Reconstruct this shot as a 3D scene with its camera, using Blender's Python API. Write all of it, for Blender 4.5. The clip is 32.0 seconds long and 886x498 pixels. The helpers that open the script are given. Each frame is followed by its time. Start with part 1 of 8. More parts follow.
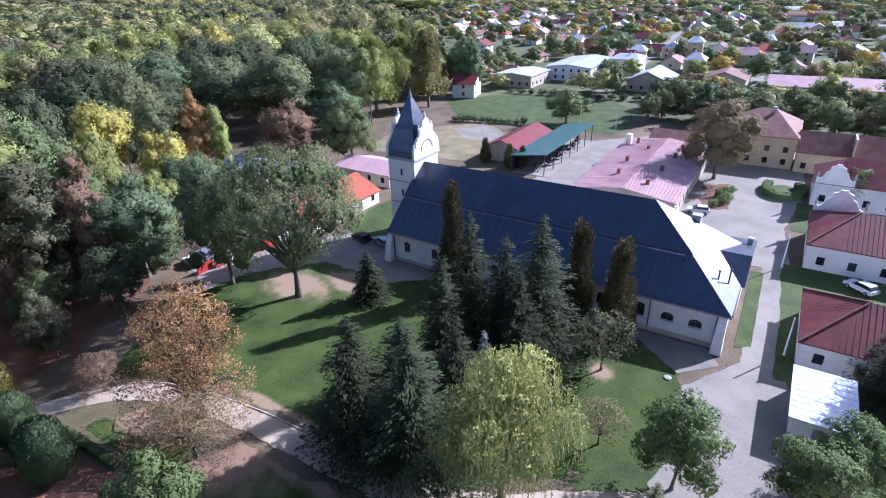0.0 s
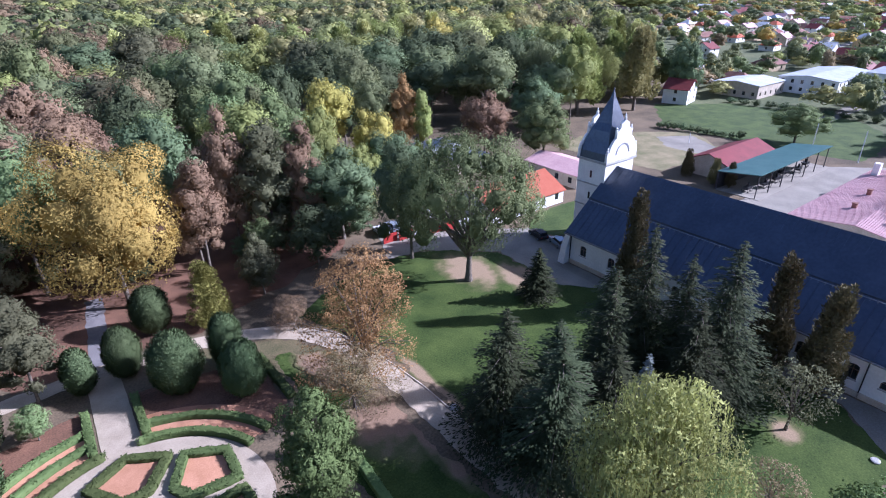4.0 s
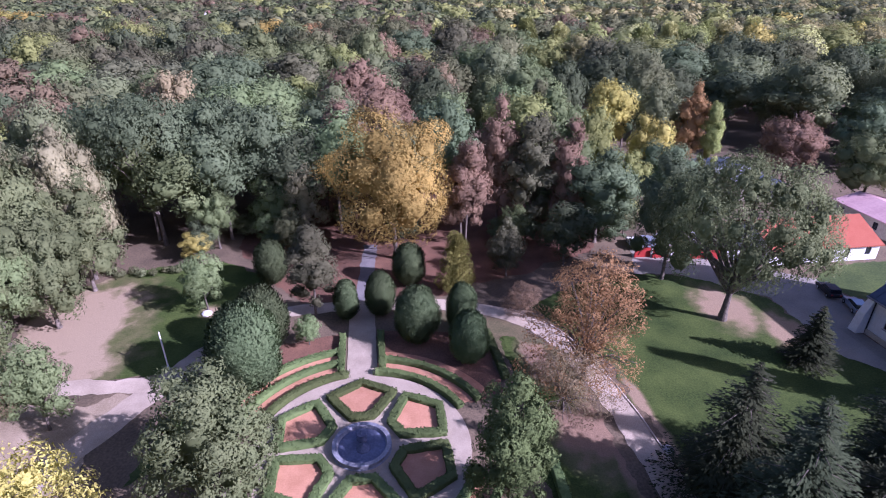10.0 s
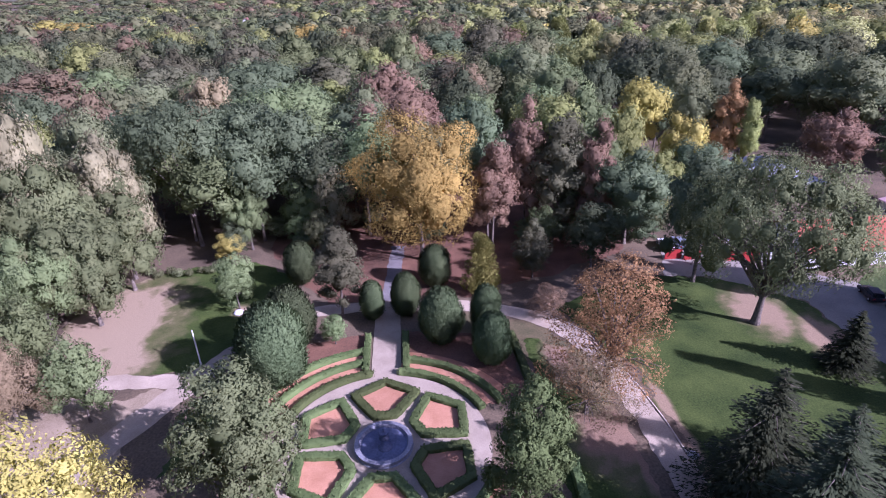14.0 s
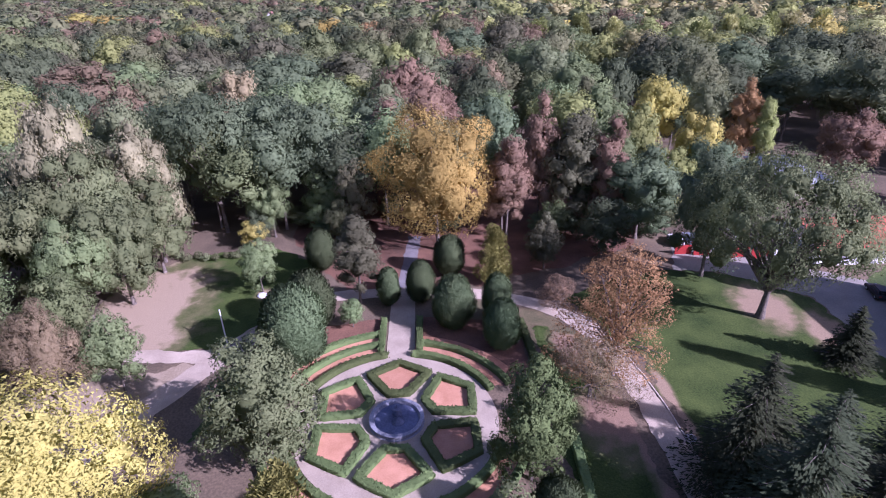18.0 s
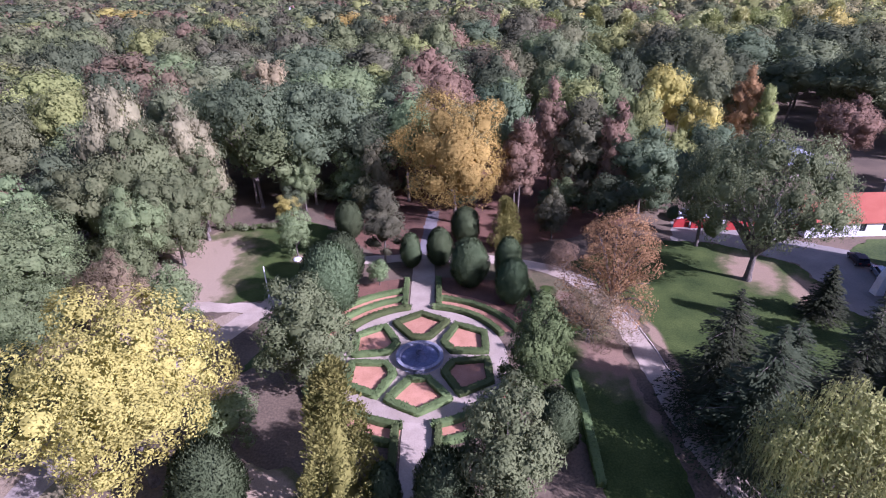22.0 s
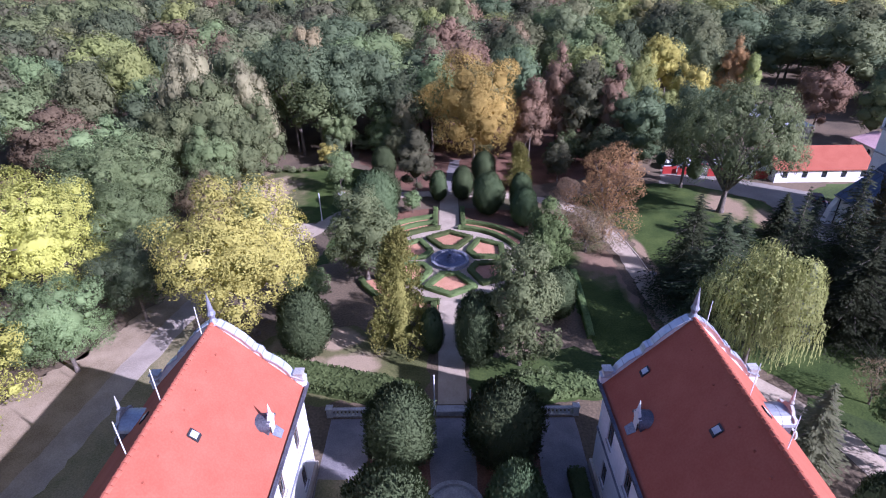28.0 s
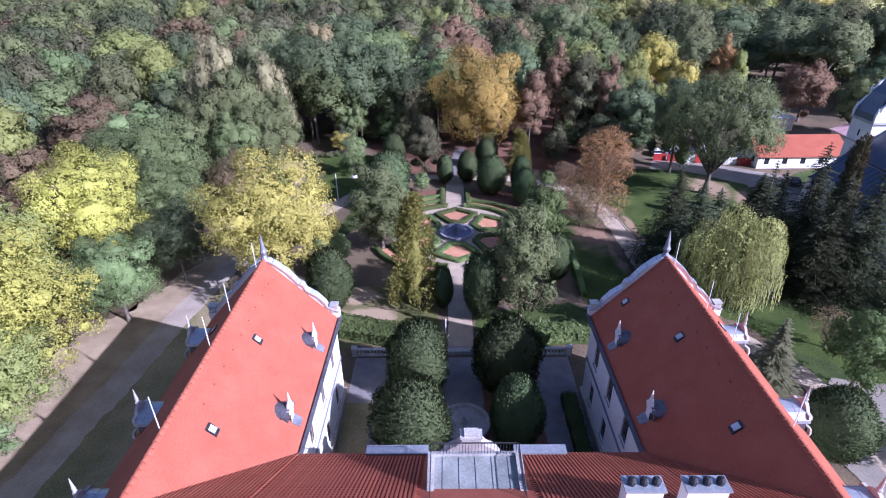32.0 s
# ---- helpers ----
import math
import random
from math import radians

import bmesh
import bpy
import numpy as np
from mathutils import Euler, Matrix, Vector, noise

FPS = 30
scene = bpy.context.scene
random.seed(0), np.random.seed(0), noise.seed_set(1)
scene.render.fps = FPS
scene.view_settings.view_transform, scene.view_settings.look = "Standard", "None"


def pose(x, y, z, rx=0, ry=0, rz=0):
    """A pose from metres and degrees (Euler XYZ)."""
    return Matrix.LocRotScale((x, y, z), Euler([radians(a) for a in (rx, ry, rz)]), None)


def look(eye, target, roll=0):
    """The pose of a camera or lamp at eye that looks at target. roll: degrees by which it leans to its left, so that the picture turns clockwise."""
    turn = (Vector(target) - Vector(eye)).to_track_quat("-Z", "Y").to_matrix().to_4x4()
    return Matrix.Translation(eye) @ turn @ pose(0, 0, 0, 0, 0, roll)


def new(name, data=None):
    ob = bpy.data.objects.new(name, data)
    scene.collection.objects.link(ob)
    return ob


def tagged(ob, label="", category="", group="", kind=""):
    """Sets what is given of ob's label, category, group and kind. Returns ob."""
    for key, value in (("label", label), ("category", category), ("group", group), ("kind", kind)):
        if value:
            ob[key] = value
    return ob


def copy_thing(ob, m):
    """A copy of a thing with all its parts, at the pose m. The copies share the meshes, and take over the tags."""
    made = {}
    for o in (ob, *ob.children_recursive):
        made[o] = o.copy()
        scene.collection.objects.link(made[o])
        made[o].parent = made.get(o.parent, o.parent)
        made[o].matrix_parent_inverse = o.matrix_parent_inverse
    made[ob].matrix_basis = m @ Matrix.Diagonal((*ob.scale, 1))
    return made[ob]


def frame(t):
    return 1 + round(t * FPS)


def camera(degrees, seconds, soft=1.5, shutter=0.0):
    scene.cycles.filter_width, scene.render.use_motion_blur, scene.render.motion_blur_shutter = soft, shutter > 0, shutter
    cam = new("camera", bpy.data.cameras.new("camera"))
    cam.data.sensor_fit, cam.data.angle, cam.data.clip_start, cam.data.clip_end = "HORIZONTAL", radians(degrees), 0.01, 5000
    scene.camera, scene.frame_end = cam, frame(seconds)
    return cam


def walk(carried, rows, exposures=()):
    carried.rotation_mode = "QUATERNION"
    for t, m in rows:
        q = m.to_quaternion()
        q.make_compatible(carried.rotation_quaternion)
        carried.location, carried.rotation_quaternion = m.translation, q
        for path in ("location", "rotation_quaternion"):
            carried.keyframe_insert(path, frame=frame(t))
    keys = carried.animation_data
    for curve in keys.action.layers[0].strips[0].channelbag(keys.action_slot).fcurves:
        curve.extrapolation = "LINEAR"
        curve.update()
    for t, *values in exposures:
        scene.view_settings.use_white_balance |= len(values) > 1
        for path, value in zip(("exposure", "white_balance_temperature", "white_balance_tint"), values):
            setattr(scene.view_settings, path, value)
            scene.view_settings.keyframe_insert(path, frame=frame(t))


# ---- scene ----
cam = camera(78.4, 32.0, soft=1.1)
PATH = [
    (0, (2.195, -41.227, 42.823), (3.693, -40.24, 41.939), -1.9),
    (0.5, (2.227, -41.238, 42.807), (3.699, -40.211, 41.923), -1.8),
    (1, (2.249, -41.255, 42.782), (3.673, -40.163, 41.9), -1.7),
    (1.5, (2.268, -41.277, 42.747), (3.645, -40.125, 41.865), -1.6),
    (2, (2.314, -41.287, 42.705), (3.619, -40.054, 41.824), -1.5),
    (2.5, (2.368, -41.307, 42.665), (3.588, -39.99, 41.783), -1.3),
    (3, (2.435, -41.309, 42.638), (3.574, -39.92, 41.758), -1.1),
    (3.5, (2.495, -41.29, 42.621), (3.587, -39.865, 41.74), -1.1),
    (5.5, (2.506, -41.263, 42.551), (3.469, -39.746, 41.674), -1.0),
    (6, (2.52, -41.19, 42.531), (3.436, -39.645, 41.653), -1.0),
    (6.5, (2.517, -41.11, 42.506), (3.377, -39.531, 41.629), -0.8),
    (7, (2.517, -41.064, 42.479), (3.275, -39.434, 41.601), -0.3),
    (7.5, (2.528, -41.111, 42.456), (3.164, -39.431, 41.577), -0.2),
    (8, (2.526, -41.233, 42.44), (3.013, -39.504, 41.56), -0.0),
    (8.5, (2.545, -41.33, 42.417), (2.903, -39.571, 41.536), 0.1),
    (9, (2.604, -41.378, 42.388), (2.896, -39.606, 41.508), 0.0),
    (9.5, (2.617, -41.405, 42.36), (2.879, -39.628, 41.482), 0.0),
    (10, (2.667, -41.461, 42.344), (2.907, -39.679, 41.468), 0.1),
    (10.5, (2.756, -41.557, 42.353), (2.98, -39.772, 41.48), -0.1),
    (11, (2.945, -41.64, 42.377), (3.154, -39.853, 41.503), -0.3),
    (11.5, (3.2, -41.662, 42.401), (3.393, -39.873, 41.527), -0.6),
    (12, (3.408, -41.721, 42.445), (3.583, -39.931, 41.571), -0.8),
    (12.5, (3.564, -41.811, 42.494), (3.724, -40.018, 41.622), -1.0),
    (13, (3.704, -41.91, 42.549), (3.849, -40.115, 41.68), -1.2),
    (13.5, (3.859, -41.922, 42.585), (3.989, -40.126, 41.714), -1.4),
    (14, (3.992, -41.965, 42.625), (4.106, -40.169, 41.753), -1.6),
    (14.5, (4.086, -42.084, 42.672), (4.184, -40.285, 41.803), -1.7),
    (16.5, (4.331, -43.11, 43.128), (4.388, -41.314, 42.251), -1.7),
    (17, (4.337, -43.61, 43.185), (4.391, -41.816, 42.302), -1.5),
    (17.5, (4.294, -44.334, 43.229), (4.347, -42.541, 42.345), -1.4),
    (18, (4.218, -45.26, 43.266), (4.268, -43.467, 42.38), -1.3),
    (18.5, (4.115, -46.34, 43.29), (4.159, -44.547, 42.405), -1.2),
    (19, (3.993, -47.534, 43.303), (4.032, -45.741, 42.417), -1.1),
    (19.5, (3.874, -48.78, 43.33), (3.908, -46.987, 42.444), -1.2),
    (20, (3.799, -50.01, 43.34), (3.825, -48.219, 42.451), -1.2),
    (20.5, (3.759, -51.211, 43.337), (3.775, -49.42, 42.446), -1.2),
    (21, (3.693, -52.464, 43.342), (3.702, -50.675, 42.447), -1.3),
    (21.5, (3.575, -53.805, 43.354), (3.576, -52.016, 42.46), -1.5),
    (22, (3.417, -55.268, 43.37), (3.414, -53.482, 42.469), -1.6),
    (22.5, (3.229, -56.839, 43.383), (3.222, -55.056, 42.478), -1.6),
    (23, (3.03, -58.501, 43.39), (3.017, -56.723, 42.476), -1.3),
    (23.5, (2.838, -60.231, 43.393), (2.826, -58.455, 42.473), -1.5),
    (24, (2.592, -61.936, 43.389), (2.574, -60.163, 42.464), -1.4),
    (24.5, (2.282, -63.596, 43.381), (2.262, -61.825, 42.451), -1.5),
    (25, (1.928, -65.218, 43.371), (1.908, -63.45, 42.437), -1.5),
    (25.5, (1.551, -66.808, 43.358), (1.532, -65.042, 42.418), -1.5),
    (27.5, (0.032, -73.047, 43.216), (0.015, -71.293, 42.256), -1.3),
    (28, (-0.248, -74.649, 43.175), (-0.267, -72.895, 42.215), -1.0),
    (28.5, (-0.418, -76.188, 43.14), (-0.437, -74.433, 42.18), -1.3),
    (29, (-0.557, -77.657, 43.1), (-0.579, -75.903, 42.139), -1.4),
    (29.5, (-0.696, -78.977, 43.059), (-0.719, -77.222, 42.1), -1.5),
    (30, (-0.829, -80.247, 43.018), (-0.853, -78.493, 42.058), -1.3),
    (30.5, (-0.925, -81.437, 42.98), (-0.95, -79.681, 42.022), -1.4),
    (31, (-1.048, -82.531, 42.955), (-1.074, -80.776, 41.997), -1.4),
    (31.5, (-1.252, -83.545, 42.944), (-1.276, -81.789, 41.987), -1.3),
    (32, (-1.589, -84.529, 42.929), (-1.606, -82.771, 41.975), -0.7),
]

walk(cam, [(t, look(eye, target, roll)) for t, eye, target, roll in PATH], [(0, 1.15, 5040, 27), (6, 1.03, 4990, 32), (8, 0.98, 5030, 41), (10, 0.95, 5100, 52), (25, 0.97, 5110, 54), (28, 0.93, 5040, 42), (32, 0.94, 5040, 38)])

# ---- sun and sky ----
SUN_AZ, SUN_EL = radians(120.5), radians(31)
world = bpy.data.worlds.new("world")
world.use_nodes = True
scene.world = world
sky = world.node_tree.nodes.new("ShaderNodeTexSky")
sky.sky_type = "NISHITA"
sky.sun_disc = False
sky.sun_elevation, sky.sun_rotation = SUN_EL, SUN_AZ
sky.air_density, sky.dust_density = 1.2, 1.5
back = world.node_tree.nodes["Background"]
back.inputs["Strength"].default_value = 0.066
world.node_tree.links.new(sky.outputs["Color"], back.inputs["Color"])
sun_data = bpy.data.lights.new("sun", "SUN")
sun_data.energy, sun_data.angle, sun_data.color = 5.0, radians(0.6), (1.0, 0.95, 0.88)
sun = new("sun", sun_data)
to_sun = Vector((math.sin(SUN_AZ) * math.cos(SUN_EL), math.cos(SUN_AZ) * math.cos(SUN_EL), math.sin(SUN_EL)))
sun.matrix_world = look(to_sun * 200, (0, 0, 0))

rng = np.random.default_rng(7)


# ---- materials ----
def mat(name, c1, c2, scale=1.0, rough=0.85, bump=0.3, metal=0.0, fine=8.0, spec=0.3, stretch=None):
    """A surface that wanders between two colours at two scales, with fine relief."""
    m = bpy.data.materials.new(name)
    m.use_nodes = True
    nt = m.node_tree
    b = nt.nodes["Principled BSDF"]
    tc = nt.nodes.new("ShaderNodeTexCoord")
    src = tc.outputs["Object"]
    if stretch:
        mp = nt.nodes.new("ShaderNodeMapping")
        mp.inputs["Scale"].default_value = stretch
        nt.links.new(src, mp.inputs["Vector"])
        src = mp.outputs["Vector"]
    n1, n2 = nt.nodes.new("ShaderNodeTexNoise"), nt.nodes.new("ShaderNodeTexNoise")
    n1.inputs["Scale"].default_value, n1.inputs["Detail"].default_value = scale, 4
    n2.inputs["Scale"].default_value, n2.inputs["Detail"].default_value = scale * fine, 5
    for n in (n1, n2):
        nt.links.new(src, n.inputs["Vector"])
    add = nt.nodes.new("ShaderNodeMix")
    add.inputs[0].default_value = 0.45
    nt.links.new(n1.outputs["Fac"], add.inputs[2])
    nt.links.new(n2.outputs["Fac"], add.inputs[3])
    ramp = nt.nodes.new("ShaderNodeValToRGB")
    ramp.color_ramp.elements[0].position, ramp.color_ramp.elements[1].position = 0.36, 0.64
    ramp.color_ramp.elements[0].color, ramp.color_ramp.elements[1].color = (*c1, 1), (*c2, 1)
    nt.links.new(add.outputs[0], ramp.inputs["Fac"])
    info = nt.nodes.new("ShaderNodeObjectInfo")
    hsv = nt.nodes.new("ShaderNodeHueSaturation")
    rr = nt.nodes.new("ShaderNodeMapRange")
    rr.inputs["To Min"].default_value, rr.inputs["To Max"].default_value = 0.9, 1.1
    nt.links.new(info.outputs["Random"], rr.inputs["Value"])
    nt.links.new(rr.outputs["Result"], hsv.inputs["Value"])
    nt.links.new(ramp.outputs["Color"], hsv.inputs["Color"])
    nt.links.new(hsv.outputs["Color"], b.inputs["Base Color"])
    b.inputs["Roughness"].default_value = rough
    b.inputs["Metallic"].default_value = metal
    b.inputs["Specular IOR Level"].default_value = spec
    if bump:
        bp = nt.nodes.new("ShaderNodeBump")
        bp.inputs["Strength"].default_value, bp.inputs["Distance"].default_value = bump, 0.05
        nt.links.new(n2.outputs["Fac"], bp.inputs["Height"])
        nt.links.new(bp.outputs["Normal"], b.inputs["Normal"])
    return m


def leaf(name, c1, c2, c3=None, clear=0.3, vary=1.0):
    """Foliage: each leaf clump takes its own shade between two or three colours, and lets some light through."""
    c1 = tuple(0.68 * p + 0.3 * q for p, q in zip(c1, c2))
    m = bpy.data.materials.new(name)
    m.use_nodes = True
    nt = m.node_tree
    b, out = nt.nodes["Principled BSDF"], nt.nodes["Material Output"]
    geo, info, tc = nt.nodes.new("ShaderNodeNewGeometry"), nt.nodes.new("ShaderNodeObjectInfo"), nt.nodes.new("ShaderNodeTexCoord")
    no = nt.nodes.new("ShaderNodeTexNoise")
    no.inputs["Scale"].default_value, no.inputs["Detail"].default_value = 0.35, 2
    nt.links.new(tc.outputs["Object"], no.inputs["Vector"])
    mix = nt.nodes.new("ShaderNodeMix")
    mix.inputs[0].default_value = 0.82
    nt.links.new(geo.outputs["Random Per Island"], mix.inputs[2])
    nt.links.new(no.outputs["Fac"], mix.inputs[3])
    ramp = nt.nodes.new("ShaderNodeValToRGB")
    e = ramp.color_ramp.elements
    e[0].position, e[1].position = 0.25, 0.75
    e[0].color, e[1].color = (*c1, 1), (*c2, 1)
    if c3:
        x = e.new(0.68)
        x.color = (*c2, 1)
        e[2].color = (*c3, 1)
        e[2].position = 0.8
    nt.links.new(mix.outputs[0], ramp.inputs["Fac"])
    hsv = nt.nodes.new("ShaderNodeHueSaturation")
    broad = nt.nodes.new("ShaderNodeTexNoise")
    broad.inputs["Scale"].default_value, broad.inputs["Detail"].default_value = 0.075, 1
    nt.links.new(tc.outputs["Object"], broad.inputs["Vector"])
    tone = nt.nodes.new("ShaderNodeMapRange")
    tone.inputs["From Min"].default_value, tone.inputs["From Max"].default_value = 0.32, 0.68
    tone.inputs["To Min"].default_value, tone.inputs["To Max"].default_value = 0.78, 1.22
    nt.links.new(broad.outputs["Fac"], tone.inputs["Value"])
    toned = nt.nodes.new("ShaderNodeHueSaturation")
    nt.links.new(tone.outputs["Result"], toned.inputs["Value"])
    for key, lo, hi in (("Hue", 0.5 - 0.018 * vary, 0.5 + 0.018 * vary), ("Value", 1 - 0.32 * vary, 1 + 0.32 * vary)):
        rr = nt.nodes.new("ShaderNodeMapRange")
        rr.inputs["To Min"].default_value, rr.inputs["To Max"].default_value = lo, hi
        nt.links.new(info.outputs["Random"], rr.inputs["Value"])
        nt.links.new(rr.outputs["Result"], hsv.inputs[key])
    nt.links.new(ramp.outputs["Color"], toned.inputs["Color"])
    nt.links.new(toned.outputs["Color"], hsv.inputs["Color"])
    nt.links.new(hsv.outputs["Color"], b.inputs["Base Color"])
    b.inputs["Roughness"].default_value, b.inputs["Specular IOR Level"].default_value = 0.75, 0.08
    tr, ms = nt.nodes.new("ShaderNodeBsdfTranslucent"), nt.nodes.new("ShaderNodeMixShader")
    nt.links.new(hsv.outputs["Color"], tr.inputs["Color"])
    ms.inputs["Fac"].default_value = clear
    nt.links.new(b.outputs["BSDF"], ms.inputs[1])
    nt.links.new(tr.outputs["BSDF"], ms.inputs[2])
    nt.links.new(ms.outputs["Shader"], out.inputs["Surface"])
    return m


LEAF = {
    "dark": leaf("dark_leaf", (0.076, 0.105, 0.050), (0.168, 0.210, 0.104)),
    "green": leaf("green_leaf", (0.112, 0.155, 0.058), (0.240, 0.294, 0.122)),
    "olive": leaf("olive_leaf", (0.116, 0.135, 0.060), (0.242, 0.266, 0.125)),
    "lime": leaf("lime_leaf", (0.185, 0.216, 0.062), (0.365, 0.396, 0.130), None, 0.3, 0.5),
    "yellow": leaf("yellow_leaf", (0.35, 0.31, 0.075), (0.56, 0.495, 0.135), (0.40, 0.40, 0.12), 0.3, 0.35),
    "lemon": leaf("lemon_leaf", (0.33, 0.33, 0.07), (0.60, 0.59, 0.14), (0.42, 0.46, 0.125), 0.3, 0.25),
    "gold": leaf("gold_leaf", (0.285, 0.198, 0.048), (0.54, 0.41, 0.112), (0.38, 0.33, 0.095), 0.3, 0.3),
    "rust": leaf("rust_leaf", (0.235, 0.138, 0.056), (0.43, 0.262, 0.112), (0.40, 0.30, 0.11), 0.3, 0.4),
    "pink": leaf("faded_red_leaf", (0.215, 0.142, 0.086), (0.37, 0.256, 0.156), None, 0.3, 0.6),
    "brown": leaf("brown_leaf", (0.170, 0.132, 0.072), (0.34, 0.268, 0.146)),
    "grey": leaf("grey_green_leaf", (0.095, 0.099, 0.05), (0.205, 0.208, 0.112)),
    "cream": leaf("cream_leaf", (0.18, 0.175, 0.085), (0.36, 0.335, 0.18), (0.56, 0.48, 0.27), 0.3, 0.2),
    "yew": leaf("yew_needle", (0.056, 0.086, 0.035), (0.124, 0.162, 0.070), None, 0.12),
    "spruce": leaf("spruce_needle", (0.022, 0.031, 0.015), (0.066, 0.078, 0.036), None, 0.1),
    "cypress": leaf("cypress_scale", (0.08, 0.08, 0.035), (0.19, 0.165, 0.08), None, 0.12),
    "golden": leaf("golden_cypress_scale", (0.108, 0.120, 0.026), (0.288, 0.264, 0.072), None, 0.15),
    "blue": leaf("blue_spruce_needle", (0.084, 0.108, 0.102), (0.228, 0.252, 0.228), None, 0.1),
    "hedge": leaf("box_leaf", (0.055, 0.078, 0.026), (0.135, 0.176, 0.06), None, 0.15),
    "willow": leaf("willow_leaf", (0.17, 0.18, 0.055), (0.35, 0.345, 0.115), None, 0.3),
    "ash": leaf("ash_leaf", (0.084, 0.106, 0.042), (0.188, 0.206, 0.090), None, 0.3, 0.5),
    "poplar": leaf("poplar_leaf", (0.28, 0.28, 0.10), (0.54, 0.52, 0.21)),
}
BARK = mat("bark", (0.07, 0.058, 0.045), (0.22, 0.185, 0.145), 2.0, 0.95, 0.8)
M_SOIL = mat("soil_and_litter", (0.07, 0.055, 0.035), (0.19, 0.14, 0.085), 0.12, 0.95, 0.6, fine=30)
M_LITTER = mat("leaf_litter", (0.075, 0.042, 0.026), (0.235, 0.12, 0.072), 0.2, 0.95, 0.6, fine=30)
M_LAWN = mat("lawn_grass", (0.026, 0.047, 0.009), (0.076, 0.106, 0.023), 0.22, 0.9, 0.9, fine=14)


def worn(name, spots, grass=((0.026, 0.047, 0.009), (0.076, 0.106, 0.023)), dry=(0.15, 0.135, 0.06), bare=(0.34, 0.26, 0.165)):
    """Grass that thins out to dry stalks and bare sandy soil round worn spots (x, y, reach along x, reach along y)."""
    m = bpy.data.materials.new(name)
    m.use_nodes = True
    nt = m.node_tree
    b = nt.nodes["Principled BSDF"]
    tc = nt.nodes.new("ShaderNodeTexCoord")

    def noise_at(scale, detail):
        n = nt.nodes.new("ShaderNodeTexNoise")
        n.inputs["Scale"].default_value, n.inputs["Detail"].default_value = scale, detail
        nt.links.new(tc.outputs["Object"], n.inputs["Vector"])
        return n.outputs["Fac"]

    def math_node(kind, p, q):
        n = nt.nodes.new("ShaderNodeMath")
        n.operation = kind
        for i, v in enumerate((p, q)):
            if isinstance(v, (int, float)):
                n.inputs[i].default_value = v
            else:
                nt.links.new(v, n.inputs[i])
        return n.outputs[0]
    reach = 9.0
    for x, y, rx, ry in spots:
        mp = nt.nodes.new("ShaderNodeMapping")
        mp.inputs["Location"].default_value = (-x / rx, -y / ry, 0)
        mp.inputs["Scale"].default_value = (1 / rx, 1 / ry, 0)
        nt.links.new(tc.outputs["Object"], mp.inputs["Vector"])
        ln = nt.nodes.new("ShaderNodeVectorMath")
        ln.operation = "LENGTH"
        nt.links.new(mp.outputs["Vector"], ln.inputs[0])
        reach = math_node("MINIMUM", ln.outputs["Value"], reach)
    patchy = math_node("MULTIPLY", math_node("SUBTRACT", noise_at(0.33, 5), 0.5), 1.9)
    wear = math_node("ADD", math_node("SUBTRACT", 1.25, reach), patchy)
    tone = math_node("ADD", math_node("MULTIPLY", noise_at(0.25, 3), 0.55), math_node("MULTIPLY", noise_at(4.5, 5), 0.45))
    ramp = nt.nodes.new("ShaderNodeValToRGB")
    e = ramp.color_ramp.elements
    e[0].position, e[1].position = 0.36, 0.64
    e[0].color, e[1].color = (*grass[0], 1), (*grass[1], 1)
    nt.links.new(tone, ramp.inputs["Fac"])
    base = ramp.outputs["Color"]
    for colour, lo, hi in ((dry, -0.35, 0.25), (bare, 0.1, 0.5)):
        rr = nt.nodes.new("ShaderNodeMapRange")
        rr.inputs["From Min"].default_value, rr.inputs["From Max"].default_value = lo, hi
        nt.links.new(wear, rr.inputs["Value"])
        mx = nt.nodes.new("ShaderNodeMix")
        mx.data_type = "RGBA"
        nt.links.new(rr.outputs["Result"], mx.inputs[0])
        nt.links.new(base, mx.inputs[6])
        mx.inputs[7].default_value = (*colour, 1)
        base = mx.outputs[2]
    grain = nt.nodes.new("ShaderNodeHueSaturation")
    nt.links.new(math_node("ADD", 0.6, math_node("MULTIPLY", noise_at(7.0, 6), 0.8)), grain.inputs["Value"])
    nt.links.new(base, grain.inputs["Color"])
    nt.links.new(grain.outputs["Color"], b.inputs["Base Color"])
    b.inputs["Roughness"].default_value, b.inputs["Specular IOR Level"].default_value = 0.95, 0.2
    bp = nt.nodes.new("ShaderNodeBump")
    bp.inputs["Strength"].default_value, bp.inputs["Distance"].default_value = 0.8, 0.05
    nt.links.new(noise_at(5.0, 5), bp.inputs["Height"])
    nt.links.new(bp.outputs["Normal"], b.inputs["Normal"])
    return m


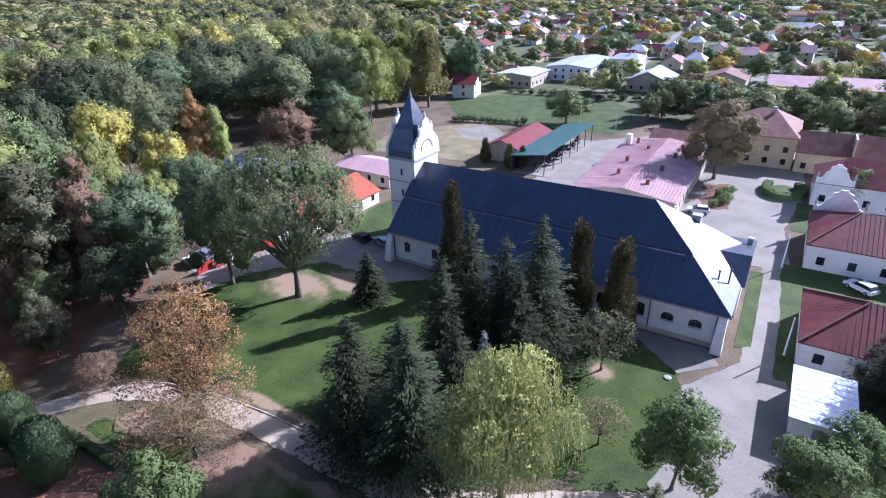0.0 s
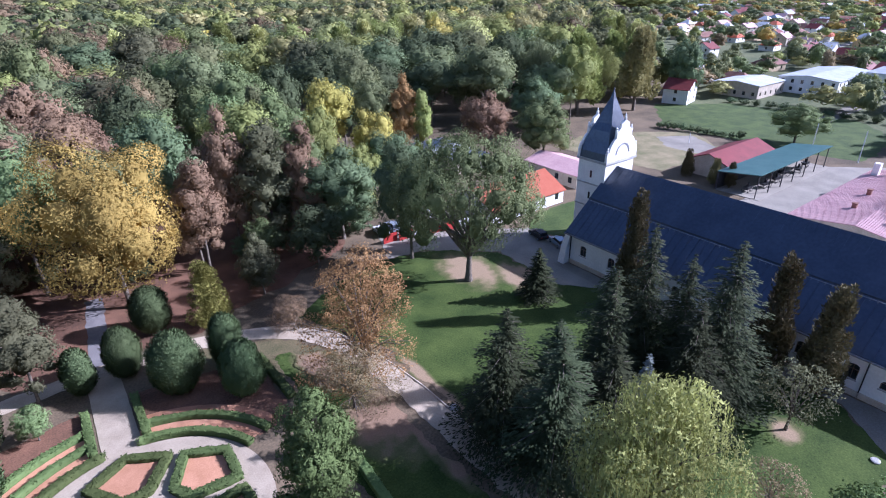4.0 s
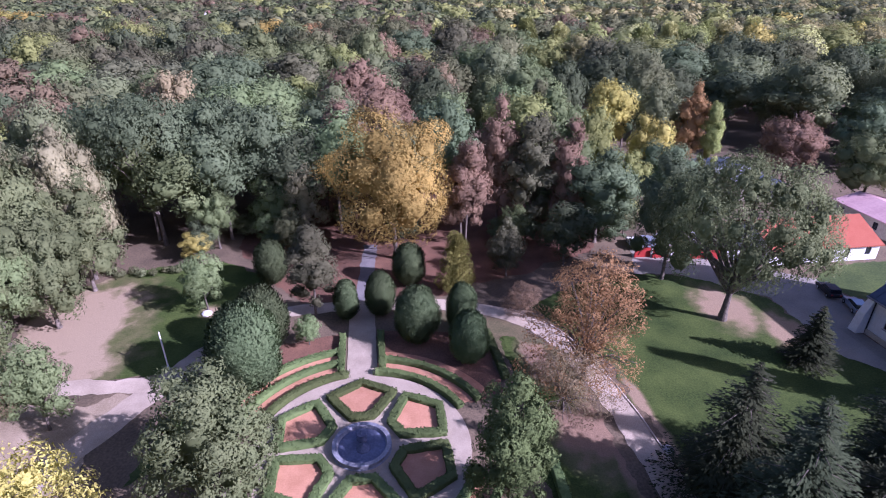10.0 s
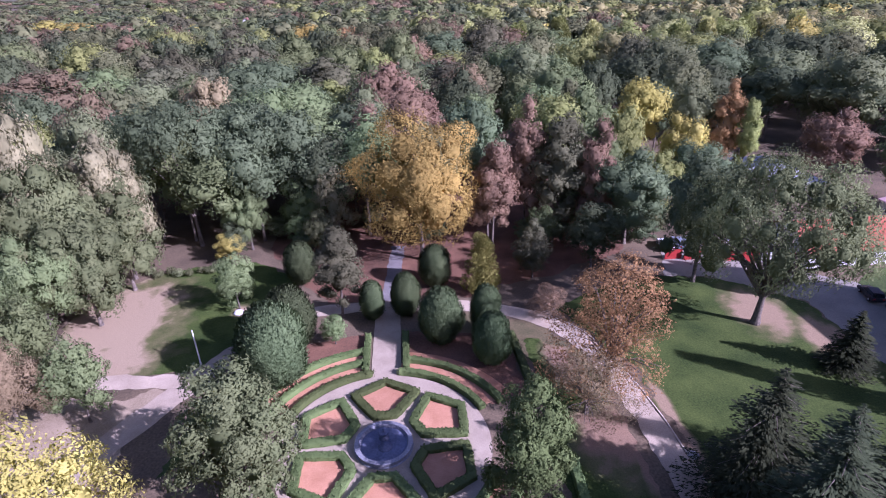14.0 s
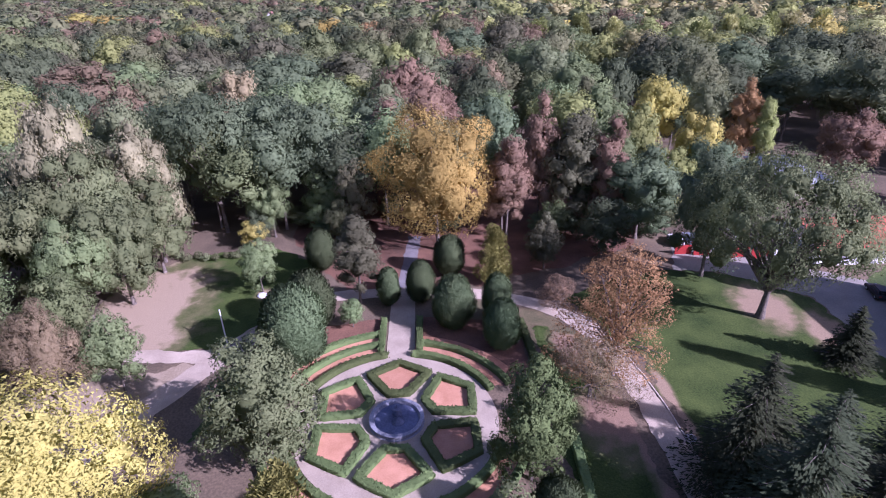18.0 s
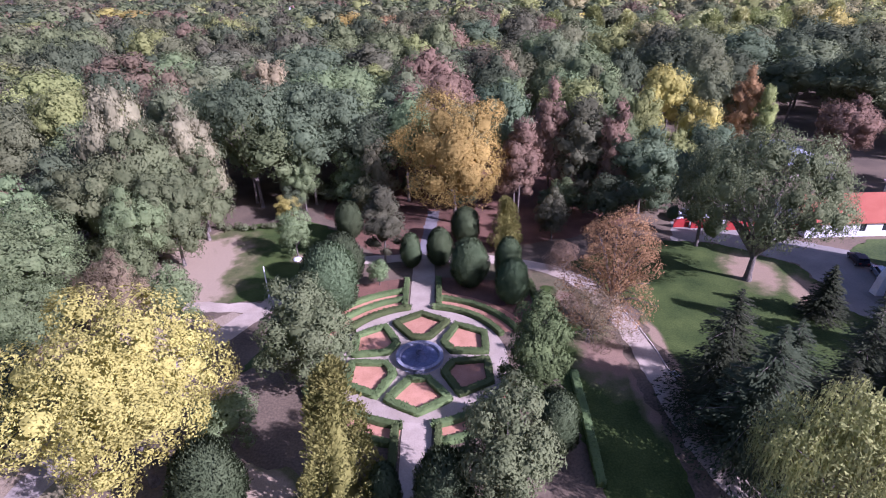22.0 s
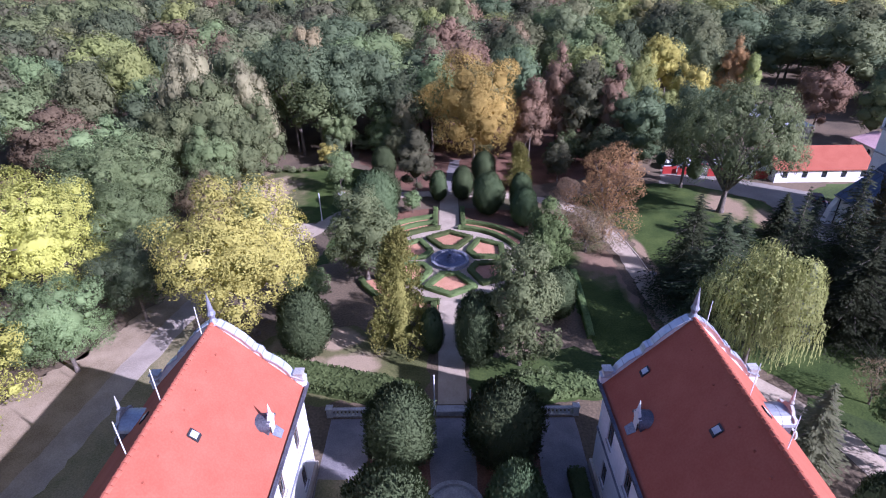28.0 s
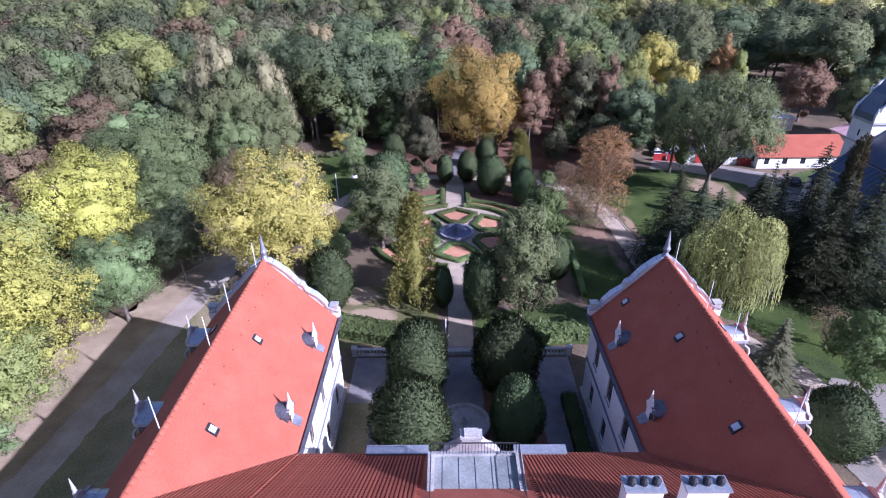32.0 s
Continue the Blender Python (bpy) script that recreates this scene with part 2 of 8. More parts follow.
M_EASTLAWN = worn("lawn_worn_round_old_tree", [(52.5, 20, 3.4, 5.0), (57.5, 13, 2.6, 4.6), (56, -28, 1.3, 1.4), (31, 0, 0.7, 7)], bare=(0.29, 0.21, 0.13))
M_WESTLAWN = worn("clearing_worn_to_sand", [(-39.5, 27, 7.5, 11), (-36, 18, 5.5, 5.0), (-21.5, 28.5, 1.4, 1.4)])
M_MIDLAWN = worn("shaded_lawn_with_bare_edge", [(23.5, -1, 3.0, 4.6), (25.8, -4, 1.0, 8), (22, 12, 2, 4)], bare=(0.25, 0.165, 0.105))
M_TERRACE = worn("terrace_grass_with_bare_soil", [(-20, -25, 5.5, 4.5), (-12, -24.5, 3.5, 2.5), (-16, -19, 4, 3)], grass=((0.06, 0.07, 0.022), (0.15, 0.15, 0.055)))
M_GARDEN = mat("garden_grass", (0.05, 0.07, 0.025), (0.16, 0.165, 0.075), 0.05, 0.95, 0.6, fine=20)
M_THIN = mat("thin_grass_with_leaves", (0.07, 0.075, 0.03), (0.21, 0.155, 0.085), 0.25, 0.95, 0.7, fine=22)
M_DRY = mat("dry_grass", (0.12, 0.12, 0.05), (0.3, 0.24, 0.14), 0.2, 0.95, 0.6, fine=30)
M_SAND = mat("bare_sandy_ground", (0.23, 0.178, 0.105), (0.44, 0.35, 0.235), 0.3, 0.95, 0.4, fine=25)
M_GRAVEL = mat("pale_gravel", (0.31, 0.25, 0.178), (0.48, 0.395, 0.29), 0.3, 0.95, 0.5, fine=30)
M_ASPHALT = mat("worn_asphalt", (0.185, 0.168, 0.138), (0.30, 0.27, 0.222), 0.2, 0.9, 0.3, fine=30)
M_PAVE = mat("grey_paving", (0.14, 0.13, 0.13), (0.25, 0.23, 0.22), 0.4, 0.9, 0.4, fine=20)
M_OCHRE = mat("ochre_gravel", (0.36, 0.17, 0.09), (0.52, 0.27, 0.16), 0.5, 0.95, 0.5, fine=25)
M_WHITE = mat("white_render", (0.7, 0.69, 0.66), (0.84, 0.83, 0.8), 0.4, 0.9, 0.15)
M_STONE = mat("grey_stone", (0.3, 0.29, 0.28), (0.5, 0.49, 0.46), 0.8, 0.9, 0.4)
M_RIM = mat("weathered_grey_stone", (0.17, 0.175, 0.2), (0.33, 0.33, 0.36), 0.8, 0.9, 0.4)
# Browner than the gravel: the west wing's shade is put into this colour.
M_SHADED_DIRT = mat("shade_toned_dirt_lane", (0.26, 0.22, 0.175), (0.42, 0.36, 0.29), 0.3, 0.95, 0.5, fine=25)
M_PLINTH = mat("plinth_render", (0.42, 0.36, 0.28), (0.58, 0.5, 0.4), 0.6, 0.9, 0.3)
M_ZINC = mat("zinc_sheet", (0.3, 0.33, 0.36), (0.46, 0.49, 0.52), 0.8, 0.4, 0.1, 0.5)
M_SHEET = mat("bright_sheet_metal", (0.42, 0.46, 0.52), (0.62, 0.65, 0.7), 0.25, 0.38, 0.06, 0.35)
M_BASIN = mat("blue_basin_paint", (0.075, 0.085, 0.13), (0.15, 0.165, 0.235), 0.6, 0.5, 0.2)
M_TILE = mat("orange_red_tile", (0.35, 0.102, 0.060), (0.42, 0.136, 0.082), 0.5, 0.8, 0.25, fine=14, spec=0.08)
M_TILE2 = mat("dark_red_tile", (0.11, 0.022, 0.02), (0.2, 0.04, 0.035), 0.6, 0.6, 0.3)
M_BLUEROOF = mat("blue_grey_sheet_roof", (0.048, 0.062, 0.092), (0.078, 0.096, 0.135), 0.3, 0.34, 0.06, 0.35, spec=0.6)
M_PINKROOF = mat("faded_pink_sheet_roof", (0.52, 0.31, 0.31), (0.66, 0.43, 0.42), 0.3, 0.6, 0.15)
M_GREENROOF = mat("green_sheet_roof", (0.03, 0.085, 0.08), (0.055, 0.12, 0.11), 0.4, 0.5, 0.1)
M_REDROOF = mat("red_sheet_roof", (0.12, 0.014, 0.015), (0.18, 0.024, 0.024), 0.4, 0.55, 0.1)
M_GREYROOF = mat("pale_grey_roof", (0.4, 0.42, 0.45), (0.6, 0.61, 0.62), 0.3, 0.5, 0.1, 0.2)
M_BROWNROOF = mat("brown_tile_roof", (0.14, 0.07, 0.05), (0.26, 0.13, 0.1), 0.5, 0.8, 0.3)
M_YELLOW = mat("pale_yellow_render", (0.55, 0.43, 0.27), (0.68, 0.55, 0.36), 0.4, 0.9, 0.15)
M_DECK = mat("weathered_deck_sheet", (0.2, 0.22, 0.2), (0.34, 0.36, 0.34), 0.8, 0.6, 0.15, 0.2)
M_DARK = mat("dark_metal", (0.03, 0.03, 0.035), (0.06, 0.06, 0.065), 2.0, 0.5, 0.1, 0.4)
M_LEAD = mat("lead_sheet", (0.07, 0.07, 0.085), (0.16, 0.16, 0.18), 1.0, 0.5, 0.2, 0.3)
M_COPPER = mat("weathered_lead", (0.16, 0.17, 0.2), (0.3, 0.31, 0.34), 1.0, 0.5, 0.2, 0.3)
M_GLASS = mat("dark_window_glass", (0.015, 0.018, 0.022), (0.03, 0.035, 0.04), 0.6, 0.08, 0.0, spec=0.8)
M_FRAME = mat("brown_window_frame", (0.12, 0.08, 0.06), (0.2, 0.14, 0.1), 2, 0.6, 0.1)
M_CAR = mat("white_car_paint", (0.7, 0.7, 0.71), (0.76, 0.76, 0.77), 0.5, 0.25, 0.0, spec=0.6)
M_BLUECAR = mat("silver_blue_car_paint", (0.3, 0.34, 0.4), (0.36, 0.4, 0.46), 0.5, 0.25, 0.0, 0.3, spec=0.6)
M_RUBBER = mat("black_rubber", (0.015, 0.015, 0.015), (0.03, 0.03, 0.03), 3, 0.8, 0.1)
M_RED = mat("red_paint", (0.30, 0.025, 0.02), (0.38, 0.04, 0.032), 1, 0.6, 0.1)
M_PIPE = mat("white_painted_metal", (0.66, 0.66, 0.66), (0.78, 0.78, 0.78), 2, 0.4, 0.05)


# ---- mesh helpers ----
def fast_mesh(name, V, F, mats, smooth=False, slots=None, normals=None):
    """A mesh from a vertex array and an array of equal-sized faces."""
    V, F = np.asarray(V, dtype=np.float32), np.asarray(F, dtype=np.int32)
    me = bpy.data.meshes.new(name)
    k = F.shape[1]
    me.vertices.add(len(V))
    me.vertices.foreach_set("co", V.ravel())
    me.loops.add(F.size)
    me.loops.foreach_set("vertex_index", F.ravel())
    me.polygons.add(len(F))
    me.polygons.foreach_set("loop_start", np.arange(0, F.size, k, dtype=np.int32))
    for m in mats:
        me.materials.append(m)
    if slots is not None:
        me.polygons.foreach_set("material_index", np.asarray(slots, dtype=np.int32))
    if smooth:
        me.polygons.foreach_set("use_smooth", np.ones(len(F), dtype=bool))
    me.update(calc_edges=True)
    if normals is not None:
        me.normals_split_custom_set_from_vertices(np.asarray(normals, dtype=np.float32))
    return me


def part(name, bm, material, parent=None, label="", smooth=False):
    """Links a bmesh as one mesh object under a thing or a part."""
    bmesh.ops.recalc_face_normals(bm, faces=bm.faces)
    me = bpy.data.meshes.new(name)
    bm.to_mesh(me)
    bm.free()
    me.materials.append(material)
    if smooth:
        me.polygons.foreach_set("use_smooth", np.ones(len(me.polygons), dtype=bool))
    ob = new(name, me)
    ob.parent = parent
    if label:
        ob["label"] = label
    return ob


def thing(name, label, category, group="", kind="", at=(0, 0, 0), turn=0.0):
    e = tagged(new(name), label, category, group, kind)
    e.empty_display_size = 0.3
    e.matrix_basis = pose(*at, 0, 0, turn)
    return e


def box(bm, x0, y0, z0, x1, y1, z1):
    vs = [bm.verts.new((x, y, z)) for z in (z0, z1) for x, y in ((x0, y0), (x1, y0), (x1, y1), (x0, y1))]
    for f in ((3, 2, 1, 0), (4, 5, 6, 7), (0, 1, 5, 4), (1, 2, 6, 5), (2, 3, 7, 6), (3, 0, 4, 7)):
        bm.faces.new([vs[i] for i in f])
    return vs


def boxes(*rows):
    bm = bmesh.new()
    for r in rows:
        box(bm, *r)
    return bm


def prism(bm, poly, z0, z1):
    a = [bm.verts.new((x, y, z0)) for x, y in poly]
    b = [bm.verts.new((x, y, z1)) for x, y in poly]
    n = len(poly)
    bm.faces.new(a[::-1])
    bm.faces.new(b)
    for i in range(n):
        bm.faces.new((a[i], a[(i + 1) % n], b[(i + 1) % n], b[i]))


def loft(bm, rings, closed=True, caps=True):
    """Skin through rings of equal length."""
    vs = [[bm.verts.new(p) for p in r] for r in rings]
    n = len(rings[0])
    for a, b in zip(vs, vs[1:]):
        for i in range(n if closed else n - 1):
            bm.faces.new((a[i], a[(i + 1) % n], b[(i + 1) % n], b[i]))
    if caps and closed:
        bm.faces.new(vs[0][::-1])
        bm.faces.new(vs[-1])


def lathe(bm, profile, x=0, y=0, sides=16, caps=True):
    loft(bm, [[(x + r * math.cos(2 * math.pi * i / sides), y + r * math.sin(2 * math.pi * i / sides), z) for i in range(sides)] for r, z in profile], caps=caps)


def slab(bm, corners, thick):
    """A flat or tilted panel given by its upper corners, with thickness straight down."""
    top = [bm.verts.new(c) for c in corners]
    low = [bm.verts.new((c[0], c[1], c[2] - thick)) for c in corners]
    n = len(corners)
    bm.faces.new(top)
    bm.faces.new(low[::-1])
    for i in range(n):
        bm.faces.new((top[i], low[i], low[(i + 1) % n], top[(i + 1) % n]))


def wall(bm, axis, at, thick, u0, u1, z0, z1, holes=()):
    """A wall in the plane axis = at (its outer face), running from u0 to u1, with openings (u0, u1, z0, z1) right through it."""
    us = sorted({u0, u1, *[h for q in holes for h in q[:2]]})
    zs = sorted({z0, z1, *[h for q in holes for h in q[2:4]]})
    for a, b in zip(us, us[1:]):
        run = None
        for c, d in zip(zs, zs[1:]):
            mu, mz = (a + b) / 2, (c + d) / 2
            if any(q[0] < mu < q[1] and q[2] < mz < q[3] for q in holes):
                continue
            lo, hi = sorted((at, at + thick))
            if axis == "x":
                box(bm, lo, a, c, hi, b, d)
            else:
                box(bm, a, lo, c, b, hi, d)
    bmesh.ops.remove_doubles(bm, verts=bm.verts, dist=0.0005)


def window(parent, axis, at, inward, u0, u1, z0, z1, frame_mat=None, sill=True):
    """A casement in an opening: frame with bars, and panes set back from the wall's face. inward: +1 or -1, the way into the house."""
    w = new("window")
    w.parent = parent
    fm = frame_mat or M_FRAME
    d0, d1 = at + inward * 0.12, at + inward * 0.18
    lo, hi = min(d0, d1), max(d0, d1)

    def put(bm, a, b, c, d, l=lo, h=hi):
        if axis == "x":
            box(bm, l, a, c, h, b, d)
        else:
            box(bm, a, l, c, b, h, d)
    bm = bmesh.new()
    t = 0.09
    put(bm, u0, u0 + t, z0, z1)
    put(bm, u1 - t, u1, z0, z1)
    put(bm, u0 + t, u1 - t, z0, z0 + t)
    put(bm, u0 + t, u1 - t, z1 - t, z1)
    put(bm, (u0 + u1) / 2 - 0.03, (u0 + u1) / 2 + 0.03, z0 + t, z1 - t)
    put(bm, u0 + t, (u0 + u1) / 2 - 0.03, z0 + (z1 - z0) * 0.62, z0 + (z1 - z0) * 0.62 + 0.06)
    put(bm, (u0 + u1) / 2 + 0.03, u1 - t, z0 + (z1 - z0) * 0.62, z0 + (z1 - z0) * 0.62 + 0.06)
    part("window_frame", bm, fm, w)
    bm = bmesh.new()
    g0, g1 = at + inward * 0.145, at + inward * 0.155
    put(bm, u0 + t, u1 - t, z0 + t, z1 - t, min(g0, g1), max(g0, g1))
    part("pane", bm, M_GLASS, w)
    if sill:
        bm = bmesh.new()
        s0, s1 = at - inward * 0.1, at + inward * 0.11
        put(bm, u0 - 0.08, u1 + 0.08, z0 - 0.1, z0 - 0.004, min(s0, s1), max(s0, s1))
        part("window_sill", bm, M_STONE, w)
    return w


def ribbon(points, width, step=1.0, jitter=0.12):
    """The two edges of a strip along a smooth line through the points."""
    P = [Vector((*p, 0)) for p in points]
    line = []
    for i in range(len(P) - 1):
        p0, p1, p2, p3 = P[max(i - 1, 0)], P[i], P[i + 1], P[min(i + 2, len(P) - 1)]
        n = max(2, int((p2 - p1).length / step))
        for k in range(n):
            t = k / n
            line.append(0.5 * ((2 * p1) + (p2 - p0) * t + (2 * p0 - 5 * p1 + 4 * p2 - p3) * t * t + (3 * p1 - p0 - 3 * p2 + p3) * t ** 3))
    line.append(P[-1])
    left, right = [], []
    for i, p in enumerate(line):
        d = (line[min(i + 1, len(line) - 1)] - line[max(i - 1, 0)]).normalized()
        nrm = Vector((-d.y, d.x, 0))
        left.append(p + nrm * (width / 2 + rng.normal(0, jitter)))
        right.append(p - nrm * (width / 2 + rng.normal(0, jitter)))
    return left, right, line


def strip(name, points, width, z, material, label, category, jitter=0.12):
    left, right, _ = ribbon(points, width, jitter=jitter)
    bm = bmesh.new()
    rows = []
    for a, b in zip(left, right):
        rows.append([bm.verts.new((*(a + (b - a) * k / 4).to_2d(), z)) for k in range(5)])
    for a, b in zip(rows, rows[1:]):
        for k in range(4):
            bm.faces.new((a[k], a[k + 1], b[k + 1], b[k]))
    return tagged(part(name, bm, material), label, category, kind="structure")


def patch(name, poly, z, material, label, category, rough_edge=0.35, step=0.5):
    """A flat piece of ground with an uneven edge."""
    pts = []
    for (x0, y0), (x1, y1) in zip(poly, poly[1:] + poly[:1]):
        L = math.hypot(x1 - x0, y1 - y0)
        n = max(1, int(L / step))
        for k in range(n):
            t = k / n
            q = Vector((x0 + (x1 - x0) * t, y0 + (y1 - y0) * t, z))
            w = (noise.noise(q * 0.5) * 2 + noise.noise(q * 0.17) * 3 * (rough_edge > 0.3) + noise.noise(q * 1.9)) * rough_edge
            pts.append((x0 + (x1 - x0) * t - (y1 - y0) / L * w, y0 + (y1 - y0) * t + (x1 - x0) / L * w))
    bm = bmesh.new()
    f = bm.faces.new([bm.verts.new((x, y, z)) for x, y in pts])
    bmesh.ops.triangulate(bm, faces=[f])
    return tagged(part(name, bm, material), label, category, kind="structure")


# ---- foliage ----
def frames(N, r):
    """Two unit vectors square to each normal, turned at random."""
    N = N / (np.linalg.norm(N, axis=1, keepdims=True) + 1e-9)
    A = np.cross(N, r.normal(size=N.shape))
    A /= np.linalg.norm(A, axis=1, keepdims=True) + 1e-9
    return A, np.cross(N, A)


def cards(P, N, size, r, aspect=1.5, along=None):
    """Small three-cornered leaf sprays at points P facing N."""
    A, B = frames(N, r)
    if along is not None:
        A = along / (np.linalg.norm(along, axis=1, keepdims=True) + 1e-9)
        B = np.cross(N, A)
        B /= np.linalg.norm(B, axis=1, keepdims=True) + 1e-9
    s = (size * r.uniform(0.6, 1.35, len(P)))[:, None]
    a, b = A * s * aspect * 0.5, B * s * 0.5
    k = r.uniform(-0.6, 0.6, (len(P), 1))
    V = np.stack([P - a - b * r.uniform(0.5, 1.0, (len(P), 1)), P - a * k + b, P + a - b * r.uniform(-0.3, 0.6, (len(P), 1))], 1)
    turned = (np.cross(V[:, 1] - V[:, 0], V[:, 2] - V[:, 0]) * N).sum(1) < 0
    V[turned] = V[turned][:, [0, 2, 1]]
    return V.reshape(-1, 3), np.arange(len(P) * 3).reshape(-1, 3)


def unit(N):
    return N / (np.linalg.norm(N, axis=1, keepdims=True) + 1e-9)


def split(F):
    """Quads as triangles."""
    F = np.asarray(F)
    return F if F.shape[1] == 3 else np.concatenate([F[:, [0, 1, 2]], F[:, [0, 2, 3]]])


def sphere_dirs(n, r):
    v = r.normal(size=(n, 3))
    return v / np.linalg.norm(v, axis=1, keepdims=True)


def join(chunks):
    """Chunks of faces in one array of triangles."""
    V, F, base = [], [], 0
    for v, f in chunks:
        V.append(v)
        F.append(split(f) + base)
        base += len(v)
    return np.concatenate(V), np.concatenate(F)


def core(c, rad, r, squash=1.0, nu=7, nv=4):
    """A knobbly closed quad ball that fills the inside of a leaf lobe."""
    u, v = np.meshgrid(np.linspace(0, 2 * np.pi, nu, endpoint=False), np.linspace(0.25, np.pi - 0.25, nv), indexing="ij")
    rr = rad * r.uniform(0.8, 1.05, u.shape)
    V = np.stack([c[0] + rr * np.sin(v) * np.cos(u), c[1] + rr * np.sin(v) * np.sin(u), c[2] + rr * np.cos(v) * squash], -1).reshape(-1, 3)
    F = [[i * nv + j, i * nv + j + 1, ((i + 1) % nu) * nv + j + 1, ((i + 1) % nu) * nv + j] for i in range(nu) for j in range(nv - 1)]
    return V, np.array(F)


SOFT = [None]


def wobble(p, k, ph):
    """A smooth unevenness that breaks up the round of a lobe."""
    x, y, z = (p * k).T
    return 0.2 * np.stack([np.sin(y * 1.1 + z + ph[0]) + 0.6 * np.sin(2.3 * z - x + ph[1]), np.sin(z * 0.9 + x + ph[2]) + 0.6 * np.sin(2.1 * x - y + ph[3]), np.sin(x * 1.2 + y + ph[4]) + 0.6 * np.sin(2.2 * y - z + ph[5])], 1)



def lobed(seed, h, w, low, boughs, n_cards, size, lobe=0.3, sparse=1.0, top_heavy=0.0, solid=True, per=6, jitter=0.38, nu=7, nv=4, fill=0.55):
    """A crown of boughs, each a cluster of leafy lobes: h tall, w wide, its foliage starting at the height low."""
    r = np.random.default_rng(seed)
    cz, hz, hr = (h + low) / 2, (h - low) / 2, w / 2
    G, S = [], []
    tries = 0
    while len(G) < boughs and tries < 4000:
        tries += 1
        d = sphere_dirs(1, r)[0] * r.uniform(0.2, 1) ** 0.45
        gr = lobe * hr * r.uniform(0.8, 1.3) * (1.35 if tries < 40 else 1.0)
        f = 1.0 + top_heavy * d[2] - 0.25 * max(0, d[2]) ** 2
        c = np.array([d[0] * (hr - gr * 0.75) * f, d[1] * (hr - gr * 0.75) * f, cz + d[2] * (hz - gr * 0.8)])
        if all(np.linalg.norm(c - q) > 0.5 * (gr + s) for q, s in zip(G, S)):
            G.append(c)
            S.append(gr)
    C, R = [], []
    for g, gr in zip(G, S):
        C.append(g)
        R.append(gr * 0.72)
        for d in sphere_dirs(per, r):
            if d[2] < -0.5:
                d = -d
            C.append(g + d * gr * 0.6)
            R.append(gr * r.uniform(0.42, 0.62))
    C, R = np.array(C), np.array(R)
    share = R ** 2 / (R ** 2).sum()
    P, N = [], []
    ph = r.uniform(0, 6.28, 6)
    for i, (c, lr, s) in enumerate(zip(C, R, share)):
        n = max(6, int(n_cards * s * 1.7))
        d = sphere_dirs(n, r)
        p = c + d * lr * (1 + 0.2 * r.normal(size=(n, 1))) * [1, 1, 0.9]
        p = p + lr * wobble(p, 2.6 / lr, ph)
        near = np.linalg.norm(p[:, None] - C[None], axis=2) / R[None]
        near[:, i] = 9
        keep = (near.min(1) > 0.82) & ((d[:, 2] > -0.5) | (r.random(n) < 0.4))
        P.append(p[keep])
        N.append(d[keep])
    P, N = np.concatenate(P), np.concatenate(N)
    soft = unit(N + 0.45 * unit((P - [0, 0, cz]) / [hr, hr, hz]) + r.normal(0, 0.28, N.shape))
    N = N + r.normal(0, jitter, N.shape) + [0, 0, 0.2]
    if sparse < 1:
        k = r.random(len(P)) < sparse
        P, N, soft = P[k], N[k], soft[k]
    chunks = [cards(P, N, size, r)]
    if solid:
        chunks += [core(g, gr * fill, r, 0.85, nu, nv) for g, gr in zip(G, S)]
    V, F = join(chunks)
    shade = [np.repeat(soft, 3, 0)]
    if solid:
        shade += [unit(chunk[0] - g) for chunk, g in zip(chunks[1:], G)]
    SOFT[0] = np.concatenate(shade)
    return V, F, np.array(G), np.array(S)


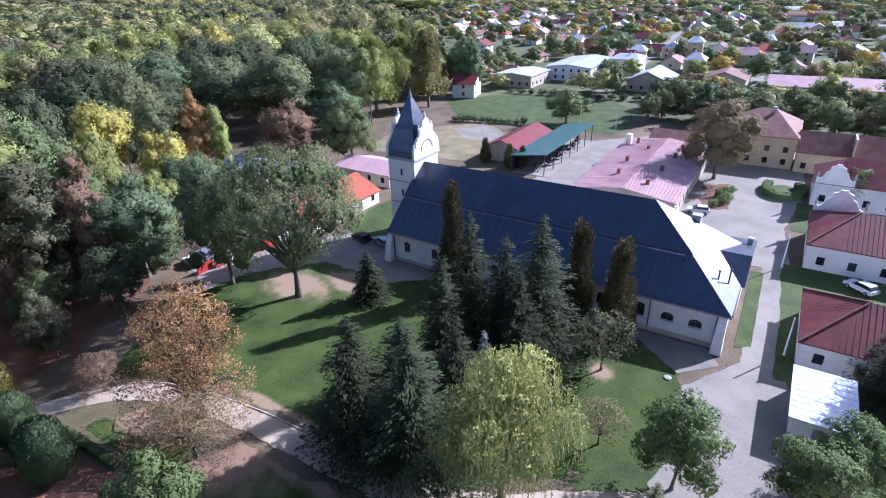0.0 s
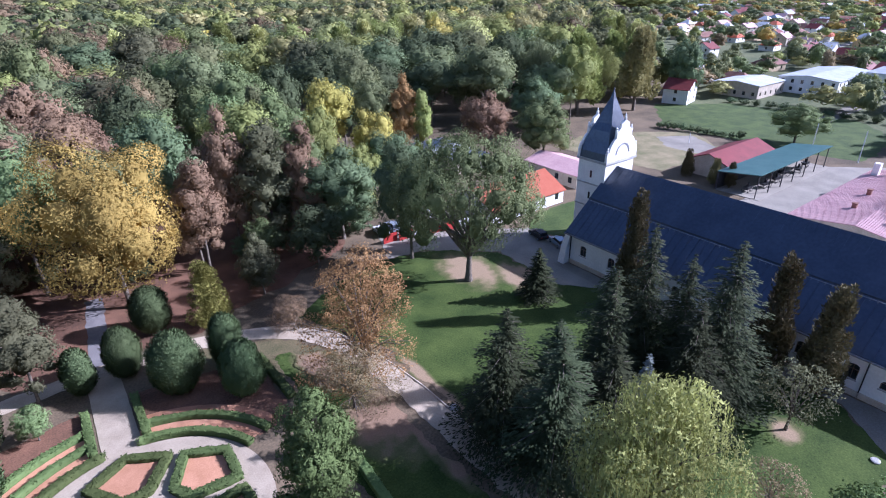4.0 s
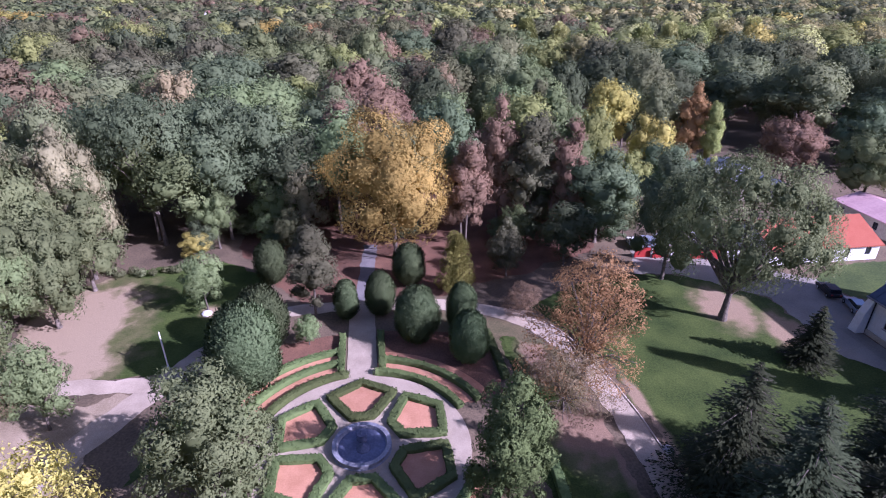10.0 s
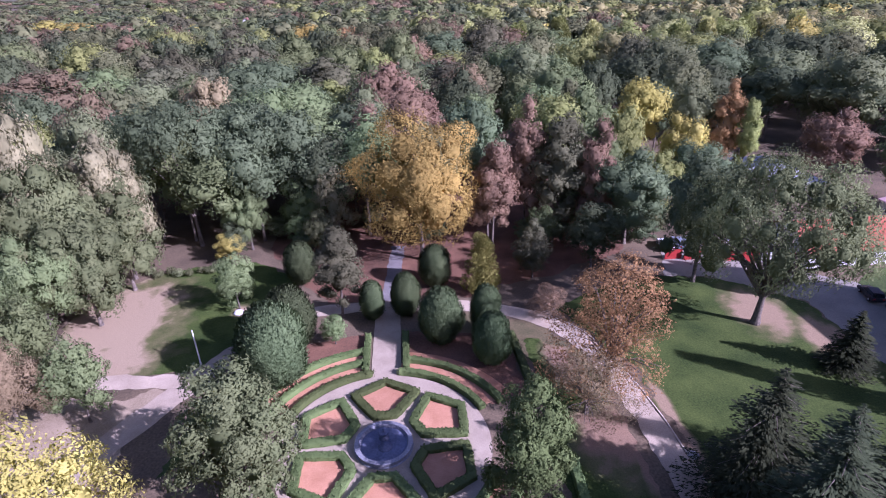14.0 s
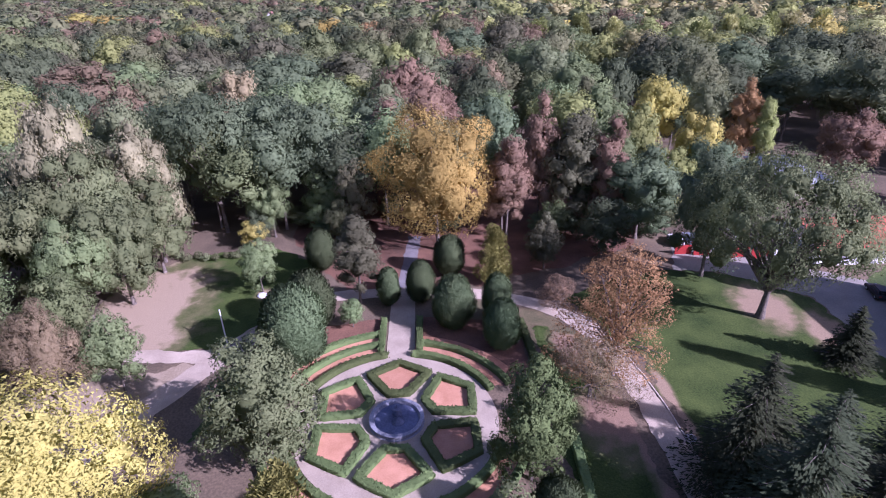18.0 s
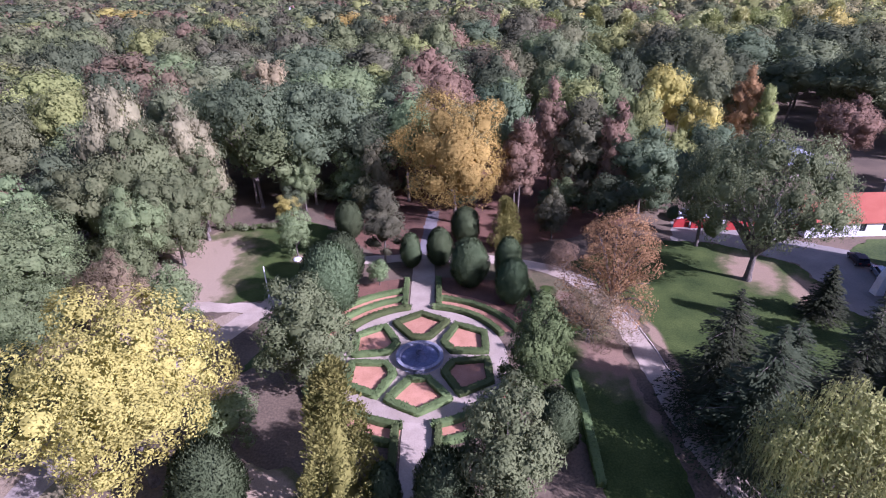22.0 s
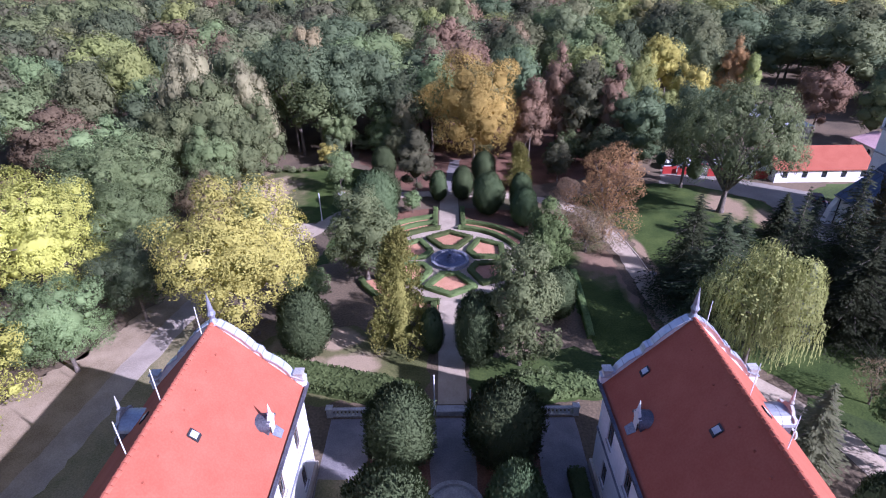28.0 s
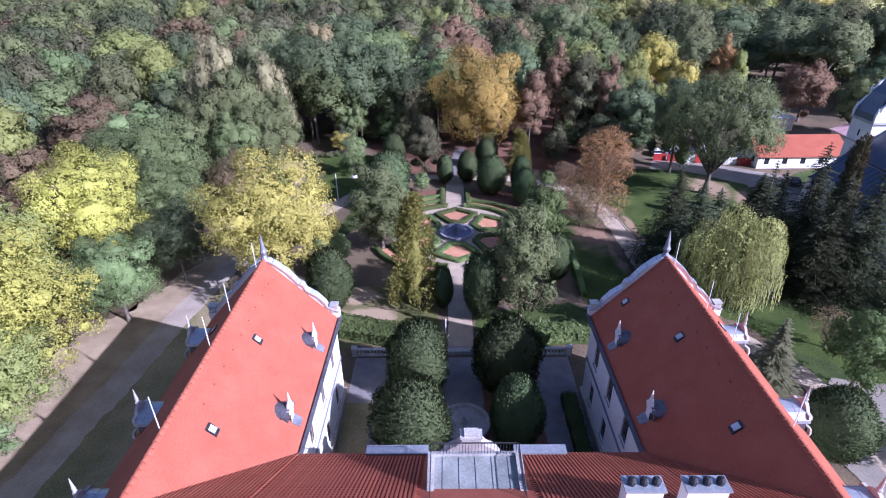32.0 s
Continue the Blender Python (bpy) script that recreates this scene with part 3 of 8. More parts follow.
def billow(seed, h, w, low, boughs, n_cards, size, bough=0.3, subs=8, fill=0.7, waist=0.0, bottom=-0.7, nu=7, nv=5, uneven=0.26, noise=0.2, centre=True):
    """A crown of rounded boughs, each carrying smaller leafy knobs: h tall, w wide, its foliage starting at the height low."""
    r = np.random.default_rng(seed)
    cz, hz, hr = (h + low) / 2, (h - low) / 2, w / 2
    k = np.arange(boughs) + 0.5
    z = 1 - (1 - bottom) * k / boughs
    az = 2.39996 * k + r.uniform(0, 6.28)
    q = np.sqrt(np.maximum(1 - z * z, 0))
    D = unit(np.stack([q * np.cos(az), q * np.sin(az), z], 1) + r.normal(0, 0.17, (boughs, 3)))
    S = w * 0.5 * bough * r.uniform(0.65, 1.3, boughs)
    reach = r.uniform(1 - uneven, 1 + 0.7 * uneven, boughs)[:, None]
    form = np.stack([1 - waist * D[:, 2], 1 - waist * D[:, 2], np.ones(boughs)], 1)
    G = D * form * reach * np.maximum([hr, hr, hz] - 0.85 * S[:, None], 0.2 * hr) + [0, 0, cz]
    C, R, own = [G], [S * 0.86], [np.arange(boughs)]
    for i in range(boughs):
        sd = unit(r.normal(size=(subs, 3)) + 0.8 * D[i] + [0, 0, 0.25])
        C.append(G[i] + sd * S[i] * 0.68)
        R.append(S[i] * r.uniform(0.3, 0.55, subs))
        own.append(np.full(subs, i))
    C, R, own = np.concatenate(C), np.concatenate(R), np.concatenate(own)
    n = np.maximum(4, (n_cards * 2.1 * R ** 2 / (R ** 2).sum()).astype(int))
    i = np.repeat(np.arange(len(C)), n)
    d = sphere_dirs(len(i), r)
    long = r.uniform(0.9, 1.32, (len(C), 3)) * [1, 1, 0.9]
    P = C[i] + d * long[i] * (R[i] * (1 + 0.1 * r.normal(size=len(i))))[:, None]
    P = P + S[own[i]][:, None] * (0.4 * wobble(P, 2.2 / S.mean(), r.uniform(0, 6.28, 6)) + 0.25 * wobble(P, 5.5 / S.mean(), r.uniform(0, 6.28, 6)))
    keep = (d[:, 2] > -0.45) | (r.random(len(i)) < 0.3)
    for g, rad in zip(C, R):
        keep &= (((P - g) ** 2).sum(1) > (0.7 * rad) ** 2) | (rad == R[i])
    P, d, i = P[keep], d[keep], i[keep]
    out = unit((P - [0, 0, cz]) / [hr, hr, hz])
    soft = unit(0.4 * d + 0.55 * unit(P - G[own[i]]) + 0.75 * out + r.normal(0, noise, P.shape))
    N = d + 0.4 * out + r.normal(0, 0.4, P.shape)
    chunks, shade = [cards(P, N, size, r)], [np.repeat(soft, 3, 0)]
    if fill:
        for g, rad in zip(G, S):
            chunks.append(core(g, rad * fill, r, 0.95, nu, nv))
            V = chunks[-1][0]
            shade.append(unit(unit(V - g) + 0.6 * unit((V - [0, 0, cz]) / [hr, hr, hz]) + r.normal(0, 0.3, V.shape)))
        if centre:
            V, F = core((0, 0, 0), 1.0, r, 1.0, 10, 7)
            chunks.append((V * [hr * 0.46, hr * 0.46, hz * 0.5] + [0, 0, cz], F))
            shade.append(unit(V))
    SOFT[0] = np.concatenate(shade)
    V, F = join(chunks)
    return V, F, G * [0.9, 0.9, 0.95], S


def tube(points, radii, sides=6):
    """A tapered limb along points."""
    P = np.asarray(points, float)
    V, F = [], []
    for i, p in enumerate(P):
        d = P[min(i + 1, len(P) - 1)] - P[max(i - 1, 0)]
        d = d / (np.linalg.norm(d) + 1e-9)
        a = np.cross(d, [0.3, 0.9, 0.2])
        a /= np.linalg.norm(a) + 1e-9
        b = np.cross(d, a)
        for k in range(sides):
            q = 2 * np.pi * k / sides
            V.append(p + radii[i] * (a * np.cos(q) + b * np.sin(q)))
    for i in range(len(P) - 1):
        for k in range(sides):
            F.append([i * sides + k, i * sides + (k + 1) % sides, (i + 1) * sides + (k + 1) % sides, (i + 1) * sides + k])
    return np.array(V), np.array(F)


def limbs(seed, h, rad, C, n=7, fork=0.35):
    """A trunk with limbs that reach the crown's lobes."""
    r = np.random.default_rng(seed + 99)
    lean = r.normal(0, 0.02, 2) * h
    base = np.array([[0, 0, -0.3], [0, 0, h * 0.06], [lean[0] * 0.4, lean[1] * 0.4, h * fork], [lean[0], lean[1], h * 0.8]])
    chunks = [tube(base, [rad * 1.5, rad, rad * 0.7, rad * 0.15], 8)]
    for c in C[np.argsort(-np.abs(C[:, 0]) - np.abs(C[:, 1]))[:n]]:
        z = min(c[2] * 0.75, h * r.uniform(fork * 0.8, fork * 1.5))
        s = np.array([lean[0] * 0.4, lean[1] * 0.4, z])
        m = (s + c) / 2 + [0, 0, 0.06 * h]
        chunks.append(tube([s, m, c], [rad * 0.5, rad * 0.3, rad * 0.08], 5))
    return join(chunks)


FORMS = {}


def keep_form(key, crown, trunk, h, w, normals=None):
    FORMS.setdefault(key, []).append((fast_mesh("crown", *crown, [LEAF["green"]], normals=normals), fast_mesh("trunk", *trunk, [BARK], True), h, w))


def yew_form(seed, h, w, n, size, point=0.0):
    """A clipped egg-shaped evergreen with short upright sprays."""
    r = np.random.default_rng(seed)
    d = sphere_dirs(n, r)
    ph = r.uniform(0, 6, 6)

    def shell(d):
        t = (d[:, 2] + 1) / 2
        rad = w / 2 * np.sqrt(np.maximum(1 - np.abs(d[:, 2]) ** 2.3, 0)) * (1.07 - 0.14 * t - point * t)
        az = np.arctan2(d[:, 1], d[:, 0])
        lump = 1 + 0.065 * np.sin(3 * az + 7 * t + ph[0]) + 0.04 * np.sin(7 * az - 9 * t + ph[1]) + 0.03 * np.sin(13 * az + 15 * t + ph[2])
        q = d / np.maximum(np.linalg.norm(d[:, :2], axis=1, keepdims=True), 1e-4)
        return np.stack([q[:, 0] * rad * lump, q[:, 1] * rad * lump, h * (0.05 + 0.95 * (0.5 + d[:, 2] * 0.5))], 1)
    P = shell(d) * [1, 1, 1] + r.normal(0, 0.028 * w, (n, 3))
    P[:, 2] = np.clip(P[:, 2], 0.1, h * 1.03)
    N = d * [1, 1, 0.6] + r.normal(0, 0.4, (n, 3))
    up = np.array([0, 0, 1.0]) + d * 0.6 + r.normal(0, 0.35, (n, 3))
    A = cards(P, N, size, r, 2.0, up)
    nu, nv = 20, 12
    u, v = np.meshgrid(np.linspace(0, 2 * np.pi, nu, endpoint=False), np.linspace(0.02, np.pi - 0.02, nv), indexing="ij")
    dd = np.stack([np.sin(v) * np.cos(u), np.sin(v) * np.sin(u), np.cos(v)], -1).reshape(-1, 3)
    V = shell(dd) * [0.95, 0.95, 0.98]
    F = np.array([[i * nv + j, i * nv + j + 1, ((i + 1) % nu) * nv + j + 1, ((i + 1) % nu) * nv + j] for i in range(nu) for j in range(nv - 1)])
    SOFT[0] = np.concatenate([np.repeat(unit(d * [1, 1, 0.8] + r.normal(0, 0.26, (n, 3))), 3, 0), unit(dd * [1, 1, 0.8])])
    return join([A, (V, F)])


def spruce_form(seed, h, w, layers, per, size, ragged=0.2, droop=0.25, low=0.08, power=0.85):
    """Whorls of sagging boughs, each fringed with needle sprays."""
    r = np.random.default_rng(seed)
    P, N, D, tw = [], [], [], []
    for i in range(layers):
        t = i / (layers - 1)
        z0 = h * (low + (0.985 - low) * t)
        L0 = w / 2 * (1 - t) ** power + 0.12
        k = max(4, int(per * (1 - 0.5 * t)))
        for j in range(k):
            az = 2 * np.pi * (j + r.uniform(-0.35, 0.35)) / k + i * 2.4
            L = L0 * r.uniform(1 - ragged * 1.6, 1 + ragged)
            out = np.array([np.cos(az), np.sin(az), 0])
            side = np.array([-np.sin(az), np.cos(az), 0])
            m = max(2, int(L / (size * 0.55)))
            m = int(m * 2.2)
            s = (np.arange(m) + r.uniform(0.2, 0.8, m)) / m
            rise = 0.18 * (t - 0.4)
            line = out[None] * (L * s)[:, None] + np.array([0, 0, 1.0])[None] * (z0 + L * (rise * s - droop * s ** 2 + 0.1 * s ** 4))[:, None]
            spread = (0.38 * L * (1 - s * 0.55) * r.uniform(-1, 1, m))[:, None] * side[None]
            P.append(line + spread)
            N.append(np.tile([0, 0, 1.0], (m, 1)) + out * 0.35 + r.normal(0, 0.3, (m, 3)))
            D.append(np.tile(out, (m, 1)) + spread * 0.4 / max(L, 0.1) - [0, 0, droop * 0.8])
            if j % 3 == 0 and L > 0.8:
                tw.append(tube([[0, 0, z0], line[m // 2], line[-1]], [0.05, 0.03, 0.01], 4))
    P, N, D = np.concatenate(P), np.concatenate(N), np.concatenate(D)
    crown = cards(P, N, size, r, 1.9, D)
    trunk = join([tube([[0, 0, -0.2], [0, 0, h * 0.3], [0, 0, h * 0.98]], [h * 0.016, h * 0.012, 0.02], 7)] + tw)
    return crown, trunk


def weeping_form(seed, h, w, low, strands, step, size, reach=(0.25, 0.6)):
    """An uneven crown from whose boughs long fine strands hang."""
    V0, F0, G, S = lobed(seed, h, w * 0.92, h * 0.25, 26, 11000, size * 1.5, 0.2, 1, 0.1, False)
    r = np.random.default_rng(seed + 5)
    P, N, D = [], [], []
    for q in range(strands):
        g, gr = G[q % len(G)], S[q % len(G)]
        d = sphere_dirs(1, r)[0]
        p = g + d * gr * [1.1, 1.1, 0.9]
        L = min(p[2] - low * r.uniform(0.6, 2.2), h * r.uniform(*reach))
        m = max(2, int(L / step))
        s = np.arange(m)[:, None] * step
        sway = r.normal(0, 0.04, (m, 3)).cumsum(0) * [1, 1, 0]
        out = np.array([p[0], p[1], 0]) / (np.hypot(p[0], p[1]) + 0.1)
        P.append(p + s * [out[0] * 0.1, out[1] * 0.1, -1] + sway)
        N.append(np.tile([out[0], out[1], 0.3], (m, 1)) + r.normal(0, 0.25, (m, 3)))
        D.append(np.tile([0, 0, -1.0], (m, 1)) + r.normal(0, 0.22, (m, 3)))
    P, N, D = np.concatenate(P), np.concatenate(N), np.concatenate(D)
    crown = join([(V0, F0), cards(P, N, size, r, 3.0, D)])
    SOFT[0] = np.concatenate([SOFT[0], np.repeat(unit(N), 3, 0)])
    return crown, limbs(seed, h, h * 0.02, G, 11, 0.25)


def upright_form(seed, h, w, n, size, plumes=26, low=0.3):
    """A column made of many pointed upright plumes."""
    r = np.random.default_rng(seed)
    P, N, D = [], [], []
    chunks = []
    for i in range(plumes):
        t = r.random() ** 1.1
        az = r.uniform(0, 2 * np.pi)
        z0 = low + (h * 0.86 - low) * t
        rad = w / 2 * (1 - t) ** 0.7 * r.uniform(0.55, 0.9)
        ph, pr = h * r.uniform(0.16, 0.26), w * r.uniform(0.11, 0.19)
        m = n // plumes
        s = r.random(m)
        a2 = r.uniform(0, 2 * np.pi, m)
        prr = pr * np.sin(np.pi * np.clip(s * 0.8 + 0.15, 0, 1)) * r.uniform(0.7, 1.15, m)
        base = np.array([np.cos(az) * rad, np.sin(az) * rad, z0])
        d = np.stack([np.cos(a2), np.sin(a2), np.zeros(m)], 1)
        P.append(base + d * prr[:, None] + np.array([np.cos(az) * 0.12, np.sin(az) * 0.12, 1])[None] * (s * ph)[:, None])
        N.append(d + r.normal(0, 0.35, (m, 3)))
        D.append(np.array([0, 0, 1.0])[None] + d * 0.5 + r.normal(0, 0.25, (m, 3)))
    P, N, D = np.concatenate(P), np.concatenate(N), np.concatenate(D)
    z = np.linspace(low + h * 0.08, h * 0.97, 8)
    ring = [[(w * 0.2 * (1 - (q - low) / (h - low)) ** 0.7 + 0.04) * np.array([np.cos(a), np.sin(a)]) for a in np.linspace(0, 2 * np.pi, 8, endpoint=False)] for q in z]
    V = np.array([[*p, q] for q, rr in zip(z, ring) for p in rr])
    F = np.array([[i * 8 + k, i * 8 + (k + 1) % 8, (i + 1) * 8 + (k + 1) % 8, (i + 1) * 8 + k] for i in range(7) for k in range(8)])
    return join([cards(P, N, size, r, 2.0, D), (V, F)]), tube([[0, 0, -0.2], [0, 0, h * 0.3], [0, 0, h * 0.9]], [h * 0.015, h * 0.012, 0.02], 7)


for s in range(5):
    V, F, C, R = billow(10 + s, 20, 15, 1.6, 34, 9000, 0.3, 0.3, 9)
    keep_form("broad", (V, F), limbs(10 + s, 20, 0.34, C, 11), 20, 15, SOFT[0])
for s in range(8):
    V, F, C, R = billow(30 + s, 22, 13.5, 6.0, 18, 4800, 0.4, 0.42, 8, nu=7, nv=5, waist=0.06)
    keep_form("wood", (V, F), limbs(30 + s, 22, 0.26, C, 9, 0.4), 22, 13.5, SOFT[0])
for s in range(3):
    V, F, C, R = billow(20 + s, 20, 15, 1.8, 36, 44000, 0.18, 0.31, 13, 0.36, uneven=0.36, noise=0.42)
    keep_form("great", (V, F), limbs(20 + s, 20, 0.34, C, 16), 20, 15, SOFT[0])
V, F, C, R = billow(28, 23, 17, 2.0, 17, 52000, 0.22, 0.46, 22, 0.5, -0.12, -0.75, uneven=0.42, noise=0.36)
keep_form("lumpy", (V, F), limbs(28, 23, 0.36, C, 12), 23, 17, SOFT[0])
for s in range(2):
    V, F, C, R = billow(25 + s, 20, 15, 10.5, 22, 14000, 0.25, 0.3, 10, 0.5, -0.1, -0.35, uneven=0.26, centre=False)
    keep_form("high", (V, F), limbs(25 + s, 20, 0.3, C, 16, 0.22), 20, 15, SOFT[0])
for s in range(3):
    keep_form("poplar", *upright_form(40 + s, 24, 9, 6500, 0.5, 34, 3.0), 24, 9)
for s in range(2):
    V, F, C, R = billow(50 + s, 21, 8.5, 2.0, 34, 8500, 0.27, 0.42, 8, uneven=0.26, waist=0.12)
    keep_form("narrow", (V, F), limbs(50 + s, 21, 0.25, C, 9, 0.4), 21, 8.5, SOFT[0])
for s in range(3):
    V, F, C, R = billow(60 + s, 9, 6, 0.9, 26, 8000, 0.16, 0.34, 8, 0.5, noise=0.32)
    keep_form("small", (V, F), limbs(60 + s, 9, 0.13, C, 9, 0.25), 9, 6, SOFT[0])
for s in range(2):
    V, F, C, R = lobed(64 + s, 2, 3, -0.2, 9, 1300, 0.15, 0.4)
    keep_form("bush", (V, F), limbs(64 + s, 1.6, 0.05, C, 5, 0.2), 2, 3, SOFT[0])
V, F, C, R = billow(70, 24, 30, 5.5, 64, 52000, 0.26, 0.22, 11, 0.4, 0.05, -0.42, uneven=0.22, noise=0.34, centre=False)
keep_form("spreading", (V, F), limbs(70, 24, 0.72, C, 36, 0.2), 24, 30, SOFT[0])
V, F, C, R = lobed(72, 8.5, 8, 1.2, 16, 4600, 0.18, 0.3, 0.9, 0.1, False)
keep_form("apple", (V, F), limbs(72, 8.5, 0.16, C, 16, 0.18), 8.5, 8, SOFT[0])
for s in range(2):
    V, F, C, R = billow(80 + s, 15, 9, 0.4, 44, 16000, 0.21, 0.3, 10, 0.5, 0.22, -0.9, uneven=0.34, noise=0.32)
    keep_form("juniper", (V, F), limbs(80 + s, 15, 0.25, C, 6, 0.3), 15, 9, SOFT[0])
for s in range(3):
    keep_form("yew", yew_form(90 + s, 9, 6.2, 15000, 0.16, 0.1 * (s == 2)), tube([[0, 0, -0.2], [0, 0, 1.5]], [0.3, 0.2]), 9, 6.55, SOFT[0])
keep_form("slim_yew", yew_form(95, 6.5, 2.6, 5500, 0.14), tube([[0, 0, -0.2], [0, 0, 1.5]], [0.15, 0.1]), 6.5, 2.6, SOFT[0])
for s in range(3):
    keep_form("spruce", *spruce_form(100 + s, 18, 8.5, 44, 12, 0.19, 0.5, 0.32, power=0.72), 18, 8.5)
keep_form("thin_spruce", *spruce_form(110, 18, 7, 42, 10, 0.2, 0.45, 0.15), 18, 7)
keep_form("short_spruce", *spruce_form(112, 10, 5, 28, 11, 0.24, 0.25, 0.3), 10, 5)
keep_form("column", *upright_form(120, 16, 4.4, 10000, 0.24, 60), 16, 4.4)
keep_form("plume", *upright_form(122, 17, 6.2, 14000, 0.2, 64), 17, 6.2)
keep_form("weeping", *weeping_form(130, 16, 15, 1.0, 2800, 0.3, 0.14, (0.05, 0.22)), 16, 15, SOFT[0])
V, F, C, R = lobed(132, 18, 10.5, 5.0, 34, 22000, 0.16, 0.25, 0.8, 0.1, False, 5)
S1 = SOFT[0]
V2, F2, C2, R2 = lobed(133, 10.5, 15, 0.8, 36, 17000, 0.16, 0.17, 0.6, 0.0, False, 5)
keep_form("drooping", join([(V, F), (V2 + [-1.8, -0.6, 0], F2)]), limbs(132, 18, 0.28, np.concatenate([C, C2]), 46, 0.2), 18, 12.5, np.concatenate([S1, SOFT[0]]))

TREE_WORDS = {
    "great": ("broadleaf_tree", "broad-crowned deciduous tree"), "lumpy": ("broadleaf_tree", "deciduous tree with a lumpy crown"), "high": ("broadleaf_tree", "tall bare-trunked deciduous tree"),
    "broad": ("broadleaf_tree", "broad-crowned deciduous tree"), "wood": ("forest_tree", "tall deciduous tree"),
    "poplar": ("poplar_tree", "tall poplar"),
    "narrow": ("narrow_tree", "narrow upright deciduous tree"), "small": ("young_tree", "young round-crowned tree"),
    "spreading": ("ash_tree", "old spreading tree with an open crown"), "apple": ("fruit_tree", "low open-branched fruit tree"),
    "juniper": ("juniper_tree", "ragged broad conifer"), "yew": ("yew_tree", "clipped egg-shaped yew"), "slim_yew": ("yew_tree", "slim clipped yew"),
    "spruce": ("spruce_tree", "tall dark spruce with sagging boughs"), "thin_spruce": ("spruce_tree", "thin half-bare grey spruce"),
    "short_spruce": ("spruce_tree", "short dense spruce"), "column": ("cypress_tree", "columnar cypress"), "plume": ("cypress_tree", "plumed upright cypress"),
    "weeping": ("weeping_willow", "weeping tree with hanging strands"), "bush": ("bush", "low rounded bush"), "drooping": ("beech_tree", "drooping tree with dry leaves"),
}
COLOUR_WORDS = {"dark": "dark green", "green": "green", "olive": "olive green", "lime": "light green", "yellow": "bright yellow autumn", "gold": "golden autumn", "lemon": "lemon-yellow autumn",
                "rust": "rust-brown autumn", "pink": "reddish-brown autumn", "brown": "brown withered", "grey": "grey-green", "cream": "cream-topped", "yew": "dark green",
                "spruce": "dark green", "cypress": "brownish green", "golden": "golden green", "blue": "silvery blue", "willow": "yellow-green", "poplar": "yellow-green", "ash": "olive-green", "hedge": "green"}
COUNT = {}


def plant(form, colour, x, y, h, w, group="", where="in the park", leaf_mat=None):
    """One tree as a thing with its trunk and crown; the meshes are shared between trees of one form."""
    n = COUNT[form] = COUNT.get(form, -1) + 1
    crown, trunk, fh, fw = FORMS[form][n % len(FORMS[form])]
    name, words = TREE_WORDS[form]
    e = thing(name, f"{COLOUR_WORDS[colour]} {words} {where}".strip(), "bush" if form == "bush" else "tree", group)
    e.matrix_basis = Matrix.LocRotScale((x, y, 0), Euler((0, 0, (n * 2.39996) % 6.283)), (w / fw, w / fw, h / fh))
    for nm, me in (("trunk", trunk), ("crown", crown)):
        ob = new(nm, me)
        ob.parent = e
        if nm == "crown":
            ob.material_slots[0].link = "OBJECT"
            ob.material_slots[0].material = leaf_mat or LEAF[colour]
    return e


# ---- ground ----
bm = bmesh.new()
xs = [-14000, -600, -250, -120, -60, 0, 60, 120, 250, 600, 14000]
grid = [[bm.verts.new((x, y, 0)) for x in xs] for y in [-14000, -300, -120, -60, 0, 60, 120, 250, 500, 14000]]
for a, b in zip(grid, grid[1:]):
    for i in range(len(xs) - 1):
        bm.faces.new((a[i], a[i + 1], b[i + 1], b[i]))
tagged(part("ground", bm, M_SOIL), "brown soil with dry leaves and thin grass", "ground", kind="structure")

patch("litter", [(-9, 29), (12, 29), (40, 40), (48, 60), (45, 120), (-20, 120), (-22, 50)], 0.02, M_LITTER, "red-brown fallen leaves under the trees", "ground")
patch("lawn_east", [(30.5, -14), (31, 0), (30, 10), (27, 19), (24, 24), (34, 30), (45, 31.5), (52, 29.8), (61, 21), (60.2, 8), (64.6, 2), (64.6, -30), (60.5, -36.2), (52, -38.2), (46, -38.6), (40, -30), (33.5, -23)], 0.03, M_EASTLAWN, "mown green lawn worn bare round an old tree", "lawn")
patch("lawn_south_east", [(38.5, -31), (44, -33), (48, -37.5), (42.5, -39.5), (41.5, -44)], 0.026, M_LAWN, "mown green lawn by the drive", "lawn")
patch("lawn_far_east", [(52, -53), (62, -54), (75, -60), (75, -90), (42, -90), (44, -55)], 0.024, M_LAWN, "green lawn behind the shed", "lawn")
patch("lawn_middle", [(18.5, 17), (24.5, 14), (26.2, 5), (26, -14), (26, -24), (18, -24), (17, -6)], 0.028, M_MIDLAWN, "shaded green grass with bare leafy soil", "lawn")
patch("lawn_yews", [(8.5, 25), (14, 23.6), (20, 20.5), (24, 15.5), (18.5, 12), (12, 12), (8, 20)], 0.024, M_THIN, "thin grass with leaves behind the garden", "lawn")
patch("lawn_west", [(-46, 37), (-34, 44), (-23, 45), (-14, 36), (-16, 25), (-22.5, 15.0), (-31, 14.2), (-46, 15)], 0.03, M_WESTLAWN, "green clearing worn to bare sandy soil", "lawn")
patch("lawn_west_low", [(-20, 12), (-14, 18), (-11, 10), (-16, 4), (-22, -2)], 0.026, M_LAWN, "green strip of lawn beside the lane", "lawn")
patch("lawn_terrace", [(-25, -31), (-25, -20), (-17, -16), (-9, -18), (-3, -22), (-2.6, -30.6)], 0.03, M_TERRACE, "worn grass and bare soil below the terrace", "lawn")
patch("lawn_terrace_east", [(2.6, -30.6), (2.6, -24), (12, -22), (24, -24), (24, -30.6)], 0.026, M_LAWN, "green grass below the terrace", "lawn")
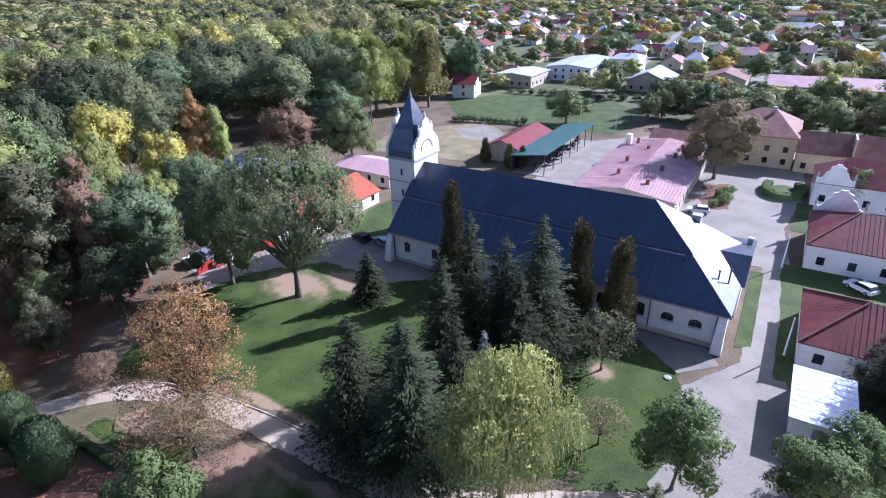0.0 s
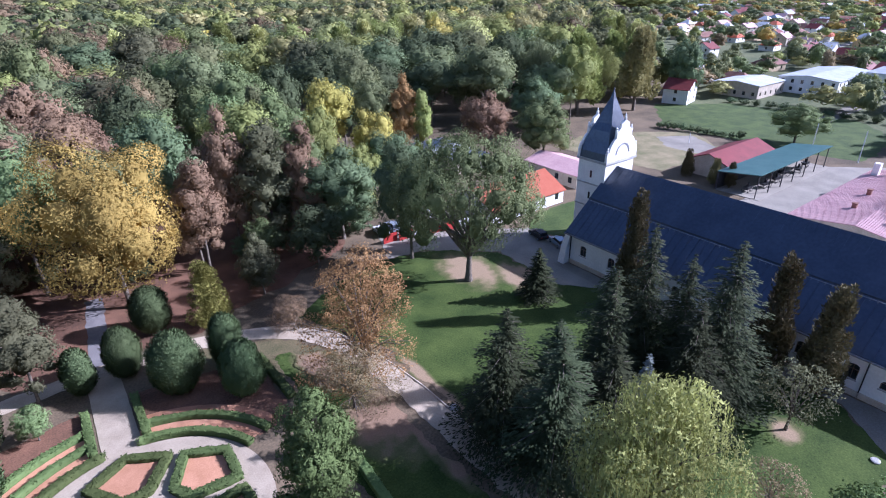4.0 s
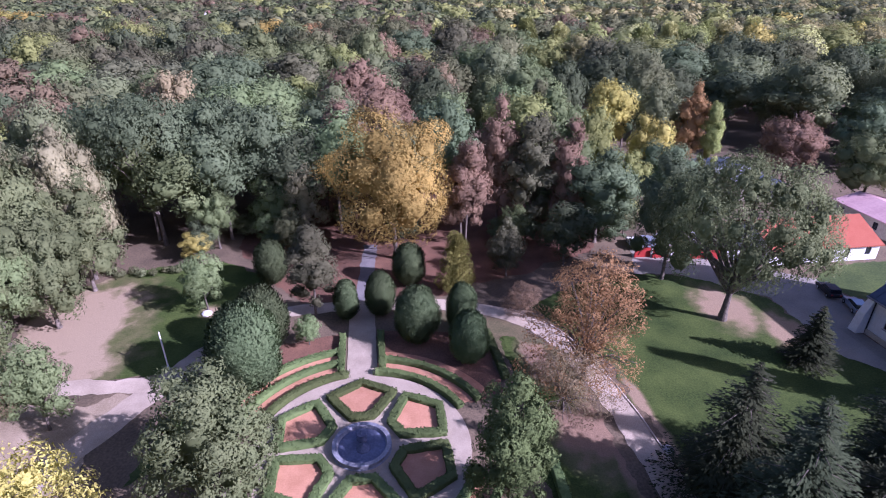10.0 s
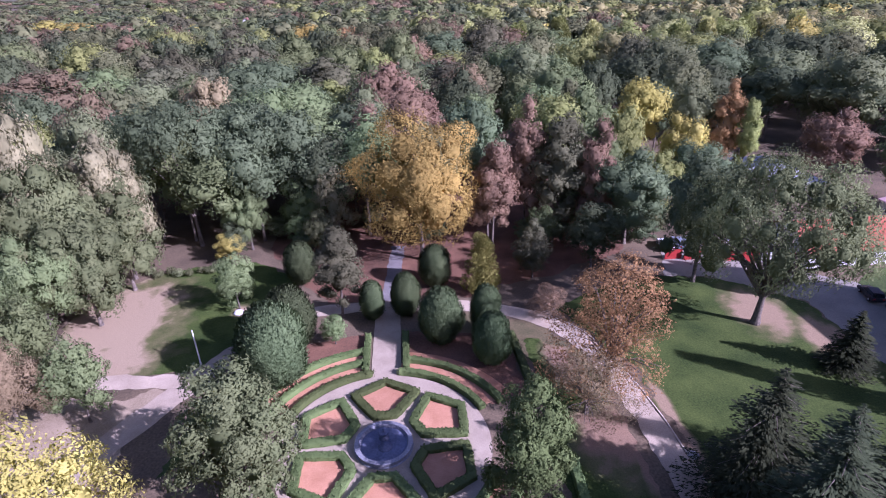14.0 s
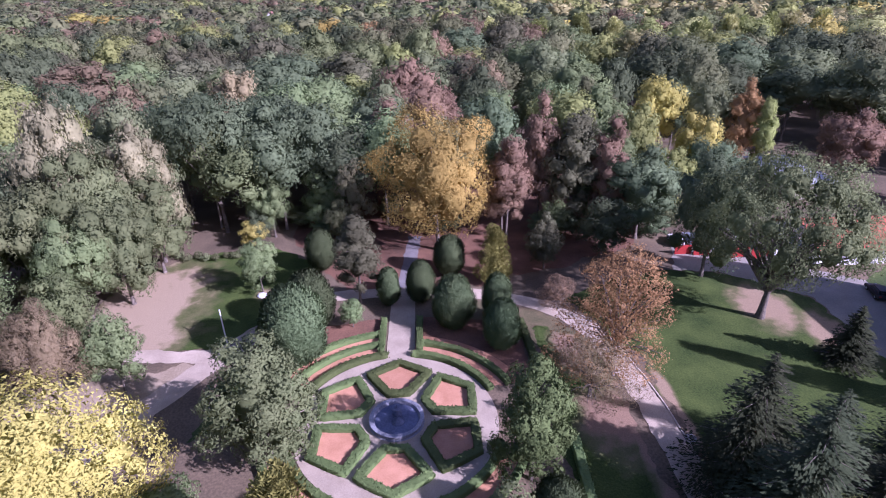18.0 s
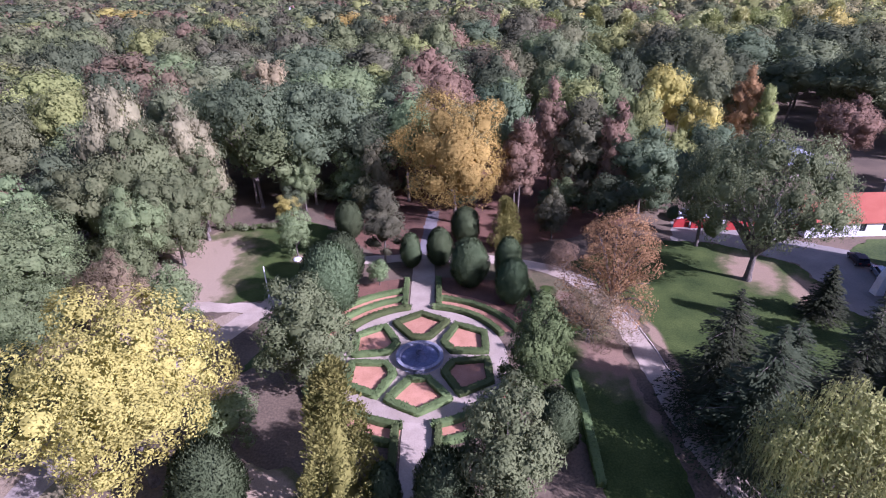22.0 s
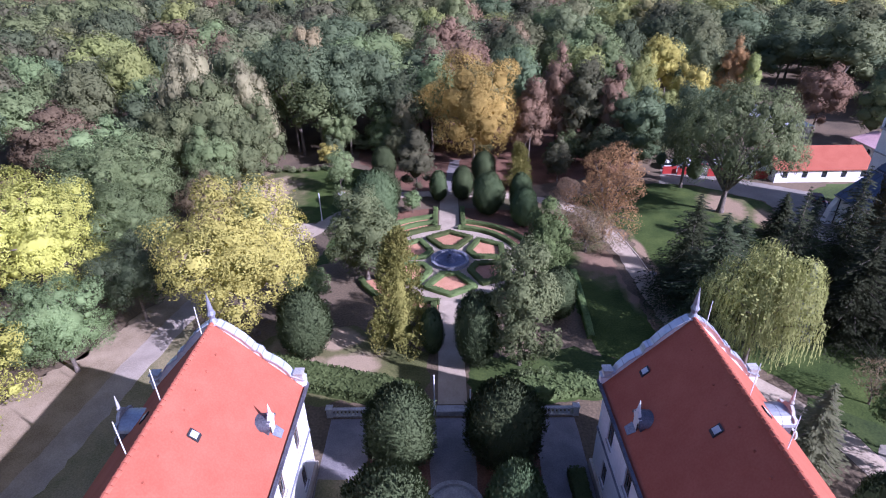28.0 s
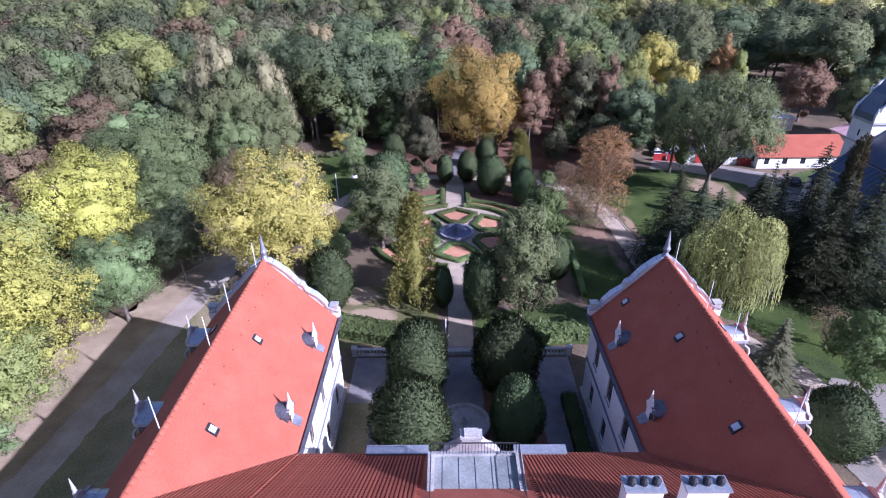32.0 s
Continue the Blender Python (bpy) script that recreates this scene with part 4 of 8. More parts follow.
patch("sand_lane_side", [(-44, 11), (-27, 11), (-26, 4), (-29, -6), (-36, -12), (-44, -8)], 0.034, M_SAND, "bare sandy ground beside the lane", "ground", 0.8)
patch("courtyard", [(-12.8, -33), (12.8, -33), (12.8, -56.7), (-12.8, -56.7)], 0.03, M_PAVE, "grey paved courtyard in shade", "paving", 0.02)
patch("field", [(164, 58), (190, 78), (212, 60), (215, 20), (197, 4), (166, 2), (162, 28)], 0.03, M_LAWN, "green meadow behind the yard", "meadow")
patch("sports_yard", [(118, 62), (140, 66), (163, 46), (150, 30), (122, 30)], 0.034, M_DRY, "dry yard with worn concrete", "yard")
patch("concrete_slab", [(142, 42), (149, 50), (158, 44), (152, 33), (142, 31)], 0.05, M_ASPHALT, "worn pale concrete slab", "slab", 0.3)
patch("yard", [(100, 12), (118, 8), (156, 6), (170, -8), (170, -46), (128, -46), (112, -44), (95, -46), (66, -46.5), (45, -52), (38, -62), (35, -44), (42, -37), (50, -38.5), (58, -37), (66, -42), (94, -42), (94, -20), (92, 12)], 0.044, M_ASPHALT, "worn grey asphalt yard and drive", "road", 0.1)
patch("church_lane", [(64.8, 13), (64.8, -30), (60, -36), (64, -40), (67, -38), (67, 12)], 0.05, M_ASPHALT, "grey asphalt strip along the church wall", "road", 0.1)
patch("car_park", [(44, 31.5), (51, 30.5), (61, 21.5), (60, 8), (64.6, 2), (67.2, 12.6), (73, 18.5), (72, 26), (60, 34), (48, 42)], 0.036, M_ASPHALT, "asphalt car park beside the church", "road", 0.2)
patch("grass_bank", [(72.5, 19), (92, 19), (92, 30), (78, 30), (72.5, 26)], 0.04, M_LAWN, "strip of lawn behind the church", "lawn")
patch("grass_island", [(69, -41), (92, -40.6), (92, -42.4), (70, -42.8)], 0.06, M_LAWN, "narrow grass verge beside the porch", "lawn", 0.03)
patch("gate_verge", [(64.5, -45.6), (80, -45.4), (94, -44.6), (97, -44.8), (97, -47.4), (112, -47.3), (112, -62), (97, -62), (80, -66), (79, -47.5), (64.5, -47.4)], 0.062, M_LAWN, "shaded grass between the lodge and gatehouse", "lawn", 0.1)
patch("court_verge", [(112, -45), (128, -45.4), (128, -60), (112.2, -60)], 0.058, M_LAWN, "shaded grass between the gatehouse and outbuilding", "lawn", 0.1)

strip("path_main", [(8, 27), (14, 25.4), (20, 22.6), (25, 17), (27.3, 9), (28.4, 1), (28.7, -8), (29.2, -16), (31.5, -24), (36, -31.5), (39.3, -38), (40.3, -48), (40, -62), (40, -80)], 3.0, 0.06, M_GRAVEL, "pale gravel park path", "path")
strip("path_cross", [(-19, 20.5), (-13, 26), (-6, 27.5), (8, 27)], 2.8, 0.056, M_GRAVEL, "pale gravel path behind the yews", "path")
# Darker grey than the joining path: shade under the trees, put into colour.
strip("path_north", [(0, 27), (0.6, 36), (1.6, 48)], 2.4, 0.05, M_PAVE, "gravel path into the wood, greyed for the tree shade", "path")
strip("lane_west", [(-13, 26), (-18.5, 19.5), (-23, 13.2), (-28, 5), (-32, -2.5), (-34, -7)], 3.6, 0.054, M_GRAVEL, "pale gravel lane", "path")
strip("lane_south", [(-34, -7), (-36, -12), (-38, -24), (-39.2, -36), (-41, -50), (-43, -80)], 3.6, 0.052, M_SHADED_DIRT, "packed dirt lane with the manor's shade in its colour", "path")
strip("lane_branch", [(-23.5, 13), (-29, 13.2), (-35, 13.8), (-48, 15)], 2.6, 0.058, M_GRAVEL, "pale gravel side lane", "path")
strip("path_axis_north", [(0, 11), (0, 19), (0, 27)], 3.6, 0.064, M_GRAVEL, "pale gravel garden path", "path", 0.03)
strip("path_axis_south", [(0, -11), (0, -20), (0, -31)], 3.2, 0.064, M_GRAVEL, "pale gravel garden path", "path", 0.03)

patch("lawn_manor_west", [(-35.5, -14), (-25.4, -30), (-25.4, -75), (-41.5, -75), (-39, -40), (-37.6, -24)], 0.03, M_DRY, "dry worn grass beside the manor", "lawn")
patch("verge_west", [(-36, -10), (-41, -10), (-53, -40), (-53, -75), (-43, -75), (-41, -50), (-39, -36), (-38, -24)], 0.028, M_SAND, "dry beige verge beside the dirt lane", "ground", 0.7)
patch("court_lawn_west", [(-12.7, -40.5), (-9.8, -40.5), (-9.8, -56.4), (-12.7, -56.4)], 0.05, M_DRY, "worn grass strip along the wing", "lawn", 0.06)
patch("court_soil_west", [(-8.3, -36), (-2.2, -36), (-2.2, -56), (-8.3, -56)], 0.046, M_LITTER, "brown soil under the courtyard yews", "ground", 0.1)
patch("court_soil_east", [(8.3, -36), (2.2, -36), (2.2, -56), (8.3, -56)], 0.046, M_LITTER, "brown soil under the courtyard yews", "ground", 0.1)
left_, right_, _ = ribbon([(20, 22.6), (25, 17), (27.3, 9), (28.4, 1), (28.7, -8), (29.2, -16)], 3.25, jitter=0.02)
bm = bmesh.new()
for p, q in zip(left_, left_[1:]):
    d = (q - p).normalized()
    n = Vector((-d.y, d.x, 0)) * 0.07
    g_ = d * 0.02
    loft(bm, [[(*(p + g_ - n).to_2d(), 0), (*(q - g_ - n).to_2d(), 0), (*(q - g_ + n).to_2d(), 0), (*(p + g_ + n).to_2d(), 0)], [(*(p + g_ - n).to_2d(), 0.16), (*(q - g_ - n).to_2d(), 0.16), (*(q - g_ + n).to_2d(), 0.16), (*(p + g_ + n).to_2d(), 0.16)]])
tagged(part("kerb", bm, M_PLINTH), "low weathered stone kerb along the path", "kerb", kind="structure")

# ---- garden ----
bm = bmesh.new()
rings = [[(r * math.cos(a * math.pi / 36), r * math.sin(a * math.pi / 36)) for a in range(72)] for r in (2.9, 11.15)]
va = [[bm.verts.new((x, y, 0.07)) for x, y in r] for r in rings]
for i in range(72):
    bm.faces.new((va[0][i], va[0][(i + 1) % 72], va[1][(i + 1) % 72], va[1][i]))
tagged(part("path_ring", bm, M_GRAVEL), "round pale gravel path about the fountain", "path", kind="structure")


def hedge_mesh(lines, width, height, seed, closed=False, size=0.2):
    """A clipped box hedge along a line: a bumpy core set with small leaf sprays."""
    r = np.random.default_rng(seed)
    pts = [Vector((*p, 0)) for p in lines]
    if closed:
        pts.append(pts[0])
    fine = []
    for a, b in zip(pts, pts[1:]):
        n = max(1, int((b - a).length / 0.5))
        fine += [a + (b - a) * k / n for k in range(n)]
    if not closed:
        fine.append(pts[-1])
    n = len(fine)
    V, F, P, N = [], [], [], []
    for i, p in enumerate(fine):
        d = (fine[(i + 1) % n] if closed or i < n - 1 else p) - (fine[i - 1] if closed or i else p)
        d.normalize()
        s = np.array([-d.y, d.x, 0])
        q = np.array(p[:])
        w, h = width / 2 * r.uniform(0.9, 1.05), height * r.uniform(0.94, 1.04)
        V += [q - s * w * 1.05, q - s * w + [0, 0, h * 0.92], q - s * w * 0.8 + [0, 0, h], q + s * w * 0.8 + [0, 0, h], q + s * w + [0, 0, h * 0.92], q + s * w * 1.05]
        for _ in range(int(26 * max(1, width * height / 0.55 * (0.2 / size) ** 1.2))):
            u = r.uniform(-1, 1)
            if r.random() < 0.5:
                P.append(q + s * u * w + [0, 0, h + 0.02] + np.array(d[:]) * r.uniform(-0.25, 0.25))
                N.append(np.array([0, 0, 1.0]))
            else:
                g = np.sign(u)
                P.append(q + s * g * (w + 0.02) + [0, 0, h * r.uniform(0.05, 1)] + np.array(d[:]) * r.uniform(-0.25, 0.25))
                N.append(s * g)
    for i in range(n if closed else n - 1):
        j = (i + 1) % n
        for k in range(5):
            F.append([i * 6 + k, j * 6 + k, j * 6 + k + 1, i * 6 + k + 1])
    if not closed:
        for i in (0, (n - 1) * 6):
            F.append([i, i + 1, i + 4, i + 5])
            F.append([i + 1, i + 2, i + 3, i + 4])
    P, N = np.array(P), np.array(N) + r.normal(0, 0.35, (len(N), 3))
    return fast_mesh("hedge", *join([(np.array(V), np.array(F)), cards(P, N, size, r, 1.4)]), [LEAF["hedge"]])


HEDGE_N = [0]


def hedge(lines, width=0.75, height=0.75, closed=False, label="clipped low box hedge edging the garden", size=0.2):
    HEDGE_N[0] += 1
    return tagged(new("hedge", hedge_mesh(lines, width, height, 500 + HEDGE_N[0], closed, size)), label, "hedge", "garden hedges")


def polar(r, a):
    return (r * math.cos(radians(a)), r * math.sin(radians(a)))


for k in range(6):
    a = 30 + 60 * k
    hedge([polar(4.35, a - 15), polar(8.5, a - 24.6), polar(9.85, a), polar(8.5, a + 24.6), polar(4.35, a + 15)], 0.95, 0.6, True, "clipped box hedge round a flower bed")
    bm = bmesh.new()
    prism(bm, [polar(4.5, a - 10), polar(8.2, a - 21), polar(9.3, a), polar(8.2, a + 21), polar(4.5, a + 10)], 0.0, 0.12)
    tagged(part("flower_bed", bm, M_OCHRE), "five-sided bed of ochre gravel inside its hedge", "flower bed", "garden beds")
for a0, a1, s in ((98, 158, 1), (22, 82, 1), (-158, -98, 1), (-82, -22, 1)):
    for r0 in (11.7, 14.1, 16.4) if a0 > 0 else (11.8, 14.4):
        if a0 > 0 and r0 > 16 and a0 < 90:
            continue
        e0, e1 = (a0 + (3 if r0 > 13 else 0), a1) if a0 in (98, -82) else (a0, a1 - (3 if r0 > 13 else 0))
        hedge([polar(r0, e0 + (e1 - e0) * i / 16) for i in range(17)], 0.8, 0.7, False, "curved clipped box hedge")
    for r0, r1 in ((12.15, 13.65), (14.55, 15.95)) if a0 > 0 else ((12.25, 13.95),):
        bm = bmesh.new()
        A = [[bm.verts.new((*polar(r, a0 + 2 + (a1 - a0 - 2) * i / 24), 0.09)) for i in range(25)] for r in (r0, r1)]
        for i in range(24):
            bm.faces.new((A[0][i], A[0][i + 1], A[1][i + 1], A[1][i]))
        tagged(part("gravel_band", bm, M_OCHRE), "curved band of ochre gravel between hedges", "flower bed", "garden beds")
for x in (-2.5, 2.5):
    hedge([(x, 12.3), (x, 19.6)], 0.8, 0.75)
    hedge([(x * 0.92, -11.9), (x * 0.92, -19)], 0.8, 0.75)
hedge([(17, 8.5), (16.6, 18)], 0.9, 0.8)
hedge([(11.4, -40.2), (11.4, -56)], 1.5, 1.1, False, "dark clipped hedge along the east wing")
hedge([(18.6, -4), (18.2, -12), (17.6, -20)], 0.9, 0.8)
patch("bed_ground", [(-19, 17), (-3, 20.5), (-3, 12.6), (-12, 8), (-17, 8)], 0.045, M_LITTER, "reddish soil between the hedges", "ground", 0.2)
patch("bed_ground_east", [(3, 20.5), (16, 18), (16.3, 6), (12, 5), (3, 12.6)], 0.045, M_LITTER, "reddish soil between the hedges", "ground", 0.2)

f = thing("fountain", "round stone fountain with a blue-grey basin and a small spout bowl", "fountain")
bm = bmesh.new()
lathe(bm, [(3.05, 0), (3.05, 0.1), (2.9, 0.14), (2.9, 0.5), (3.0, 0.56), (3.0, 0.66), (2.55, 0.66), (2.5, 0.55), (2.4, 0.3)], sides=40)
part("basin_wall", bm, M_RIM, f, "weathered grey stone rim")
bm = bmesh.new()
lathe(bm, [(2.44, 0.3), (2.2, 0.33), (0.1, 0.31)], sides=40)
part("basin_floor", bm, M_BASIN, f, "blue-grey painted basin floor")
bm = bmesh.new()
lathe(bm, [(0.55, 0.3), (0.5, 0.4), (0.22, 0.5), (0.18, 0.95), (0.3, 1.02), (0.62, 1.15), (0.62, 1.22), (0.4, 1.16), (0.1, 1.14), (0.08, 1.5), (0.02, 1.55)], 0.0, 0.9, 16)
part("spout_bowl", bm, M_BASIN, f, "dark blue-grey bowl on a stem", True)
bm = bmesh.new()
lathe(bm, [(0.75, 0.3), (0.7, 0.42), (0.55, 0.48), (0.5, 0.62), (0.2, 0.7), (0.12, 0.9), (0.03, 0.95)], 0.15, -0.35, 12)
part("rock_mound", bm, M_BASIN, f, "", True)

f = thing("courtyard_pool", "small round stone pool in the courtyard", "pool", at=(0, -43.6, 0))
bm = bmesh.new()
lathe(bm, [(2.7, 0), (2.7, 0.4), (2.3, 0.4), (2.25, 0.1)], sides=32)
part("rim", bm, M_STONE, f)
bm = bmesh.new()
lathe(bm, [(2.25, 0.09), (0.05, 0.08)], sides=32)
part("pool_floor", bm, M_DARK, f)
bm = bmesh.new()
lathe(bm, [(0.4, 0.1), (0.35, 0.5), (0.15, 0.6), (0.12, 1.1), (0.3, 1.2), (0.05, 1.3)], sides=12)
part("pedestal", bm, M_STONE, f)

# ---- trees of the park ----
NAMED_AT = []
for form, colour, x, y, h, w in (
    ("yew", "yew", -12.8, 11.0, 11.0, 8.0), ("yew", "yew", -12.2, 18.2, 9.2, 6.4), ("slim_yew", "yew", -2.0, 24.0, 6.3, 3.2),
    ("yew", "yew", 2.7, 24.7, 6.8, 4.4), ("yew", "yew", 7.2, 17.7, 8.0, 5.8), ("yew", "yew", 7.4, 33.0, 6.8, 5.0), ("yew", "yew", 13.2, 12.6, 7.2, 5.0),
    ("yew", "yew", 13.3, 18.7, 7.6, 4.0), ("plume", "golden", 14.3, 30.0, 9.4, 5.8), ("narrow", "grey", -6.4, 25.0, 14.2, 6.8), ("yew", "yew", -13.8, 36.0, 7.2, 5.0),
    ("small", "green", -22.0, 29.1, 8.8, 6.0), ("small", "green", -6.8, 18.6, 4.4, 3.4), ("juniper", "ash", -12.4, -4.8, 14.8, 10.2),
    ("drooping", "rust", 25.8, 6.4, 17.6, 13.0), ("spreading", "ash", 50.2, 17.2, 22.6, 21.5), ("juniper", "hedge", 13.2, -8.4, 13.8, 7.2),
    ("plume", "golden", -6.2, -21.0, 15.6, 7.4), ("yew", "yew", -17.5, -22.4, 9.2, 6.4), ("slim_yew", "yew", -2.3, -22.4, 6.5, 2.6), ("yew", "yew", 2.9, -24.6, 10.0, 5.0),
    ("juniper", "ash", 8.0, -24.6, 16.6, 8.4), ("yew", "yew", 14.0, -15.4, 7.6, 4.6), ("yew", "yew", -4.9, -38.4, 9.0, 6.8), ("yew", "yew", 4.8, -38.4, 9.2, 7.2),
    ("yew", "yew", -5.2, -47.6, 9.2, 7.3), ("yew", "yew", 4.9, -46.6, 8.8, 5.2), ("weeping", "willow", 33.6, -26.0, 16.4, 14.4),
    ("thin_spruce", "spruce", 43.1, -14.4, 18.2, 6.8), ("spruce", "spruce", 32.2, -10.6, 15.8, 9.6), ("spruce", "spruce", 32.6, -17.2, 16.2, 10.5), ("spruce", "spruce", 37.5, -12.6, 13.5, 9.0), ("spruce", "spruce", 38.4, -18.6, 13.5, 9.5), ("drooping", "brown", 22.0, 2.6, 8.5, 9.0),
    ("spruce", "spruce", 50.2, -13.4, 20.4, 8.6), ("spruce", "spruce", 51.8, -17.1, 17.8, 8.0), ("spruce", "spruce", 53.4, -20.8, 20.2, 10.5), ("spruce", "spruce", 47.0, -11.0, 15.5, 8.0), ("spruce", "spruce", 48.5, -20.5, 15.0, 8.5),
    ("column", "cypress", 62.4, -3.4, 17.2, 4.6), ("column", "cypress", 63.6, -21.9, 15.0, 4.6), ("column", "cypress", 63.8, -27.2, 13.6, 5.0), ("short_spruce", "blue", 43.5, -18.8, 10.2, 4.4),
    ("apple", "grey", 56.1, -28.0, 8.4, 7.6), ("small", "hedge", 42.6, -39.0, 10.6, 7.6), ("small", "hedge", 46.0, -49.4, 7.6, 7.4), ("small", "hedge", 51.0, -52.6, 7.4, 7.0),
    ("spruce", "spruce", 66.0, -56.6, 12.6, 8.0), ("short_spruce", "spruce", 55.0, 6.8, 8.2, 6.0), ("broad", "brown", 136.0, -28.4, 18.0, 16.0), ("small", "olive", 131.0, -54.4, 7.6, 6.6),
    ("broad", "green", 171.5, 21.0, 11, 15), ("lumpy", "gold", 5.8, 42.0, 23.8, 17.5), ("narrow", "pink", 17.9, 47.7, 15.4, 7.6), ("small", "yellow", -27.5, 45.2, 5.4, 4.8),
    ("drooping", "pink", 22.6, 21.2, 5.8, 5.6), ("small", "grey", 24.2, 38.2, 7.8, 4.0), ("small", "green", -32.6, 6.8, 10.8, 6.6), ("great", "brown", -38.4, 5.0, 13.4, 8.0),
    ("short_spruce", "grey", 33.6, -38.6, 9.6, 5.6), ("yew", "yew", 35.0, -47.4, 7.4, 6.4), ("apple", "brown", 44.5, -31.5, 5.5, 6.0), ("column", "cypress", 122.5, 24.0, 6.5, 3.0),
    ("column", "cypress", 122.0, 17.0, 6.0, 3.0), ("column", "cypress", 123.0, 13.8, 5.6, 2.6), ("small", "green", -19.0, -14.0, 7.0, 6.5),
    ("small", "dark", 24.5, -30.0, 9, 7), ("broad", "dark", 42.0, 44.0, 17.0, 15.0), ("broad", "dark", 47.5, 29.3, 20.6, 12.5), ("broad", "green", 38.0, 52.0, 18.0, 14.0), ("small", "grey", 23.0, 33.5, 8, 6),
):
    plant(form, colour, x, y, h, w)

